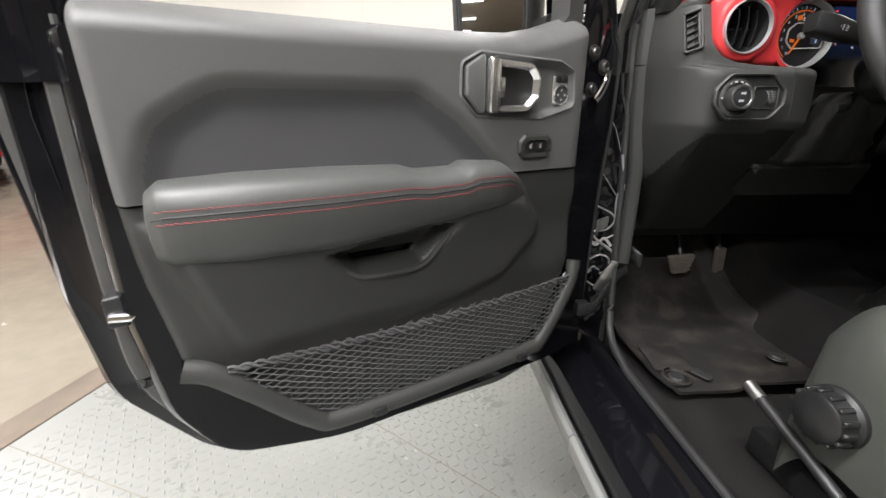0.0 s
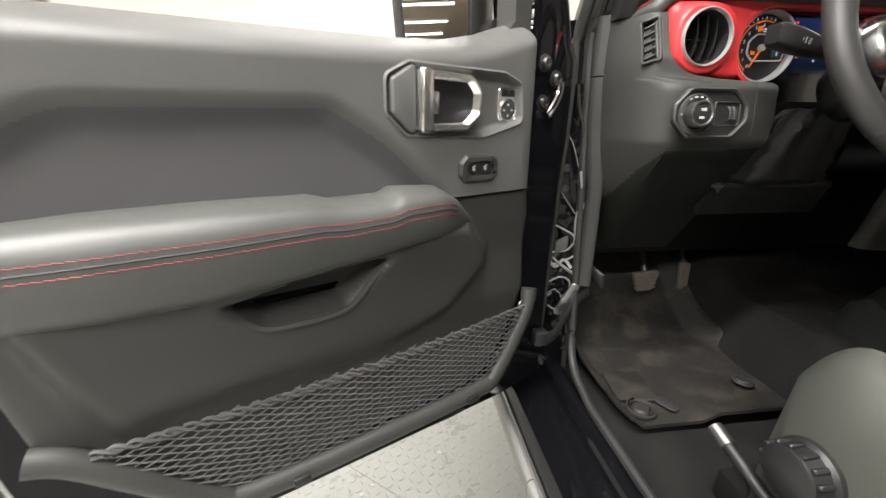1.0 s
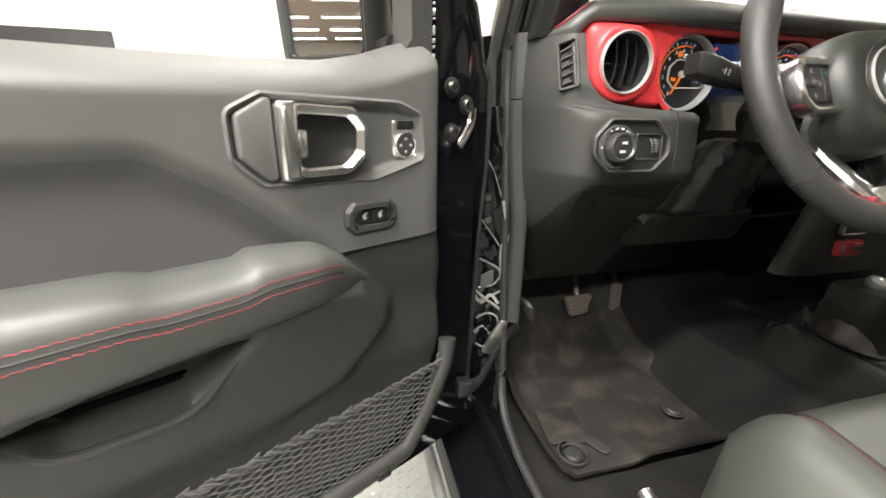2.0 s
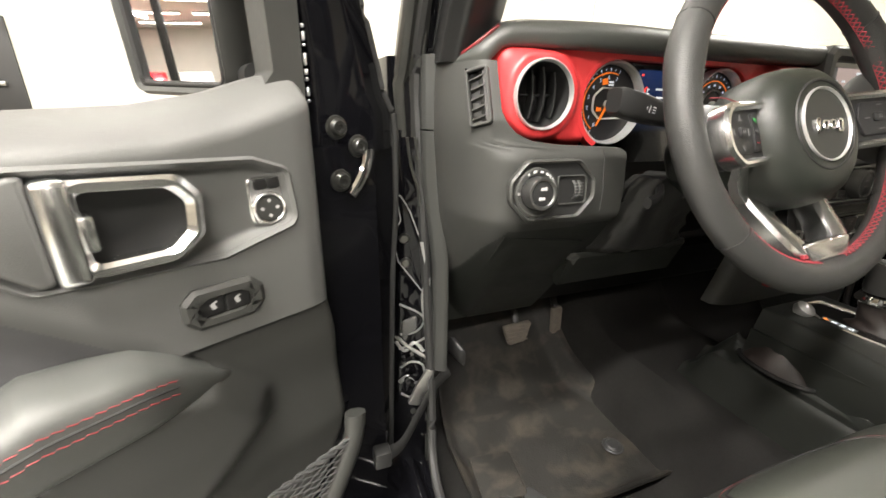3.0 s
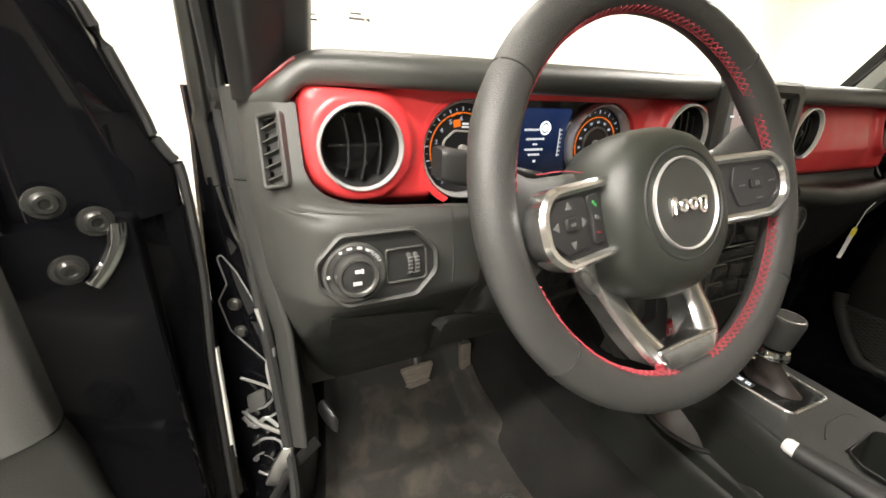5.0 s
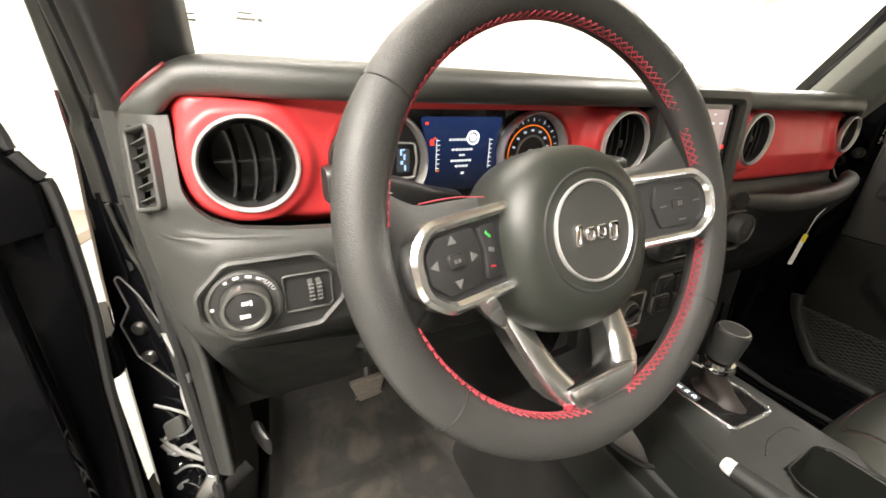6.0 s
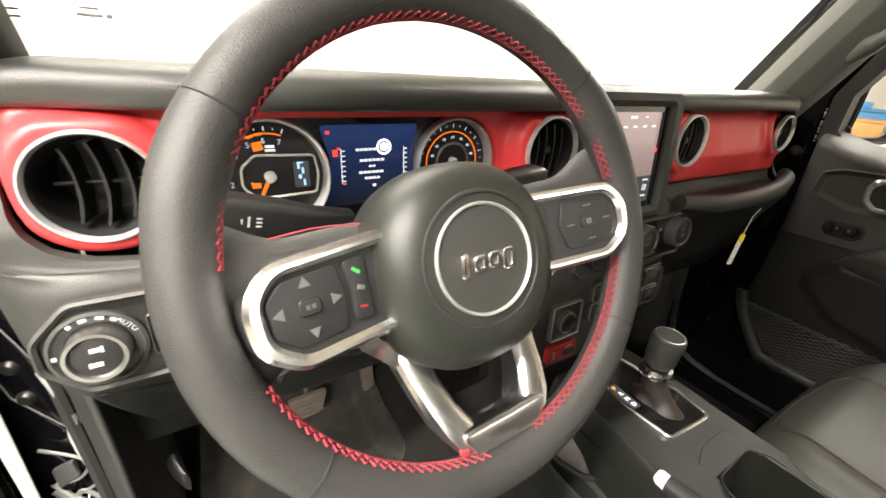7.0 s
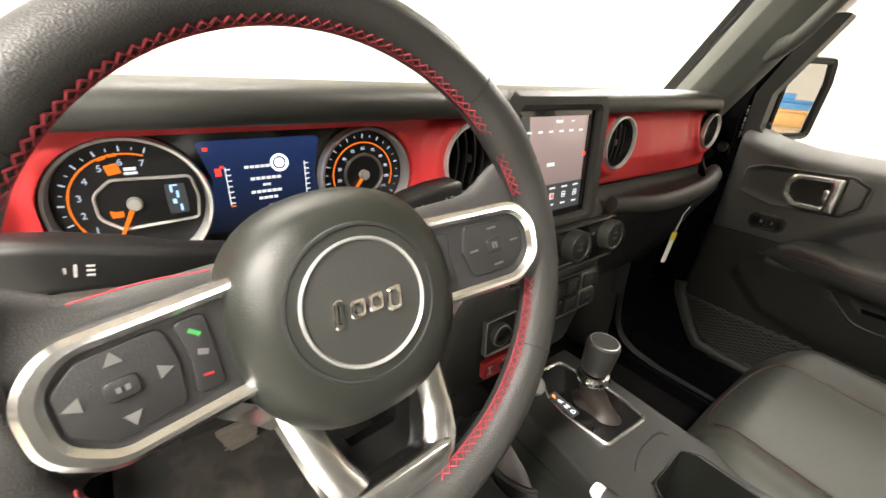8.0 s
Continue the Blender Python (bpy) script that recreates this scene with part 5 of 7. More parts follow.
def screen_material(name, low, high, strength):
    """A lit display: a soft gradient from low to high, across the pane."""
    m = bpy.data.materials.new(name)
    m.use_nodes = True
    nt = m.node_tree
    b = nt.nodes["Principled BSDF"]
    b.inputs["Base Color"].default_value = (0.01, 0.01, 0.012, 1)
    b.inputs["Roughness"].default_value = 0.12
    tc = nt.nodes.new("ShaderNodeTexCoord")
    sep = nt.nodes.new("ShaderNodeSeparateXYZ")
    nt.links.new(tc.outputs["Generated"], sep.inputs[0])
    ramp = nt.nodes.new("ShaderNodeValToRGB")
    ramp.color_ramp.elements[0].color = (*low, 1)
    ramp.color_ramp.elements[1].color = (*high, 1)
    nt.links.new(sep.outputs["Z"], ramp.inputs[0])
    nt.links.new(ramp.outputs[0], b.inputs["Emission Color"])
    b.inputs["Emission Strength"].default_value = strength
    return m


BLUE_SCREEN = screen_material("blue_display", (0.002, 0.0035, 0.007), (0.009, 0.022, 0.078), 0.7)
gauge(0.695, 1.203, 0.0555, ["0", "1", "2", "3", "4", "5", "6", "7"], 238, 168, 242, (238, 70, 0.0400), 16, "screen")
gauge(0.903, 1.205, 0.0525, ["", "10", "20", "30", "40", "50", "60", "70", "80", "90", "100", "110", "120"], 238, 296, 232, (206, -24, 0.0345), 24, "round")
mid = part("display", slab(rounded([(0.742, 1.165), (0.855, 1.165), (0.848, 1.215), (0.855, 1.250), (0.745, 1.250), (0.755, 1.215)], 0.004, 3), 0.0, 0.0012), BLUE_SCREEN, dash, "lit blue driver display", CL)
DM = CL @ Matrix.Translation((0, 0, 0.0013))
bars(mid, WHITE, [(0.784 + 0.0047 * k, 1.2245, 0.0038, 0.0026) for k in range(5)] + [(0.788 + 0.0048 * k, 1.213, 0.0038, 0.0027) for k in range(6)] + [(0.798, 1.2065, 0.0032, 0.0022), (0.802, 1.2065, 0.0032, 0.0022)] + [(0.787 + 0.0048 * k, 1.200, 0.0038, 0.0027) for k in range(6)] + [(0.793 + 0.0046 * k, 1.1935, 0.0036, 0.0026) for k in range(4)] + [(0.802, 1.185, 0.004, 0.003)], DM, label="lines of white text")
ringbm = bmesh.new()
frame_ring(circle(0.0085, 28, 0.814, 1.2265), circle(0.0063, 28, 0.814, 1.2265), 0, 0.0008, 0.0002, ringbm)
slab(circle(0.0045, 20, 0.814, 1.2265), 0, 0.0007, bm=ringbm)
part("warning_sign", ringbm, HOT_WHITE, mid, "round white warning sign", DM)
for sx in (0.766, 0.838):
    bars(mid, WHITE, [(sx, 1.208, 0.0009, 0.036)] + [(sx + 0.002, 1.192 + 0.0053 * k, 0.004, 0.0010) for k in range(7)], DM, label="white bar scale")
bars(mid, RED_MARK, [(0.7600, 1.222, 0.005, 0.007), (0.753, 1.243, 0.004, 0.003), (0.7635, 1.2265, 0.003, 0.002)], DM, label="red warning marks")
bars(mid, ORANGE, [(0.768, 1.189, 0.004, 0.0012)], DM)

# side window vent at the dashboard's end, on the rounded corner
def corner(x):
    """The rounded end of the dashboard: depth at a place across."""
    d = max(0.0, 0.543 - x) / 0.083
    return 0.130 * (1 - math.sqrt(max(0.0, 1 - min(1.0, d) ** 2)))


def lower_y(x, z):
    y = 0.712
    y -= 0.006 * smooth01((x - 0.54) / 0.06) * smooth01((1.13 - z) / 0.05) * smooth01((z - 1.03) / 0.03)
    y += 0.90 * max(0.0, 1.052 - z) ** 1.12
    y += 0.012 * smooth01((z - 1.130) / 0.03) * smooth01((x - 0.49) / 0.03) + 0.35 * max(0.0, z - 1.18)
    return min(y + corner(x), 0.905)


def lower_dash(a, b):
    z = 1.2505 - (1.2505 - 0.80) * b
    xr = lerp_table(z, [(0.80, 0.705), (0.885, 0.700), (1.03, 0.698), (1.10, 0.702), (1.140, 0.703), (1.1475, 0.690), (1.151, 0.575), (1.157, 0.548), (1.166, 0.530), (1.178, 0.519), (1.192, 0.5135), (1.262, 0.5135)])
    xl = lerp_table(z, [(0.80, 0.502), (0.885, 0.494), (0.95, 0.483), (1.05, 0.469), (1.15, 0.4605), (1.262, 0.4605)])
    x = xl + (xr - xl) * a ** 1.25
    return (x, lower_y(x + (0.4605 - xl) * (1 - a), z), z)


def knee_shade(z):
    """Where the knee bolster's painted shade begins, across."""
    return lerp_table(z, [(0.80, 0.500), (0.93, 0.498), (1.00, 0.510), (1.035, 0.530), (1.042, 0.80)])


# the bolster's darker material paints in the shade on the lower front
us, vs = steps(0, 1, 60), steps(0, 1, 90)
for pname, mt, plabel in (("lower_dash", PLASTIC, "dark grey lower dashboard panel"), ("knee_bolster", CONSOLE, "knee bolster below the dashboard, its shade painted in black")):
    bm, made = bmesh.new(), {}
    for i in range(len(us) - 1):
        for j in range(len(vs) - 1):
            q = [(i, j), (i, j + 1), (i + 1, j + 1), (i + 1, j)]
            x, y, z = lower_dash((us[i] + us[i + 1]) / 2, (vs[j] + vs[j + 1]) / 2)
            if abs(x - 0.4875) < 0.0072 and abs(z - 1.208) < 0.0325:
                continue
            if (x > knee_shade(z)) == (pname == "knee_bolster"):
                for k in q:
                    if k not in made:
                        made[k] = bm.verts.new(lower_dash(us[k[0]], vs[k[1]]))
                bm.faces.new([made[k] for k in q])
    rim = [e for e in bm.edges if e.is_boundary]
    for g in bmesh.ops.extrude_edge_only(bm, edges=rim)["geom"]:
        if isinstance(g, bmesh.types.BMVert):
            g.co.y += 0.012
    part(pname, bm, mt, dash, plabel, None, 50)
gx0, gz0 = 0.4875, 1.208
slope = (lower_y(gx0 + 0.004, gz0) - lower_y(gx0 - 0.004, gz0)) / 0.008
gm = facing(gx0, lower_y(gx0, gz0) - 0.0045, gz0, -19) @ pose(0, 0, 0, 0, math.degrees(math.atan(slope)) * 0.85, 0)
go = rounded(rect(0.031, 0.072), 0.006, 4)
gv = part("side_vent", frame_ring(go, inset(go, 0.004), -0.006, 0.0015, 0.0012), PLASTIC, dash, "side window vent with slats", gm)
part("vent_back", slab(inset(go, 0.003), -0.022, -0.012), RUBBER, gv, "", gm)
for k in range(5):
    yy = -0.026 + k * 0.0122
    part("slat", sheet(lambda p, q, yy=yy: (-0.011 + 0.022 * p, yy + 0.004 * p - 0.0030 * q, -0.0015 - 0.006 * q), steps(0, 1, 6), steps(0, 1, 2), (0, -0.0014, 0)), PLASTIC, gv, "", gm)

# headlamp switch panel
hm = facing(0.5745, 0.6975, 1.0965, -6)
ho = rounded(octagon(0.130, 0.078, 0.026), 0.016, 5)
hp = part("lamp_switch", frame_ring(ho, inset(ho, 0.005), -0.004, 0.006, 0.0025), PLASTIC, dash, "eight-sided headlamp switch panel", hm)
part("panel_floor", slab(inset(ho, 0.004), -0.004, 0.001), BLACK, hp, "", hm)
km = hm @ Matrix.Translation((-0.026, -0.002, 0.001))
part("switch_collar", lathe([(0.032, 0.0), (0.0315, 0.004), (0.029, 0.005), (0.027, 0.002), (0.022, 0.001)], 44), PLASTIC, hp, "", km)
part("knob_ring", lathe([(0.0205, 0.0), (0.0205, 0.016), (0.0195, 0.0185), (0.0170, 0.0185), (0.0155, 0.015)], 44), STEEL, hp, "ribbed metal knob ring", km)
part("knob", lathe([(0, 0.0165), (0.014, 0.0165), (0.0162, 0.0155), (0.0165, 0.0)], 36), BLACK, hp, "round black lamp knob", km)
bars(hp, PRINT, [(0, 0.006, 0.006, 0.0035), (0.0045, 0.006, 0.002, 0.005), (0, -0.006, 0.006, 0.0035), (-0.0045, -0.006, 0.002, 0.004)], km @ Matrix.Translation((0, 0, 0.0166)), label="white lamp marks")
bars(hp, PRINT, [(0.0265 * math.cos(radians(a)), 0.0265 * math.sin(radians(a)), w, 0.0028, a - 90) for a, w in ((120, 0.003), (100, 0.005), (78, 0.005), (60, 0.004))] + [(-0.0265, 0.0, 0.003, 0.003)], km @ Matrix.Translation((0, 0, 0.0042)), label="small white switch marks")
words("AUTO", 0.0058, PRINT, hp, km @ pose(0.0265 * math.cos(radians(38)), 0.0265 * math.sin(radians(38)), 0.0042, 0, 0, -52))
so = rounded([(0.006, -0.020), (0.048, -0.020), (0.052, -0.016), (0.052, 0.014), (0.048, 0.018), (0.006, 0.018)], 0.004, 3)
part("dimmer_frame", frame_ring(so, inset(so, 0.002), 0.001, 0.0035, 0.0008), PLASTIC, hp, "", hm)
for dx in (0.031, 0.0385):
    part("thumbwheel", lathe([(0.0125, -0.0026), (0.0135, -0.0015), (0.0135, 0.0015), (0.0125, 0.0026)], 30), PLASTIC, hp, "ribbed dimmer wheel", hm @ Matrix.Translation((dx, -0.001, -0.005)) @ pose(0, 0, 0, 0, 90, 0))
bars(hp, PRINT_GREY, [(0.031, -0.008 + 0.004 * k, 0.005, 0.0012) for k in range(5)] + [(0.0385, -0.008 + 0.004 * k, 0.005, 0.0012) for k in range(5)], hm @ Matrix.Translation((0, 0, 0.0085)))

# knee panel with its fine mesh texture, and the cover right of the switch
part("knee_panel", sheet(lambda a, b: (0.527 + 0.135 * a, lower_y(0.54 + 0.13 * a, 1.022 - 0.098 * b) - 0.0015, 1.026 - 0.085 * b - 0.018 * a), steps(0, 1, 10), steps(0, 1, 10), (0, 0.006, 0)), CONSOLE, dash, "black textured knee panel")
part("panel_joint", tube([(0.664, lower_y(0.664, z) - 0.0004, z) for z in steps(1.145, 1.06, 12)], 0.0010, 5), RUBBER, dash, "")
part("under_dash", sheet(lambda a, b: (0.50 + 1.26 * a, 0.895 + 0.20 * b, 0.895 + 0.02 * math.sin(a * 9) * b), steps(0, 1, 30), steps(0, 1, 6), (0, 0, 0.02)), CARPET, dash, "black underside of the dashboard")
part("column_opening", sheet(lambda a, b: (0.690 + 0.315 * a, 0.800 + 0.05 * b, 1.145 - 0.25 * b), steps(0, 1, 16), steps(0, 1, 12), (0, 0.02, 0)), BLACK, dash, "black recess round the steering column")
part("column_shelf", loft([[(x, y, z) for y, z in rounded([(0.766 + dy, 0.958), (0.762 + dy, 0.964), (0.764 + dy, 0.974), (0.772 + dy, 0.972), (0.83, 0.990), (0.83, 0.975), (0.80, 0.905), (0.79, 0.905)], 0.003, 2)] for x, dy in ((0.674, 0.004), (0.680, 0.0), (0.80, -0.004), (0.92, 0.0), (0.93, 0.004))]), CONSOLE, dash, "black shelf under the steering column", None, 50)
part("shelf_corner", loft([[(0.676 + w * u, 0.762 - 0.003 * w + 0.004 * v, 0.968 + h * v) for u, v in circle(1.0, 12)] for w, h in ((0.001, 0.016), (0.008, 0.010), (0.014, 0.004))]), PLASTIC, dash, "moulded corner of the shelf")

# passenger side: lower pad, shelf, grab bar, glovebox
def passenger(a, b):
    x = 1.315 + 0.47 * a
    prof = [(0, 0.752, 1.134), (0.05, 0.748, 1.112), (0.16, 0.705, 1.106), (0.26, 0.697, 1.10), (0.32, 0.700, 1.085), (0.5, 0.735, 1.02), (0.75, 0.77, 0.94), (1.0, 0.82, 0.86)]
    y = lerp_table(b, [(p[0], p[1]) for p in prof])
    z = lerp_table(b, [(p[0], p[2]) for p in prof])
    return (x, y, z)


part("glovebox", sheet(passenger, steps(0, 1, 16), steps(0, 1, 28), (0, 0.02, 0)), BLACK, dash, "black glovebox and knee pad", None, 50)
grab = smooth_path([(1.335, 0.700, 1.118), (1.40, 0.694, 1.112), (1.46, 0.686, 1.106), (1.55, 0.680, 1.107), (1.65, 0.682, 1.113), (1.71, 0.690, 1.120), (1.752, 0.700, 1.126), (1.768, 0.716, 1.131)], 6)
part("grab_bar", tube(grab, [0.0125 + 0.0025 * math.sin(math.pi * i / (len(grab) - 1)) for i in range(len(grab))], 12, flat=1.2), PLASTIC, dash, "padded passenger grab bar", None, 60)

# touch screen
SM = facing(1.178, 0.712, 1.203, -4)
fo = rounded([(-0.100, -0.098), (0.092, -0.098), (0.102, -0.084), (0.102, 0.080), (0.088, 0.094), (-0.098, 0.094), (-0.110, 0.080), (-0.110, -0.08)], 0.008, 4)
fi = rounded([(-0.086, -0.080), (0.074, -0.080), (0.076, -0.076), (0.076, 0.068), (0.072, 0.072), (-0.084, 0.072), (-0.088, 0.068), (-0.088, -0.076)], 0.004, 4)
ts = part("touch_screen", frame_ring(fo, fi, -0.045, 0.014, 0.006), PLASTIC, dash, "large touch screen in a dark grey frame", SM)
part("bezel", frame_ring(inset(fi, -0.004), inset(fi, 0.009), -0.01, 0.004, 0.001), PIANO, ts, "gloss black bezel", SM)
PINK = screen_material("pale_display", (0.22, 0.165, 0.155), (0.50, 0.38, 0.36), 0.45)
part("screen_pane", slab(rounded(rect(0.151, 0.138, -0.006, -0.004), 0.002, 2), -0.004, 0.0), PINK, ts, "lit pale display pane", SM)
part("screen_corner", slab(rounded([(-0.081, -0.010), (-0.055, -0.010), (-0.060, 0.064), (-0.081, 0.064)], 0.003, 2), 0.0001, 0.0006), SCREEN_DIM, ts, "", SM)
part("screen_strip", slab(rounded(rect(0.151, 0.042, -0.006, -0.052), 0.002, 2), 0.0001, 0.0008), SCREEN_DIM, ts, "dark shortcut strip", SM)
bars(ts, WHITE, [(0.0, 0.056, 0.014, 0.004), (0.03, 0.056, 0.006, 0.002)] + [(-0.06 + 0.022 * k, 0.043, 0.009, 0.003) for k in range(6)] + [(-0.01, -0.002, 0.016, 0.005)] + [(-0.045, -0.004, 0.0022, 0.014, 12), (-0.041, 0.002, 0.008, 0.0016, 50), (-0.049, 0.002, 0.008, 0.0016, -50), (-0.045, 0.005, 0.003, 0.004)] + [(-0.055 + 0.027 * k, -0.037, 0.012, 0.0025) for k in range(5)] + [(-0.055 + 0.027 * k + dx, -0.049 + dy, w, h) for k in range(5) for dx, dy, w, h in ((0, 0.004, 0.008, 0.0012), (0, -0.004, 0.008, 0.0012), (-0.0035, 0, 0.0012, 0.007), (0.0035, 0, 0.0012, 0.007), (0, 0, 0.003, 0.003))] + [(-0.055 + 0.027 * k, -0.062, 0.011, 0.0025) for k in range(5)], SM @ Matrix.Translation((0, 0, 0.0009)), label="white icons and text lines")
bars(ts, RED_MARK, [(0.065, 0.008, 0.005, 0.006), (-0.001, -0.049, 0.005, 0.004)], SM @ Matrix.Translation((0, 0, 0.0016)), label="red icons")

# centre stack below the screen
def stack(a, b):
    x = 1.005 + 0.335 * a
    y = lerp_table(b, [(0, 0.735), (0.08, 0.702), (0.16, 0.692), (0.5, 0.686), (1.0, 0.720)])
    return (x, y + 0.02 * (abs(a - 0.5) * 2) ** 8, 1.138 - 0.30 * b)


part("stack_panel", sheet(stack, steps(0, 1, 24), steps(0, 1, 24), (0, 0.02, 0)), PLASTIC, dash, "dark grey centre stack", None, 60)
AM = facing(1.205, 0.686, 1.071, -4)
ao = rounded(octagon(0.275, 0.072, 0.016), 0.006, 4)
ac = part("climate_panel", frame_ring(ao, inset(ao, 0.004), -0.006, 0.006, 0.002), PLASTIC, dash, "climate control panel with two knobs", AM)
part("panel_floor", slab(inset(ao, 0.003), -0.006, 0.002), PIANO, ac, "", AM)
for kx in (-0.098, 0.010, 0.104):
    kk = AM @ Matrix.Translation((kx, 0.006, 0.002))
    part("knob_ring", lathe([(0.0255, 0.0), (0.0255, 0.016), (0.0240, 0.0190), (0.0205, 0.0190), (0.019, 0.016)], 36), PLASTIC, ac, "metal knob ring", kk)
    part("knob", lathe([(0, 0.0175), (0.0185, 0.0175), (0.0202, 0.0165), (0.0202, 0.0)], 32), BLACK, ac, "black climate knob", kk)
    bars(ac, PRINT_GREY, [(0, 0.006, 0.010, 0.002), (0, -0.004, 0.012, 0.003)], kk @ Matrix.Translation((0, 0, 0.0176)))
part("climate_display", slab(rounded(rect(0.040, 0.024, 0.057, 0.012), 0.003, 2), 0.002, 0.0035), PIANO, ac, "small dark climate display", AM)
bars(ac, PRINT_GREY, [(0.050, 0.014, 0.008, 0.005), (0.064, 0.014, 0.008, 0.005)], AM @ Matrix.Translation((0, 0, 0.0036)))
for k in range(5):
    part("button", slab(rounded(rect(0.022, 0.014, -0.052 + 0.026 * k, -0.012), 0.002, 2), 0.002, 0.0055, 0.001), BLACK, ac, "", AM)
    bars(ac, PRINT_GREY, [(-0.052 + 0.026 * k, -0.012, 0.009, 0.0022)], AM @ Matrix.Translation((0, 0, 0.0056)))
part("bright_line", block(-0.06, 0.06, -0.026, -0.0235, 0.002, 0.005, 0.0006), STEEL, ac, "", AM)
# window switch bank and media ports
BM = facing(1.215, 0.684, 0.982, -2)
bo = rounded(octagon(0.190, 0.076, 0.012), 0.005, 3)
wb = part("switch_bank", frame_ring(bo, inset(bo, 0.003), -0.006, 0.005, 0.0015), PLASTIC, dash, "bank of window switches", BM)
part("panel_floor", slab(inset(bo, 0.002), -0.006, 0.001), PIANO, wb, "", BM)
for i in range(4):
    for j in range(2):
        fx, fy = -0.066 + 0.044 * i, -0.017 + 0.034 * j
        o = rounded(rect(0.036, 0.027, fx, fy), 0.003, 3)
        part("rocker", slab(o, 0.001, 0.008, 0.003), BLACK, wb, "", BM)
        if i in (0, 3):
            part("rocker_frame", frame_ring(inset(o, -0.002), o, 0.001, 0.004, 0.0006), STEEL, wb, "", BM)
        bars(wb, PRINT_GREY, [(fx, fy, 0.010, 0.0022), (fx, fy + 0.006, 0.004, 0.003)], BM @ Matrix.Translation((0, 0, 0.0081)))
# axle lock panel on the stack's driver side
XM = facing(1.074, 0.682, 0.958, -2)
xo = rounded(rect(0.062, 0.060, 0, 0.010), 0.004, 3)
ax = part("axle_panel", frame_ring(xo, inset(xo, 0.0022), -0.004, 0.005, 0.001), STEEL, dash, "axle lock switch panel", XM)
part("panel_floor", slab(inset(xo, 0.002), -0.004, 0.001), BLACK, ax, "", XM)
part("knob_ring", lathe([(0.0175, 0.0), (0.0175, 0.008), (0.016, 0.009), (0.0145, 0.007)], 32), STEEL, ax, "", XM @ Matrix.Translation((-0.002, 0.010, 0.001)))
part("knob", lathe([(0, 0.010), (0.0135, 0.010), (0.0145, 0.008), (0.0145, 0.0)], 32), BLACK, ax, "round black knob", XM @ Matrix.Translation((-0.002, 0.010, 0.001)))
part("knob_grip", block(-0.013, 0.013, -0.003, 0.003, 0.009, 0.016, 0.002), BLACK, ax, "", XM @ Matrix.Translation((-0.002, 0.010, 0.001)) @ pose(0, 0, 0, 0, 0, 20))
RR = rounded(rect(0.062, 0.030, 0, -0.046), 0.006, 3)
REDPL = shader("red_plastic", (0.35, 0.015, 0.02), 0.4)
part("red_switch", slab(RR, -0.004, 0.006, 0.003), REDPL, ax, "red axle lock switch", XM)
part("switch_tab", block(-0.001, 0.022, -0.051, -0.042, 0.005, 0.011, 0.002), BLACK, ax, "", XM)
bars(ax, PRINT, [(-0.020, -0.046, 0.002, 0.014), (-0.020, -0.040, 0.008, 0.002), (-0.020, -0.052, 0.008, 0.002), (0.012, -0.037, 0.016, 0.002)], XM @ Matrix.Translation((0, 0, 0.0061)), label="white axle mark")

# price tag that hangs at the glovebox
tag = thing("paper_tag", "white paper tag with a yellow band hanging from the dashboard", "tag")
tm = facing(1.505, 0.655, 1.035) @ pose(0, 0, 0, 0, 0, -14)
part("card", slab(rounded(rect(0.020, 0.062, 0, -0.018), 0.002, 2), 0, 0.0008), PAPER, tag, "white paper card", tm)
part("band", slab(rect(0.021, 0.016, 0, 0.006), 0.0009, 0.0014), YELLOW, tag, "yellow band", tm)
part("string", tube([(0, 0.012, 0.0005), (0.003, 0.05, 0.001), (0.006, 0.068, 0.006)], 0.0008, 5), PAPER, tag, "", tm)

# ---------------------------------------------------------------- steering wheel
WHEEL_TURN = 4.6
WM = Matrix.Translation((0.7985, 0.5677, 1.1894)) @ pose(0, 0, 0, 90 - 22.0, 0, -0.8) @ pose(0, 0, 0, 0, 0, WHEEL_TURN)
wheel = thing("steering_wheel", "black leather steering wheel with red stitching", "steering wheel", WM)
RC, RT = 0.1755, 0.0172


def rim_bm():
    bm = bmesh.new()
    n, k = 120, 20
    rings = []
    for i in range(n):
        a = 2 * math.pi * i / n
        # thumb grips near ten and two
        grip = max(math.exp(-((math.degrees(a) - g) / 9) ** 2) for g in (25, 155))
        rr = RT * (1 + 0.10 * grip)
        ring = []
        for q in range(k):
            b = 2 * math.pi * q / k
            rad = RC + rr * 1.02 * math.cos(b)
            ring.append((rad * math.cos(a), rad * math.sin(a), rr * 0.92 * math.sin(b)))
        rings.append(add_ring(bm, ring))
    for i in range(n):
        bridge(bm, rings[i], rings[(i + 1) % n])
    return bm


part("rim", rim_bm(), RIM, wheel, "black leather wheel rim", None, 80)
for a in (38, 142, 218, 322):
    path = [((RC + RT * 1.015 * math.cos(radians(b))) * math.cos(radians(a)), (RC + RT * 1.015 * math.cos(radians(b))) * math.sin(radians(a)), RT * 0.935 * math.sin(radians(b))) for b in range(0, 360, 15)]
    part("rim_seam", tube(path, 0.0009, 5, closed=True), RUBBER, wheel)


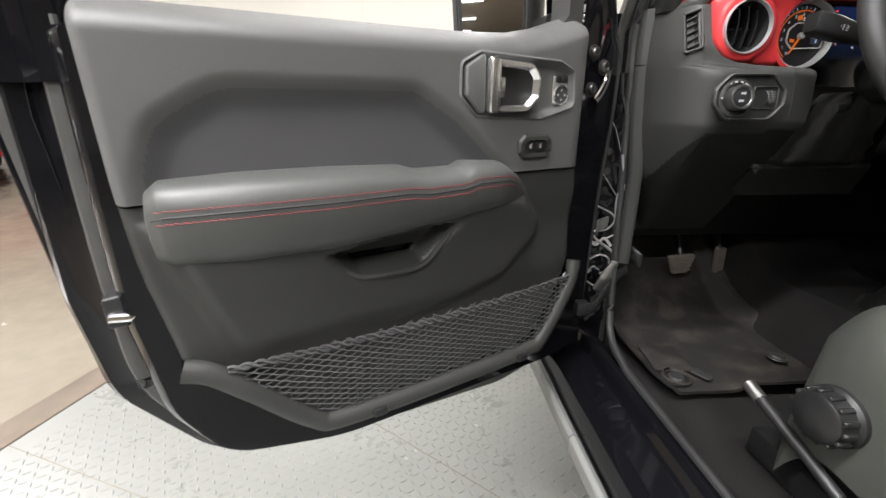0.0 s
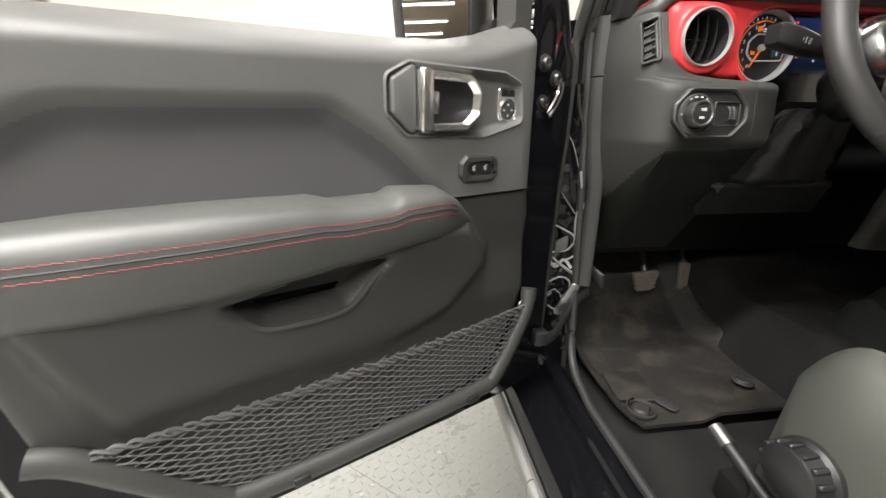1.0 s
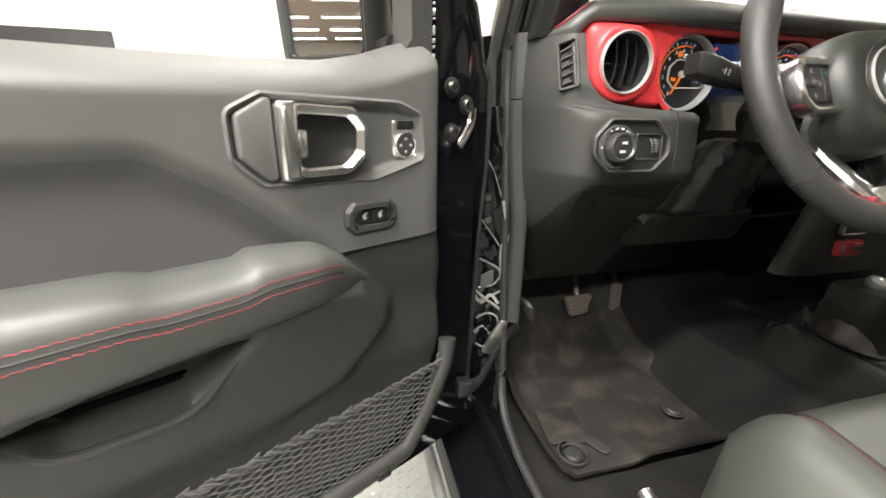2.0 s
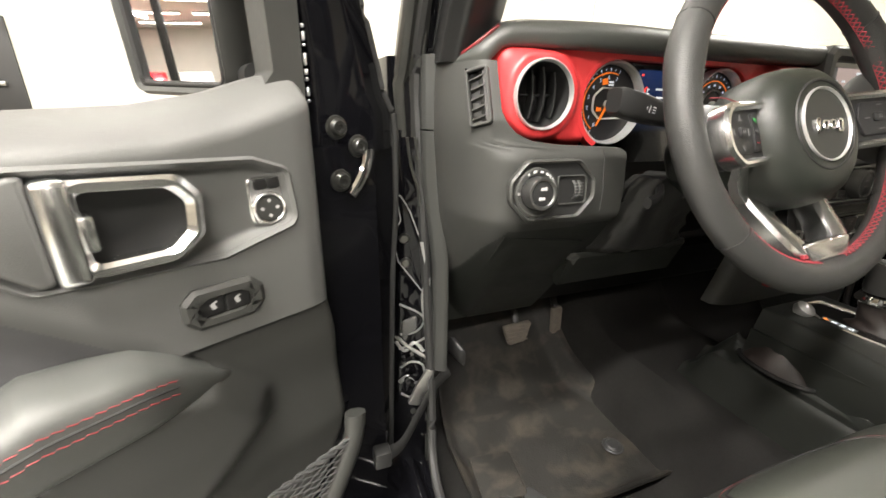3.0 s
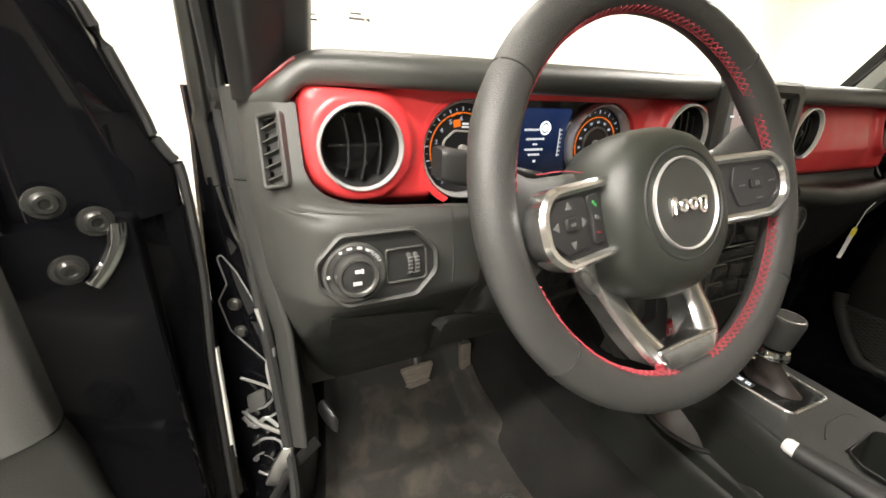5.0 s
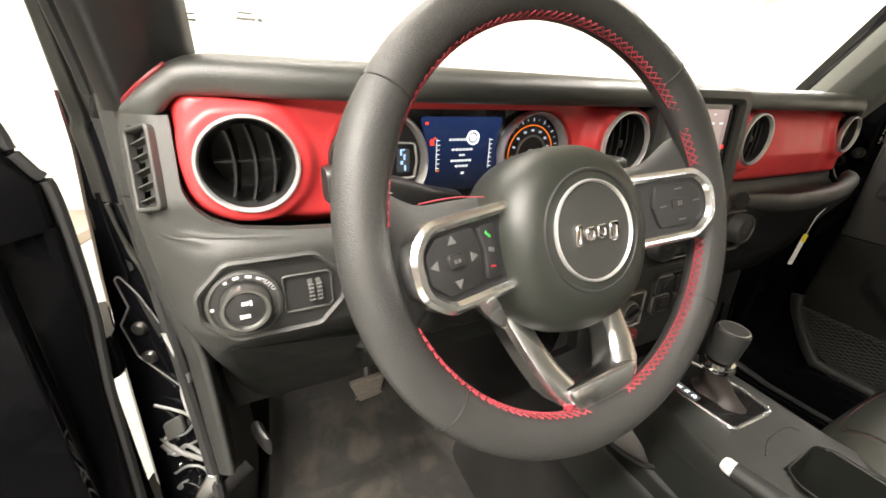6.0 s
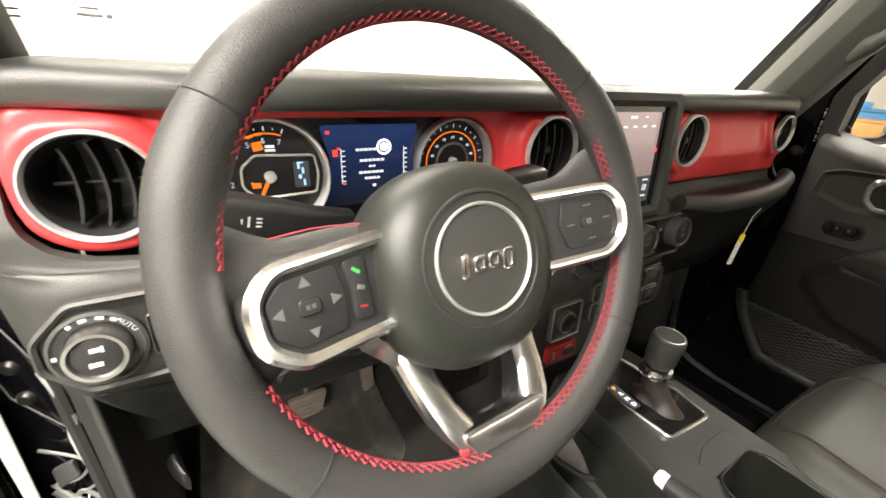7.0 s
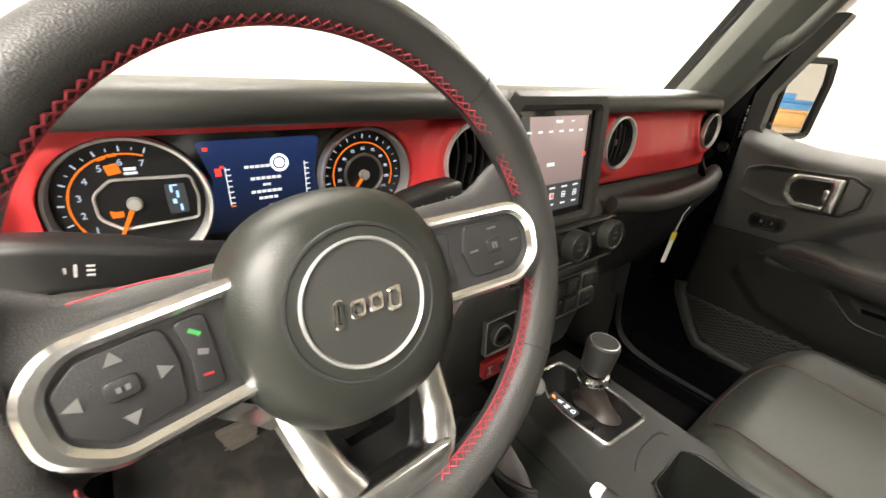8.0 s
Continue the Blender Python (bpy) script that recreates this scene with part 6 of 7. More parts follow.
def lacing(a0, a1):
    """Crossed red thread along the rim's inner side."""
    bm = bmesh.new()
    n = int((a1 - a0) / 2.5)
    def at(ang, off):
        rad = RC + RT * 1.06 * math.cos(radians(off))
        return (rad * math.cos(ang), rad * math.sin(ang), RT * 0.98 * math.sin(radians(off)))
    for i in range(n):
        a, b = radians(a0 + (a1 - a0) * i / n), radians(a0 + (a1 - a0) * (i + 1) / n)
        for p, q in ((152, 176), (176, 152)):
            tube([at(a + (b - a) * t, p + (q - p) * t) for t in (0, 0.5, 1)], 0.00075, 5, bm=bm)
        tube([at(a, 177), at(b, 177)], 0.0006, 4, bm=bm)
    ob = part("lacing", bm, THREAD, wheel, "crossed red stitching")
    ob["kind"] = "stuff"
    return ob


for a0, a1 in ((8, 172), (198, 262), (278, 342)):
    lacing(a0, a1)

# hub pad: a soft dome, wider below
def hub_outline(f, cy=-0.014):
    return [(f * 0.079 * math.copysign(abs(math.cos(a)) ** 0.86, math.cos(a)), cy + f * (0.076 if math.sin(a) > 0 else 0.083) * math.copysign(abs(math.sin(a)) ** 0.9, math.sin(a))) for a in (2 * math.pi * i / 56 for i in range(56))]


hub = part("hub_pad", loft([[(x, y, z) for x, y in hub_outline(f)] for f, z in ((0.90, -0.062), (0.98, -0.050), (1.0, -0.034), (0.995, -0.018), (0.96, -0.003), (0.88, 0.009), (0.76, 0.0165), (0.64, 0.0195), (0.55, 0.020))]), LEATHER, wheel, "black grained leather airbag cover", None, 70)
part("hub_groove", tube([(0.0475 * math.cos(radians(a)), -0.012 + 0.0475 * math.sin(radians(a)), 0.0196) for a in range(0, 360, 6)], 0.0016, 6, closed=True), RUBBER, hub)
EM = Matrix.Translation((0.0, -0.012, 0.0195))
part("emblem_ring", lathe([(0.0400, -0.003), (0.0400, 0.0015), (0.0394, 0.0030), (0.0386, 0.0032), (0.0378, 0.0024), (0.0374, 0.0)], 64), RING, hub, "bright chrome emblem ring", EM)
part("emblem_plate", lathe([(0, 0.0016), (0.030, 0.0014), (0.0374, 0.0008), (0.0374, -0.001)], 56), POSTTRIM, hub, "dark grey emblem disc", EM)
# the maker's badge as plain raised bars
badge = bmesh.new()
for cx, w, h, cy in ((-0.0185, 0.0060, 0.0170, -0.0010), (-0.0065, 0.0100, 0.0110, -0.0015), (0.0055, 0.0100, 0.0110, -0.0015), (0.0180, 0.0100, 0.0150, -0.0035)):
    o = rounded([(x + 0.18 * y, y) for x, y in rect(w, h, cx, cy)], 0.0032, 4)
    frame_ring(o, inset(o, 0.0027), 0.0012, 0.0042, 0.0008, badge)
part("badge", badge, BRIGHT, hub, "bright chrome badge", EM)
part("airbag_mark", slab(rounded(rect(0.030, 0.0055, 0.016, -0.066), 0.0015, 2), 0.0, 0.0006), INSERT, hub, "", Matrix.Translation((0, 0.002, 0.0035)) @ pose(0, 0, 0, 30))


def pod(s):
    """Switch pod with its chrome frame; s: -1 driver's left, 1 right."""
    m = Matrix.Translation((0, -0.008, -0.017)) @ pose(0, 0, 0, 0, -12 * s, 0) @ Matrix.Diagonal((0.96, 1, 1, 1))
    flip = Matrix.Diagonal((s, 1, 1, 1))
    out = rounded([(0.058, -0.034), (0.140, -0.036), (0.163, -0.020), (0.165, 0.010), (0.150, 0.028), (0.058, 0.033)], [0.004, 0.026, 0.024, 0.026, 0.028, 0.004], 7)
    inn = rounded([(0.058, -0.0255), (0.136, -0.0275), (0.153, -0.015), (0.154, 0.008), (0.143, 0.020), (0.058, 0.0245)], [0.004, 0.018, 0.017, 0.018, 0.020, 0.004], 7)
    p = part("switch_pod", frame_ring(out, inn, -0.010, 0.008, 0.003), CHROME, wheel, "switch pod in a satin chrome frame", m @ flip)
    part("pod_floor", slab(inset(inn, -0.001), -0.012, 0.0015), PODBLACK, p, "dark plastic pod", m @ flip)
    z = 0.0015
    b1 = rounded([(0.1055, -0.022), (0.137, -0.0235), (0.151, -0.013), (0.152, 0.007), (0.141, 0.017), (0.106, 0.0195), (0.103, 0.0)] if s < 0 else [(0.100, -0.021), (0.135, -0.022), (0.149, -0.012), (0.150, 0.006), (0.140, 0.0155), (0.100, 0.019), (0.094, 0.0)], 0.006, 4)
    part("button_pad", slab(b1, z, z + 0.003, 0.0012), PODBLACK, p, "", m @ flip)
    part("centre_button", slab(rounded(rect(0.014, 0.010, 0.128 if s < 0 else 0.122, -0.001), 0.003, 3), z + 0.003, z + 0.0055, 0.001), PODBLACK, p, "", m @ flip)
    mk = m @ flip @ Matrix.Translation((0, 0, z + 0.0031))
    if s < 0:
        tri = bmesh.new()
        for tx, ty, a in ((0.128, 0.0125, 90), (0.128, -0.0160, -90), (0.1455, -0.001, 0), (0.111, -0.001, 180)):
            slab([(tx + 0.0044 * math.cos(radians(a + d)), ty + 0.0040 * math.sin(radians(a + d))) for d in (0, 120, 240)], 0, 0.0006, bm=tri)
        part("arrow", tri, PODMARK, p, "pale arrow marks", mk)
        part("phone_strip", slab(rounded([(0.086, -0.0205), (0.101, -0.0205), (0.0985, 0.0), (0.102, 0.0185), (0.086, 0.0195)], 0.004, 3), z, z + 0.003, 0.001), PODBLACK, p, "", m @ flip)
        bars(p, GREEN, [(0.0935, 0.011, 0.006, 0.0022, 40)], mk, label="green call mark")
        bars(p, PODMARK, [(0.0925, 0.0, 0.005, 0.003, 20)], mk)
        bars(p, REDPL, [(0.0935, -0.012, 0.005, 0.0013, 10)], mk, label="red hang-up mark")
        bars(p, PODMARK, [(0.1262, -0.001, 0.0020, 0.0026), (0.1298, -0.001, 0.0020, 0.0026)], m @ flip @ Matrix.Translation((0, 0, z + 0.0056)))
    else:
        bars(p, PODMARK, [(0.122, 0.0125, 0.008, 0.0014), (0.122, -0.0155, 0.008, 0.0014), (0.140, -0.001, 0.007, 0.0014), (0.103, -0.001, 0.007, 0.0014), (0.1205, -0.001, 0.0015, 0.004), (0.1235, -0.001, 0.0015, 0.004), (0.122, 0.0008, 0.004, 0.0012)], mk @ Matrix.Translation((0, 0, 0.0025)), label="pale text marks")
        part("blank_pad", slab(rounded([(0.062, -0.020), (0.086, -0.020), (0.083, 0.0), (0.087, 0.0185), (0.062, 0.020)], 0.005, 3), z, z + 0.003, 0.001), PODBLACK, p, "", m @ flip)
    # leather web behind the pod, to the rim
    def web(a, b):
        x = 0.05 + 0.118 * a
        half = 0.036 + 0.022 * smooth01((x - 0.12) / 0.05)
        return (s * x, -0.004 + half * (2 * b - 1), -0.026 + 0.026 * a - 0.010 * abs(2 * b - 1) ** 3)
    part("spoke_web", sheet(web, steps(0, 1, 12), steps(0, 1, 12), (0, 0, -0.012)), RIM, p, "black leather spoke", None, 60)
    if s < 0:
        part("web_seam", tube(smooth_path([(-0.070, 0.030, -0.017), (-0.10, 0.0335, -0.010), (-0.130, 0.033, -0.004)], 5), 0.0006, 5), THREAD, p, "red seam on the spoke")
    return p


GREEN = shader("green_print", (0.04, 0.3, 0.07), 0.6)
pod(-1)
pod(1)
# lower chrome spoke: two legs that meet in a broad foot
sp = bmesh.new()
def leg(sx):
    secs = []
    for (x, y, w, z) in ((0.054, -0.062, 0.0125, -0.036), (0.0525, -0.080, 0.0125, -0.030), (0.049, -0.098, 0.0125, -0.022), (0.044, -0.118, 0.0130, -0.012), (0.037, -0.135, 0.0150, -0.004), (0.028, -0.147, 0.0165, 0.000)):
        cx = sx * x
        ring = [(cx - w, z - 0.024), (cx + w, z - 0.024), (cx + w, z - 0.002), (cx + w * 0.72, z + 0.003), (cx + w * 0.3, z + 0.005), (cx - w * 0.3, z + 0.005), (cx - w * 0.72, z + 0.003), (cx - w, z - 0.002)]
        secs.append([(px, y, pz) for px, pz in ring])
    return loft(secs)
for sx in (-1, 1):
    join(sp, leg(sx))
foot = rounded([(-0.043, -0.134), (-0.031, -0.158), (0.031, -0.158), (0.043, -0.134), (0.024, -0.134), (-0.024, -0.134)], 0.006, 4)
join(sp, slab(foot, -0.014, 0.0052, 0.004))
lower = part("lower_spoke", sp, CHROME, wheel, "satin chrome forked lower spoke", None, 32)
for sx in (-1, 1):
    up = [[(sx * (x - w), y, z0 - 0.01), (sx * (x + w), y, z0 - 0.01), (sx * (x + w), y, z0), (sx * (x - w), y, z0)] for x, y, w, z0 in ((0.092, -0.040, 0.006, -0.006), (0.080, -0.056, 0.009, -0.020), (0.064, -0.070, 0.012, -0.029), (0.055, -0.080, 0.012, -0.029))]
    part("spoke_arm", loft(up), CHROME, lower, "", None, 40)
part("spoke_back", slab(rounded([(-0.060, -0.055), (-0.030, -0.158), (0.030, -0.158), (0.060, -0.055), (0.046, -0.055), (0.020, -0.130), (-0.020, -0.130), (-0.046, -0.055)], 0.004, 2), -0.060, -0.046), BLACK, lower)
part("seam_mark", block(-0.004, 0.004, -0.1705, -0.1655, 0.000, 0.0045, 0.0012), THREAD, lower, "red stitch at the lower spoke", Matrix.Translation((-0.040, 0.020, 0.0)))

# column behind the wheel with its two stalks
col = thing("steering_column", "black steering column shroud with two stalks", "steering column")
CM = Matrix.Translation((0.8008, 0.5748, 1.1878)) @ pose(0, 0, 0, 90 - 24.8, 0, 0)
rings = []
for z, w, h in ((-0.035, 0.050, 0.046), (-0.06, 0.058, 0.050), (-0.09, 0.060, 0.050), (-0.125, 0.054, 0.044), (-0.135, 0.046, 0.036)):
    rings.append([(x, y, z) for x, y in rounded(octagon(2 * w, 2 * h, 0.022, 0, -0.012), 0.015, 3)])
part("shroud", loft(rings), CONSOLE, col, "dark grey column shroud", CM, 60)


def stalk(s, tip, root, label):
    p, q = Vector(root), Vector(tip)
    d = (q - p)
    secs = []
    for f, w, h in ((0, 0.011, 0.010), (0.25, 0.012, 0.0105), (0.45, 0.0145, 0.014), (0.7, 0.0155, 0.016), (0.95, 0.015, 0.0155), (1.0, 0.012, 0.013)):
        c = p + d * f
        secs.append([(c.x, c.y + y, c.z + z) for y, z in rounded(rect(2 * w, 2 * h), 0.006, 3)])
    st = part("stalk", loft(secs), BLACK, col, label, None, 50)
    c = p + d * 0.72
    m = facing(c.x, c.y - 0.0148, c.z) @ pose(0, 0, 0, 0, 0, math.degrees(math.atan2(d.z, d.x)) if s > 0 else math.degrees(math.atan2(-d.z, -d.x)))
    bars(st, PRINT, [(-0.022, 0, 0.012, 0.003), (-0.025, 0, 0.004, 0.006, 45), (-0.019, 0, 0.004, 0.006, 45), (-0.002, 0, 0.006, 0.006), (0.003, 0, 0.002, 0.004), (0.008, 0, 0.0016, 0.008), (0.015, 0.003, 0.004, 0.0012), (0.015, 0.0, 0.004, 0.0012), (0.015, -0.003, 0.004, 0.0012)], m, label="white stalk marks")
    return st


stalk(-1, (0.620, 0.664, 1.206), (0.745, 0.668, 1.180), "black indicator stalk")
stalk(1, (0.962, 0.668, 1.200), (0.856, 0.668, 1.188), "black wiper stalk")
def gaiter_ring(k, w, h, cy, z):
    """One slack fold of the cloth round the column."""
    ring = []
    for i in range(72):
        a = 2 * math.pi * i / 72
        fold = 1 + 0.13 * math.sin(9 * a + 0.5 * k) * abs(math.sin(4.5 * a + 0.3 * k)) + 0.08 * noise.noise((3 * math.cos(a), 3 * math.sin(a), k * 0.9))
        ring.append((0.795 + w * fold * math.cos(a), cy + h * fold * math.sin(a), z + 0.006 * noise.noise((4 * math.cos(a), 4 * math.sin(a), 9 + k))))
    return ring


part("column_boot", loft([gaiter_ring(k, *q) for k, q in enumerate(((0.110, 0.045, 0.790, 0.972), (0.104, 0.050, 0.782, 0.985), (0.090, 0.046, 0.775, 1.000), (0.096, 0.044, 0.762, 1.016), (0.078, 0.040, 0.752, 1.034), (0.082, 0.038, 0.742, 1.050), (0.066, 0.036, 0.732, 1.068), (0.068, 0.034, 0.722, 1.086), (0.058, 0.032, 0.712, 1.104)))]), BOOTCLOTH, col, "wrinkled black cloth column gaiter", None, 80)
part("adjust_lever", tube(smooth_path([(0.760, 0.70, 1.095), (0.735, 0.675, 1.082), (0.705, 0.665, 1.078)], 5), 0.006, 8, flat=1.4), BLACK, col, "black column adjuster lever")

# ---------------------------------------------------------------- floor mat and pedals
mat = thing("floor_mat", "dirty black rubber floor mat with raised edges", "floor mat")


def mat_shape(a, b):
    # a: across, b: from the seat to the toe board
    y = 0.655 + 0.50 * b
    xl = lerp_table(y, [(0.655, 0.515), (0.70, 0.505), (0.86, 0.505), (1.14, 0.56)])
    xr = lerp_table(y, [(0.655, 0.980), (0.715, 0.988), (1.0, 0.905), (1.14, 0.875)])
    x = xl + (xr - xl) * a
    z = 0.514 + 0.30 * smooth01((y - 0.93) / 0.32)
    z += 0.022 * (1 - smooth01((x - xl) / 0.030)) + 0.048 * (1 - smooth01((xr - x - 0.012) / 0.040))
    z += 0.016 * (1 - smooth01((y - 0.655) / 0.02)) * smooth01((x - 0.66) / 0.05)
    z += 0.0025 * noise.noise((x * 14, y * 14, 2)) + 0.0012 * noise.noise((x * 45, y * 45, 5))
    return (x, y, z)


part("mat_sheet", sheet(mat_shape, steps(0, 1, 60), steps(0, 1, 60), (0, 0, -0.008)), MAT, mat, "dusty ribbed rubber sheet", None, 50)
part("heel_pad", slab(rounded(rect(0.085, 0.10), 0.008, 3), 0, 0.004, 0.0015), MAT, mat, "", pose(0.572, 0.765, 0.5215, 0, 0, -8))
part("mat_eyelet", lathe([(0.030, 0.0), (0.030, 0.005), (0.027, 0.007), (0.024, 0.005), (0.022, 0.001)], 32), MAT, mat, "", pose(0.556, 0.692, 0.5215))
part("mat_button", lathe([(0, 0.007), (0.014, 0.007), (0.017, 0.004), (0.018, 0.0)], 28), RUBBER, mat, "round black mat anchor", pose(0.556, 0.692, 0.5205))
# a chrome arc laid on the eyelet as its highlight
part("eyelet_shine", tube([(0.556 + 0.025 * math.cos(radians(a)), 0.692 + 0.025 * math.sin(radians(a)), 0.528) for a in range(95, 200, 8)], 0.0022, 6), BRIGHT, mat, "painted shine on the eyelet's edge")
part("mat_slot", slab(rounded(rect(0.026, 0.046), 0.012, 4), 0, 0.003, 0.001), RUBBER, mat, "", pose(0.618, 0.700, 0.5215, 0, 0, 30))
part("mat_anchor", lathe([(0, 0.006), (0.012, 0.006), (0.016, 0.002), (0.020, 0.002), (0.022, 0.0)], 28), RUBBER, mat, "round black mat anchor", pose(0.835, 0.745, 0.527))


def pedal(name, label, pts, y, tilt, m_arm):
    ob = thing(name, label, "pedal")
    m = facing(0, y, 0, -tilt)
    pad = part("pad", slab(rounded(pts, 0.006, 3), -0.006, 0.006, 0.003), PEDAL, ob, "worn rubber pedal pad", Matrix.Translation((0, y, 0)) @ pose(0, 0, 0, 90, 0, 0))
    bm = bmesh.new()
    xs_ = [p[0] for p in pts]
    zs_ = [p[1] for p in pts]
    for k in range(4):
        z = min(zs_) + (max(zs_) - min(zs_)) * (0.22 + 0.19 * k)
        block(min(xs_) + 0.010, max(xs_) - 0.010, y - 0.0085, y - 0.0058, z - 0.0025, z + 0.0025, 0.001, 1, bm)
    part("pad_ribs", bm, PEDAL, pad)
    part("arm", tube(smooth_path(m_arm, 5), 0.009, 8), BLACK, ob, "black pedal arm")
    return ob



pedal("brake_pedal", "worn grey rubber brake pedal", [(0.722, 0.634), (0.766, 0.638), (0.782, 0.692), (0.702, 0.688)], 1.008, 15, [(0.745, 1.016, 0.68), (0.750, 1.06, 0.76), (0.752, 1.10, 0.88)])
pedal("accelerator_pedal", "narrow black rubber accelerator pedal", [(0.868, 0.622), (0.895, 0.622), (0.892, 0.700), (0.862, 0.700)], 1.035, 15, [(0.878, 1.042, 0.69), (0.88, 1.08, 0.76), (0.88, 1.12, 0.86)])

# ---------------------------------------------------------------- seats


def seat(m, label, s=1):
    """A car seat: cushion, bolsters, backrest, headrest, plinth."""
    ob = thing("car_seat", label, "car seat", m, "front seats")

    def cushion(a, b):
        # a across, b from front to back, over the top and round the front
        x = (a - 0.5) * 0.50
        t = b
        y = -0.02 - 0.48 * t
        z = 0.328 - 0.045 * t
        e = abs(a - 0.5) * 2
        z += 0.022 * smooth01((e - 0.52) / 0.25) - 0.075 * max(0.0, (e - 0.80) / 0.2) ** 2
        fr = max(0.0, 1 - t / 0.16)
        z -= 0.085 * fr ** 2.2
        y += 0.010 * (1 - e * e) - 0.055 * max(0.0, (e - 0.55) / 0.45) ** 2 * (1 - t)
        return (x, y, z)
    part("cushion", sheet(cushion, steps(0, 1, 40), [q ** 1.4 for q in steps(0, 1, 32)], (0, 0.012, -0.15)), SEATHIDE, ob, "black leather seat cushion", None, 75)
    # piping and double red seam round the centre panel
    def top(x, y):
        a, b = x / 0.50 + 0.5, (-y - 0.02) / 0.48
        p = cushion(a, min(1, max(0, b)))
        return (x, p[1], p[2] + 0.0008)
    loop = [(-0.135, -0.46), (-0.138, -0.20), (-0.132, -0.075), (-0.10, -0.045), (0.0, -0.035), (0.10, -0.045), (0.132, -0.075), (0.138, -0.20), (0.135, -0.46)]
    for off, r, mt, nm in ((0.0, 0.0011, RUBBER, "panel_seam"), (0.006, 0.0005, SEATTHREAD, "red_seam")):
        pts = smooth_path([(x * (1 + off * 7), y + off * 0.6, 0) for x, y in loop], 8)
        part(nm, tube([top(x, y) for x, y, _ in pts], r, 5), mt, ob, "red stitched seam" if nm == "red_seam" else "")
    # side skirt and plinth
    sk = rounded([(-0.216, -0.47), (0.216, -0.47), (0.216, -0.07), (0.20, -0.028), (-0.20, -0.028), (-0.216, -0.07)], 0.02, 4)
    part("skirt", loft([[(x, y, z) for x, y in inset(sk, d)] for d, z in ((0.012, 0.055), (0.0, 0.10), (0.0, 0.20), (0.014, 0.240))]), BLACK, ob, "dark plastic seat base cover", None, 50)
    for x in (-0.20, 0.20):
        part("rail", block(x - 0.018, x + 0.018, -0.50, 0.02, 0.0, 0.05, 0.004), BLACK, ob, "black seat rail")
    # backrest and headrest
    def back(a, b):
        e = abs(a - 0.5) * 2
        z = 0.28 + 0.60 * b
        w = 0.25 - 0.03 * b
        return ((a - 0.5) * 2 * w, -0.46 - 0.20 * b + 0.035 * smooth01((e - 0.5) / 0.3) - 0.06 * max(0, (e - 0.82) / 0.18) ** 2, z)
    part("backrest", sheet(back, steps(0, 1, 24), steps(0, 1, 20), (0, -0.12, 0.01)), SEATHIDE, ob, "black leather backrest", None, 70)
    part("headrest", block(-0.13, 0.13, -0.76, -0.66, 0.91, 1.08, 0.03, 3), SEATHIDE, ob, "black leather headrest")
    return ob


SEAT_Z = 0.495
driver = seat(pose(0.80, 0.505, SEAT_Z), "black leather driver's seat with red stitching")
seat(pose(mirrored(0.80) + 0.06, 0.505, SEAT_Z), "black leather passenger seat with red stitching")

# recliner knob and slide bar on the driver's seat
kn = part("lumbar_knob", lathe([(0.0, 0.030), (0.026, 0.030), (0.030, 0.027), (0.032, 0.008), (0.036, 0.004), (0.036, -0.02)], 32), BLACK, driver, "round dark plastic seat knob", Matrix.Translation((-0.252, -0.115, 0.195)) @ Matrix.Scale(1.12, 4) @ pose(0, 0, 0, 0, -90, 0))
rib = bmesh.new()
for k in range(14):
    a = 2 * math.pi * k / 14
    join(rib, block(-0.003, 0.003, 0.029, 0.0345, 0.008, 0.026, 0.0012, 1), pose(0, 0, 0, 0, 0, math.degrees(a)))
part("knob_ribs", rib, BLACK, kn, "", Matrix.Translation((-0.252, -0.115, 0.195)) @ Matrix.Scale(1.12, 4) @ pose(0, 0, 0, 0, -90, 0))
part("slide_bar", tube([(-0.262, 0.000, 0.150), (-0.262, -0.10, 0.120), (-0.262, -0.16, 0.10)], 0.0085, 10), BLACK, driver, "black metal seat lever")
part("lever_tip", tube([(-0.262, 0.006, 0.152), (-0.262, -0.022, 0.1435)], 0.0105, 10), STEEL, driver, "pale lever end")

# ---------------------------------------------------------------- centre console
console = thing("centre_console", "dark grey centre console between the seats", "console")
CUP = rounded([(1.150, 0.30), (1.262, 0.30), (1.266, 0.44), (1.250, 0.462), (1.165, 0.458), (1.152, 0.44)], 0.016, 4)


def cons(a, b):
    # a across over the top, b from the stack to the rear
    y = 0.70 - 1.05 * b
    half = 0.100 + 0.015 * smooth01(b * 3)
    ang = math.pi * a
    e = -math.cos(ang)
    z = 0.832 - 0.012 * smooth01((0.62 - y) / 0.2)
    x = 1.195 + half * math.copysign(min(1, abs(e) * 1.18) , e)
    drop = max(0.0, abs(e) * 1.18 - 0.92)
    z -= 0.11 * smooth01((inside_by(x, y, CUP) - 0.001) / 0.007)
    return (x + math.copysign(drop * 0.1, e), y, z - 0.55 * drop - 3.2 * drop ** 2)
part("console_top", sheet(cons, steps(0, 1, 80), steps(0, 1, 150), (0, 0, -0.05)), CONSOLE, console, "dark grey moulded console top", None, 55)
for sx in (-1, 1):
    part("console_side", sheet(lambda a, b: (1.195 + sx * (0.110 + 0.014 * a), 0.70 - 1.05 * b, 0.79 - 0.27 * a), steps(0, 1, 8), steps(0, 1, 8), (-sx * 0.01, 0, 0)), CONSOLE, console, "dark grey console side")
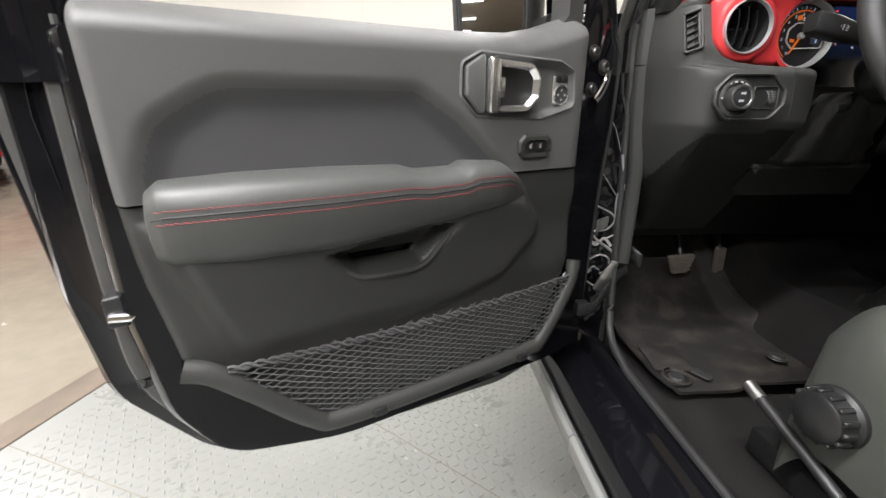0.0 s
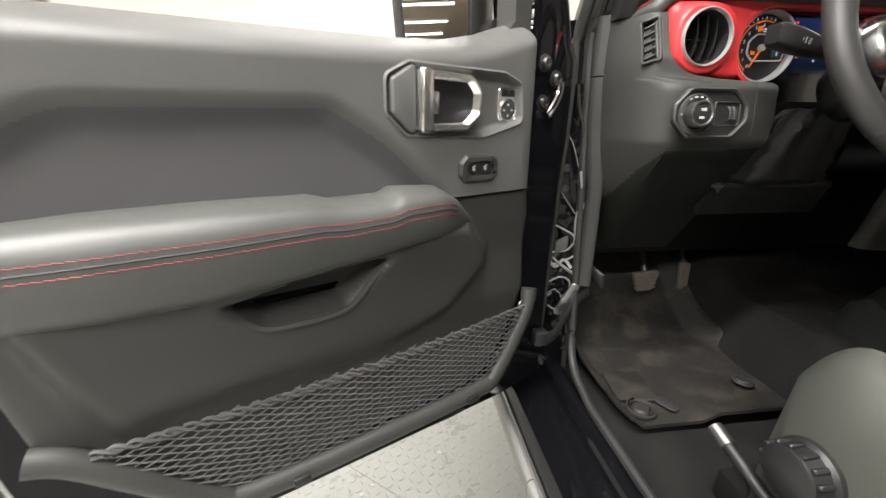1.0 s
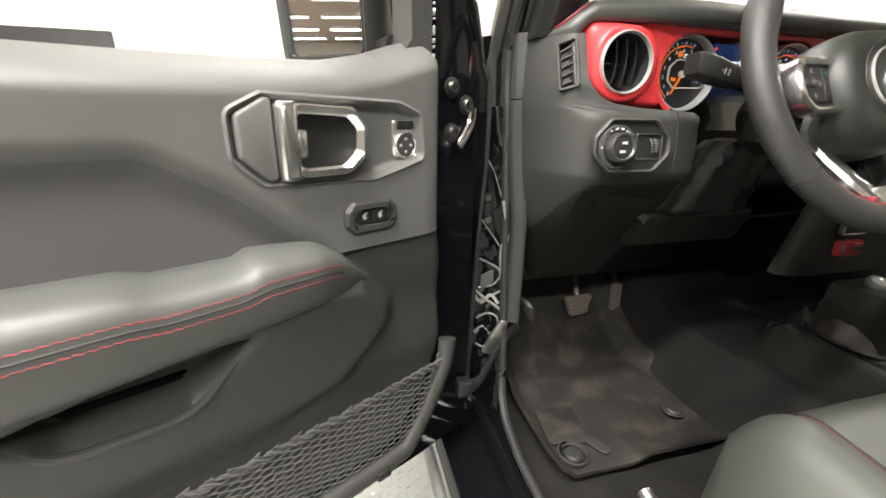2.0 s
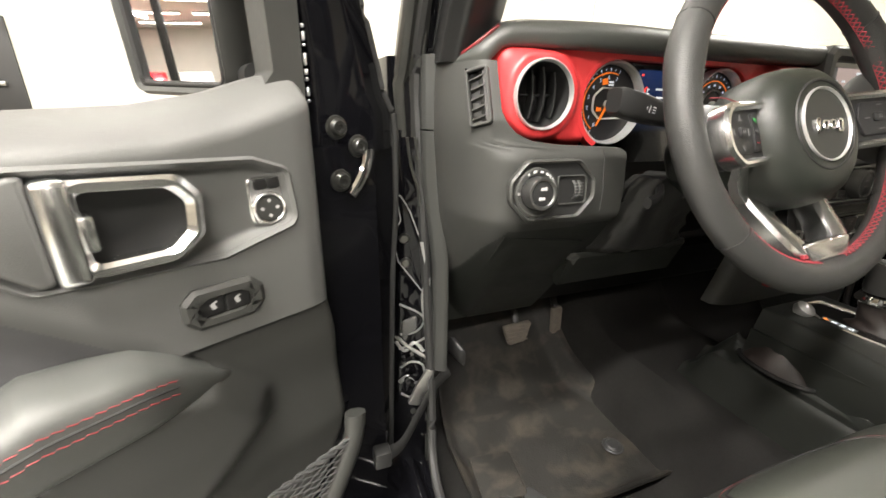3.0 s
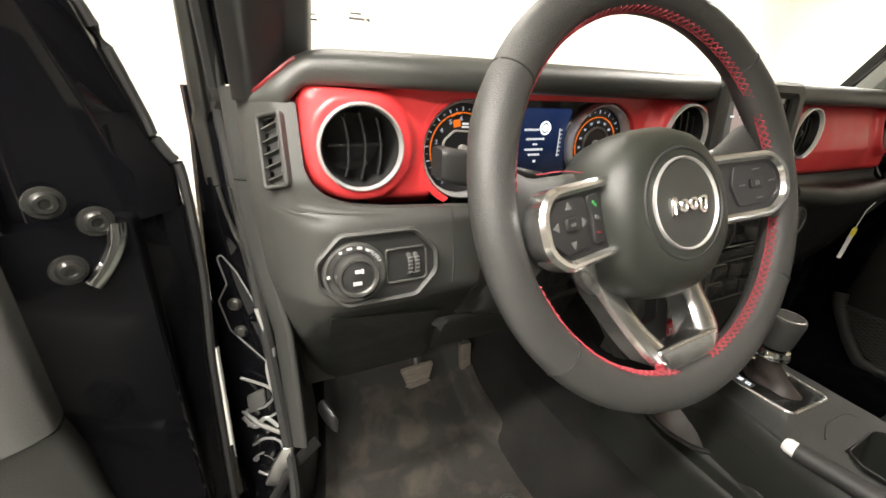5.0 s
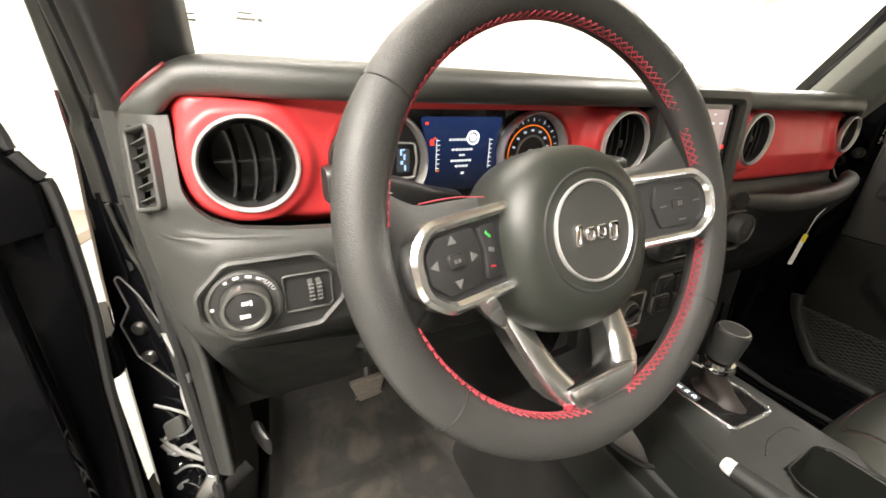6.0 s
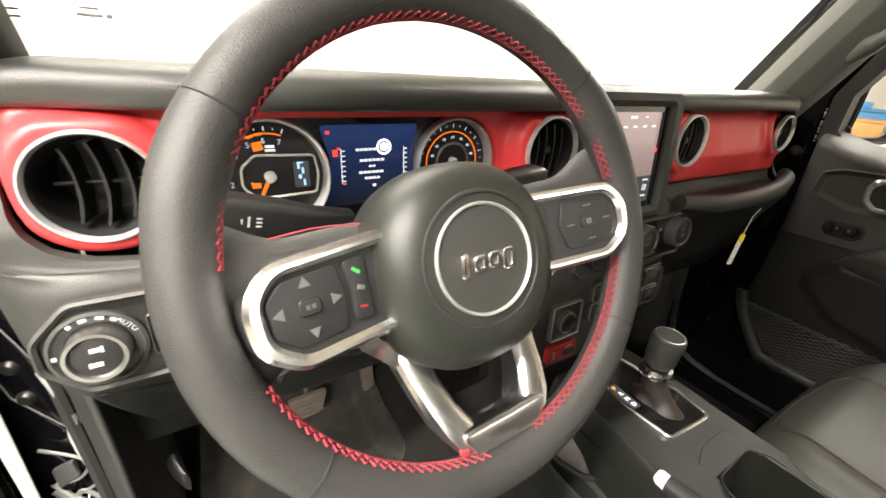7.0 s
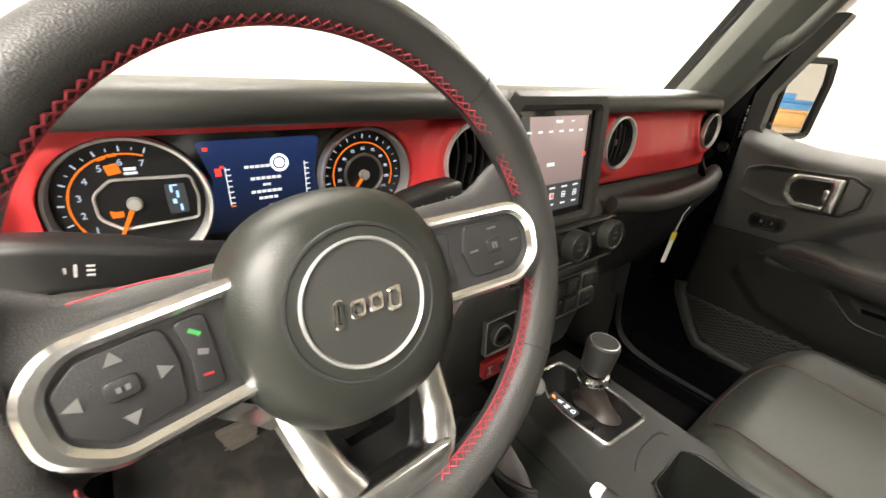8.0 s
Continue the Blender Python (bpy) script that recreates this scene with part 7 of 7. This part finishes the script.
# gear selector plate
PLATE_SHAPE = rounded([(-0.052, -0.075), (0.050, -0.080), (0.056, -0.02), (0.040, 0.085), (-0.020, 0.090), (-0.052, 0.035), (-0.058, 0.0)], [0.014, 0.014, 0.02, 0.014, 0.014, 0.012, 0.01], 5)
PM = pose(1.208, 0.598, 0.8305, 1.0, 0, 0)
pl = part("shift_plate", frame_ring(PLATE_SHAPE, inset(PLATE_SHAPE, 0.006), -0.006, 0.005, 0.002), CHROME, console, "satin chrome gear selector surround", PM)
part("plate_floor", slab(inset(PLATE_SHAPE, 0.004), -0.008, 0.0015), PIANO, pl, "", PM)
part("gear_display", slab(rounded([(-0.050, -0.012), (-0.032, -0.012), (-0.030, 0.040), (-0.046, 0.040)], 0.003, 3), 0.0016, 0.003), SCREEN_DIM, pl, "lit gear display", PM)
for k, (t, mt) in enumerate((("P", HOT_ORANGE), ("R", HOT_WHITE), ("N", HOT_WHITE), ("D", HOT_WHITE))):
    words(t, 0.011, mt, pl, PM @ pose(-0.040, 0.032 - 0.0125 * k, 0.0032))
sh = thing("gear_lever", "black gear lever with a chrome collar", "gear lever")
gx, gy = 1.204, 0.594
part("boot", loft([[(gx + dx + w * math.cos(a) * (1 + 0.13 * math.sin(5 * a + z * 160)), gy + dy + h * math.sin(a), z) for a in (2 * math.pi * i / 28 for i in range(28))] for w, h, z, dx, dy in ((0.023, 0.044, 0.832, 0.004, -0.014), (0.0175, 0.034, 0.838, 0.005, -0.016), (0.0165, 0.026, 0.848, 0.003, -0.012), (0.018, 0.022, 0.858, 0.002, -0.006), (0.015, 0.018, 0.868, 0, -0.002), (0.017, 0.019, 0.876, 0, 0), (0.0155, 0.017, 0.882, 0, 0))]), BOOT, sh, "black leather gear boot", None, 70)
part("collar", lathe([(0.017, 0.0), (0.0255, 0.002), (0.0265, 0.006), (0.0235, 0.013), (0.0225, 0.016), (0.018, 0.017)], 32), BRIGHT, sh, "bright chrome collar", pose(gx, gy, 0.881, 4, 0, 0))
part("knob", lathe([(0.019, 0.0), (0.0225, 0.008), (0.0240, 0.03), (0.0250, 0.046), (0.0240, 0.053), (0.0205, 0.056), (0.0, 0.0555)], 32), RIM, sh, "black leather gear knob", pose(gx, gy, 0.900, 4, 2, 0))
part("knob_ring", lathe([(0.0215, 0.0), (0.0218, 0.0012), (0.0205, 0.0016), (0.0195, 0.0006)], 32), STEEL, sh, "", pose(gx, gy, 0.900, 4, 2, 0) @ Matrix.Translation((0, 0, 0.055)))
# lower tier of the console, on the driver's side, with a rounded rib
def tier(a, b):
    x = 0.985 + 0.115 * a
    y = 0.78 - 0.70 * b
    front = smooth01((0.775 - y) / 0.05)
    z = 0.60 + 0.125 * smooth01((x - 0.992) / 0.05) * (0.55 + 0.45 * front) + 0.03 * smooth01((x - 1.07) / 0.03)
    rib = abs(x - lerp_table(y, [(0.08, 1.030), (0.50, 1.036), (0.62, 1.036), (0.68, 1.052), (0.72, 1.085), (0.735, 1.12)]))
    z += 0.010 * smooth01((0.011 - rib) / 0.008)
    rib = abs(x - lerp_table(y, [(0.08, 1.045), (0.46, 1.060), (0.52, 1.085), (0.58, 1.112), (0.78, 1.12)]))
    z += 0.012 * smooth01((0.010 - rib) / 0.008)
    return (x, y, z)


part("console_tier", sheet(tier, steps(0, 1, 46), steps(0, 1, 90), (0, 0, -0.03)), CONSOLE, console, "black lower console moulding with raised ribs", None, 60)
# transfer lever in its own gaiter, beside the selector
tl = thing("transfer_lever", "black transfer case lever in a wrinkled gaiter", "lever")
part("gaiter", loft([[(1.092 + dx + w * math.cos(a) * (1 + 0.12 * math.sin(6 * a + z * 120)), 0.640 + dy + h * math.sin(a), z) for a in (2 * math.pi * i / 28 for i in range(28))] for w, h, z, dx, dy in ((0.034, 0.062, 0.735, 0, 0), (0.028, 0.050, 0.752, 0.004, 0.004), (0.022, 0.034, 0.768, 0.012, 0.010), (0.020, 0.026, 0.785, 0.022, 0.014), (0.014, 0.017, 0.812, 0.040, 0.020))]), BOOT, tl, "wrinkled brown-black leather gaiter", None, 70)
part("lever_rod", tube([(1.130, 0.660, 0.80), (1.153, 0.664, 0.838)], 0.008, 10), BLACK, tl)
part("lever_cap", lathe([(0, 0.010), (0.010, 0.009), (0.016, 0.004), (0.017, -0.006), (0.012, -0.014), (0, -0.016)], 28), SILVER, tl, "bright round lever cap", pose(1.155, 0.660, 0.842, 30, 0, 0))
part("gaiter_frame", tube([(1.092 + 0.038 * math.cos(a), 0.640 + 0.068 * math.sin(a), 0.737) for a in (2 * math.pi * i / 40 for i in range(40))], 0.004, 8, closed=True), BLACK, tl)
# parking brake
hb = thing("parking_brake", "parking brake lever with a pale button", "parking brake")
part("grip", tube(smooth_path([(1.086, 0.485, 0.832), (1.090, 0.40, 0.836), (1.094, 0.28, 0.832)], 5), 0.013, 12), RUBBER, hb, "brown-black leather grip")
part("button", lathe([(0, 0.016), (0.008, 0.015), (0.0105, 0.011), (0.011, 0.0)], 20), PAPER, hb, "pale brake button", Matrix.Translation((1.086, 0.485, 0.832)) @ pose(0, 0, 0, -90, 0, 0))
# cup holder well and trim line
cw = CUP
part("cup_holder", slab(inset(cw, 0.008), 0.7115, 0.716), RUBBER, console, "black rubber mat in the cup holder well")
part("cup_rim", tube([(x, y, 0.8245) for x, y in cw], 0.0014, 6, closed=True), CONSOLE, console)
part("trim_line", tube(smooth_path([(1.162, 0.483, 0.8236), (1.20, 0.497, 0.8240), (1.25, 0.497, 0.8240), (1.262, 0.485, 0.8236)], 5), 0.0012, 6), BLACK, console)
part("yellow_label", slab(rounded(rect(0.03, 0.02), 0.002, 2), 0, 0.001), YELLOW, console, "yellow paper label", pose(1.205, 0.40, 0.7165, 0, 0, 20))

# grab handles on the passenger's windscreen pillar
gh = thing("grab_handle", "dark grey grab handle on the windscreen pillar", "grab handle")
a0, a1 = Vector((mirrored(0.512), 0.655, 1.385)), Vector((mirrored(0.512), 0.525, 1.590))
out = Vector((-0.030, -0.022, 0.0))
part("bar", tube(smooth_path([tuple(a0), tuple(a0 + out + (a1 - a0) * 0.08), tuple(a0 + out * 1.05 + (a1 - a0) * 0.5), tuple(a1 + out - (a1 - a0) * 0.08), tuple(a1)], 8), 0.0125, 12), LIT_PILLAR, gh, "soft grey handle bar")
for p, q in ((a0, a1), (a1, a0)):
    e = p + (p - q) * 0.10 + Vector((0.004, 0.004, 0))
    part("mount", tube([tuple(e), tuple(p + out * 0.25), tuple(p + out * 0.8 + (q - p) * 0.06)], [0.010, 0.017, 0.0135], 12), LIT_PILLAR, gh, "soft grey handle foot")
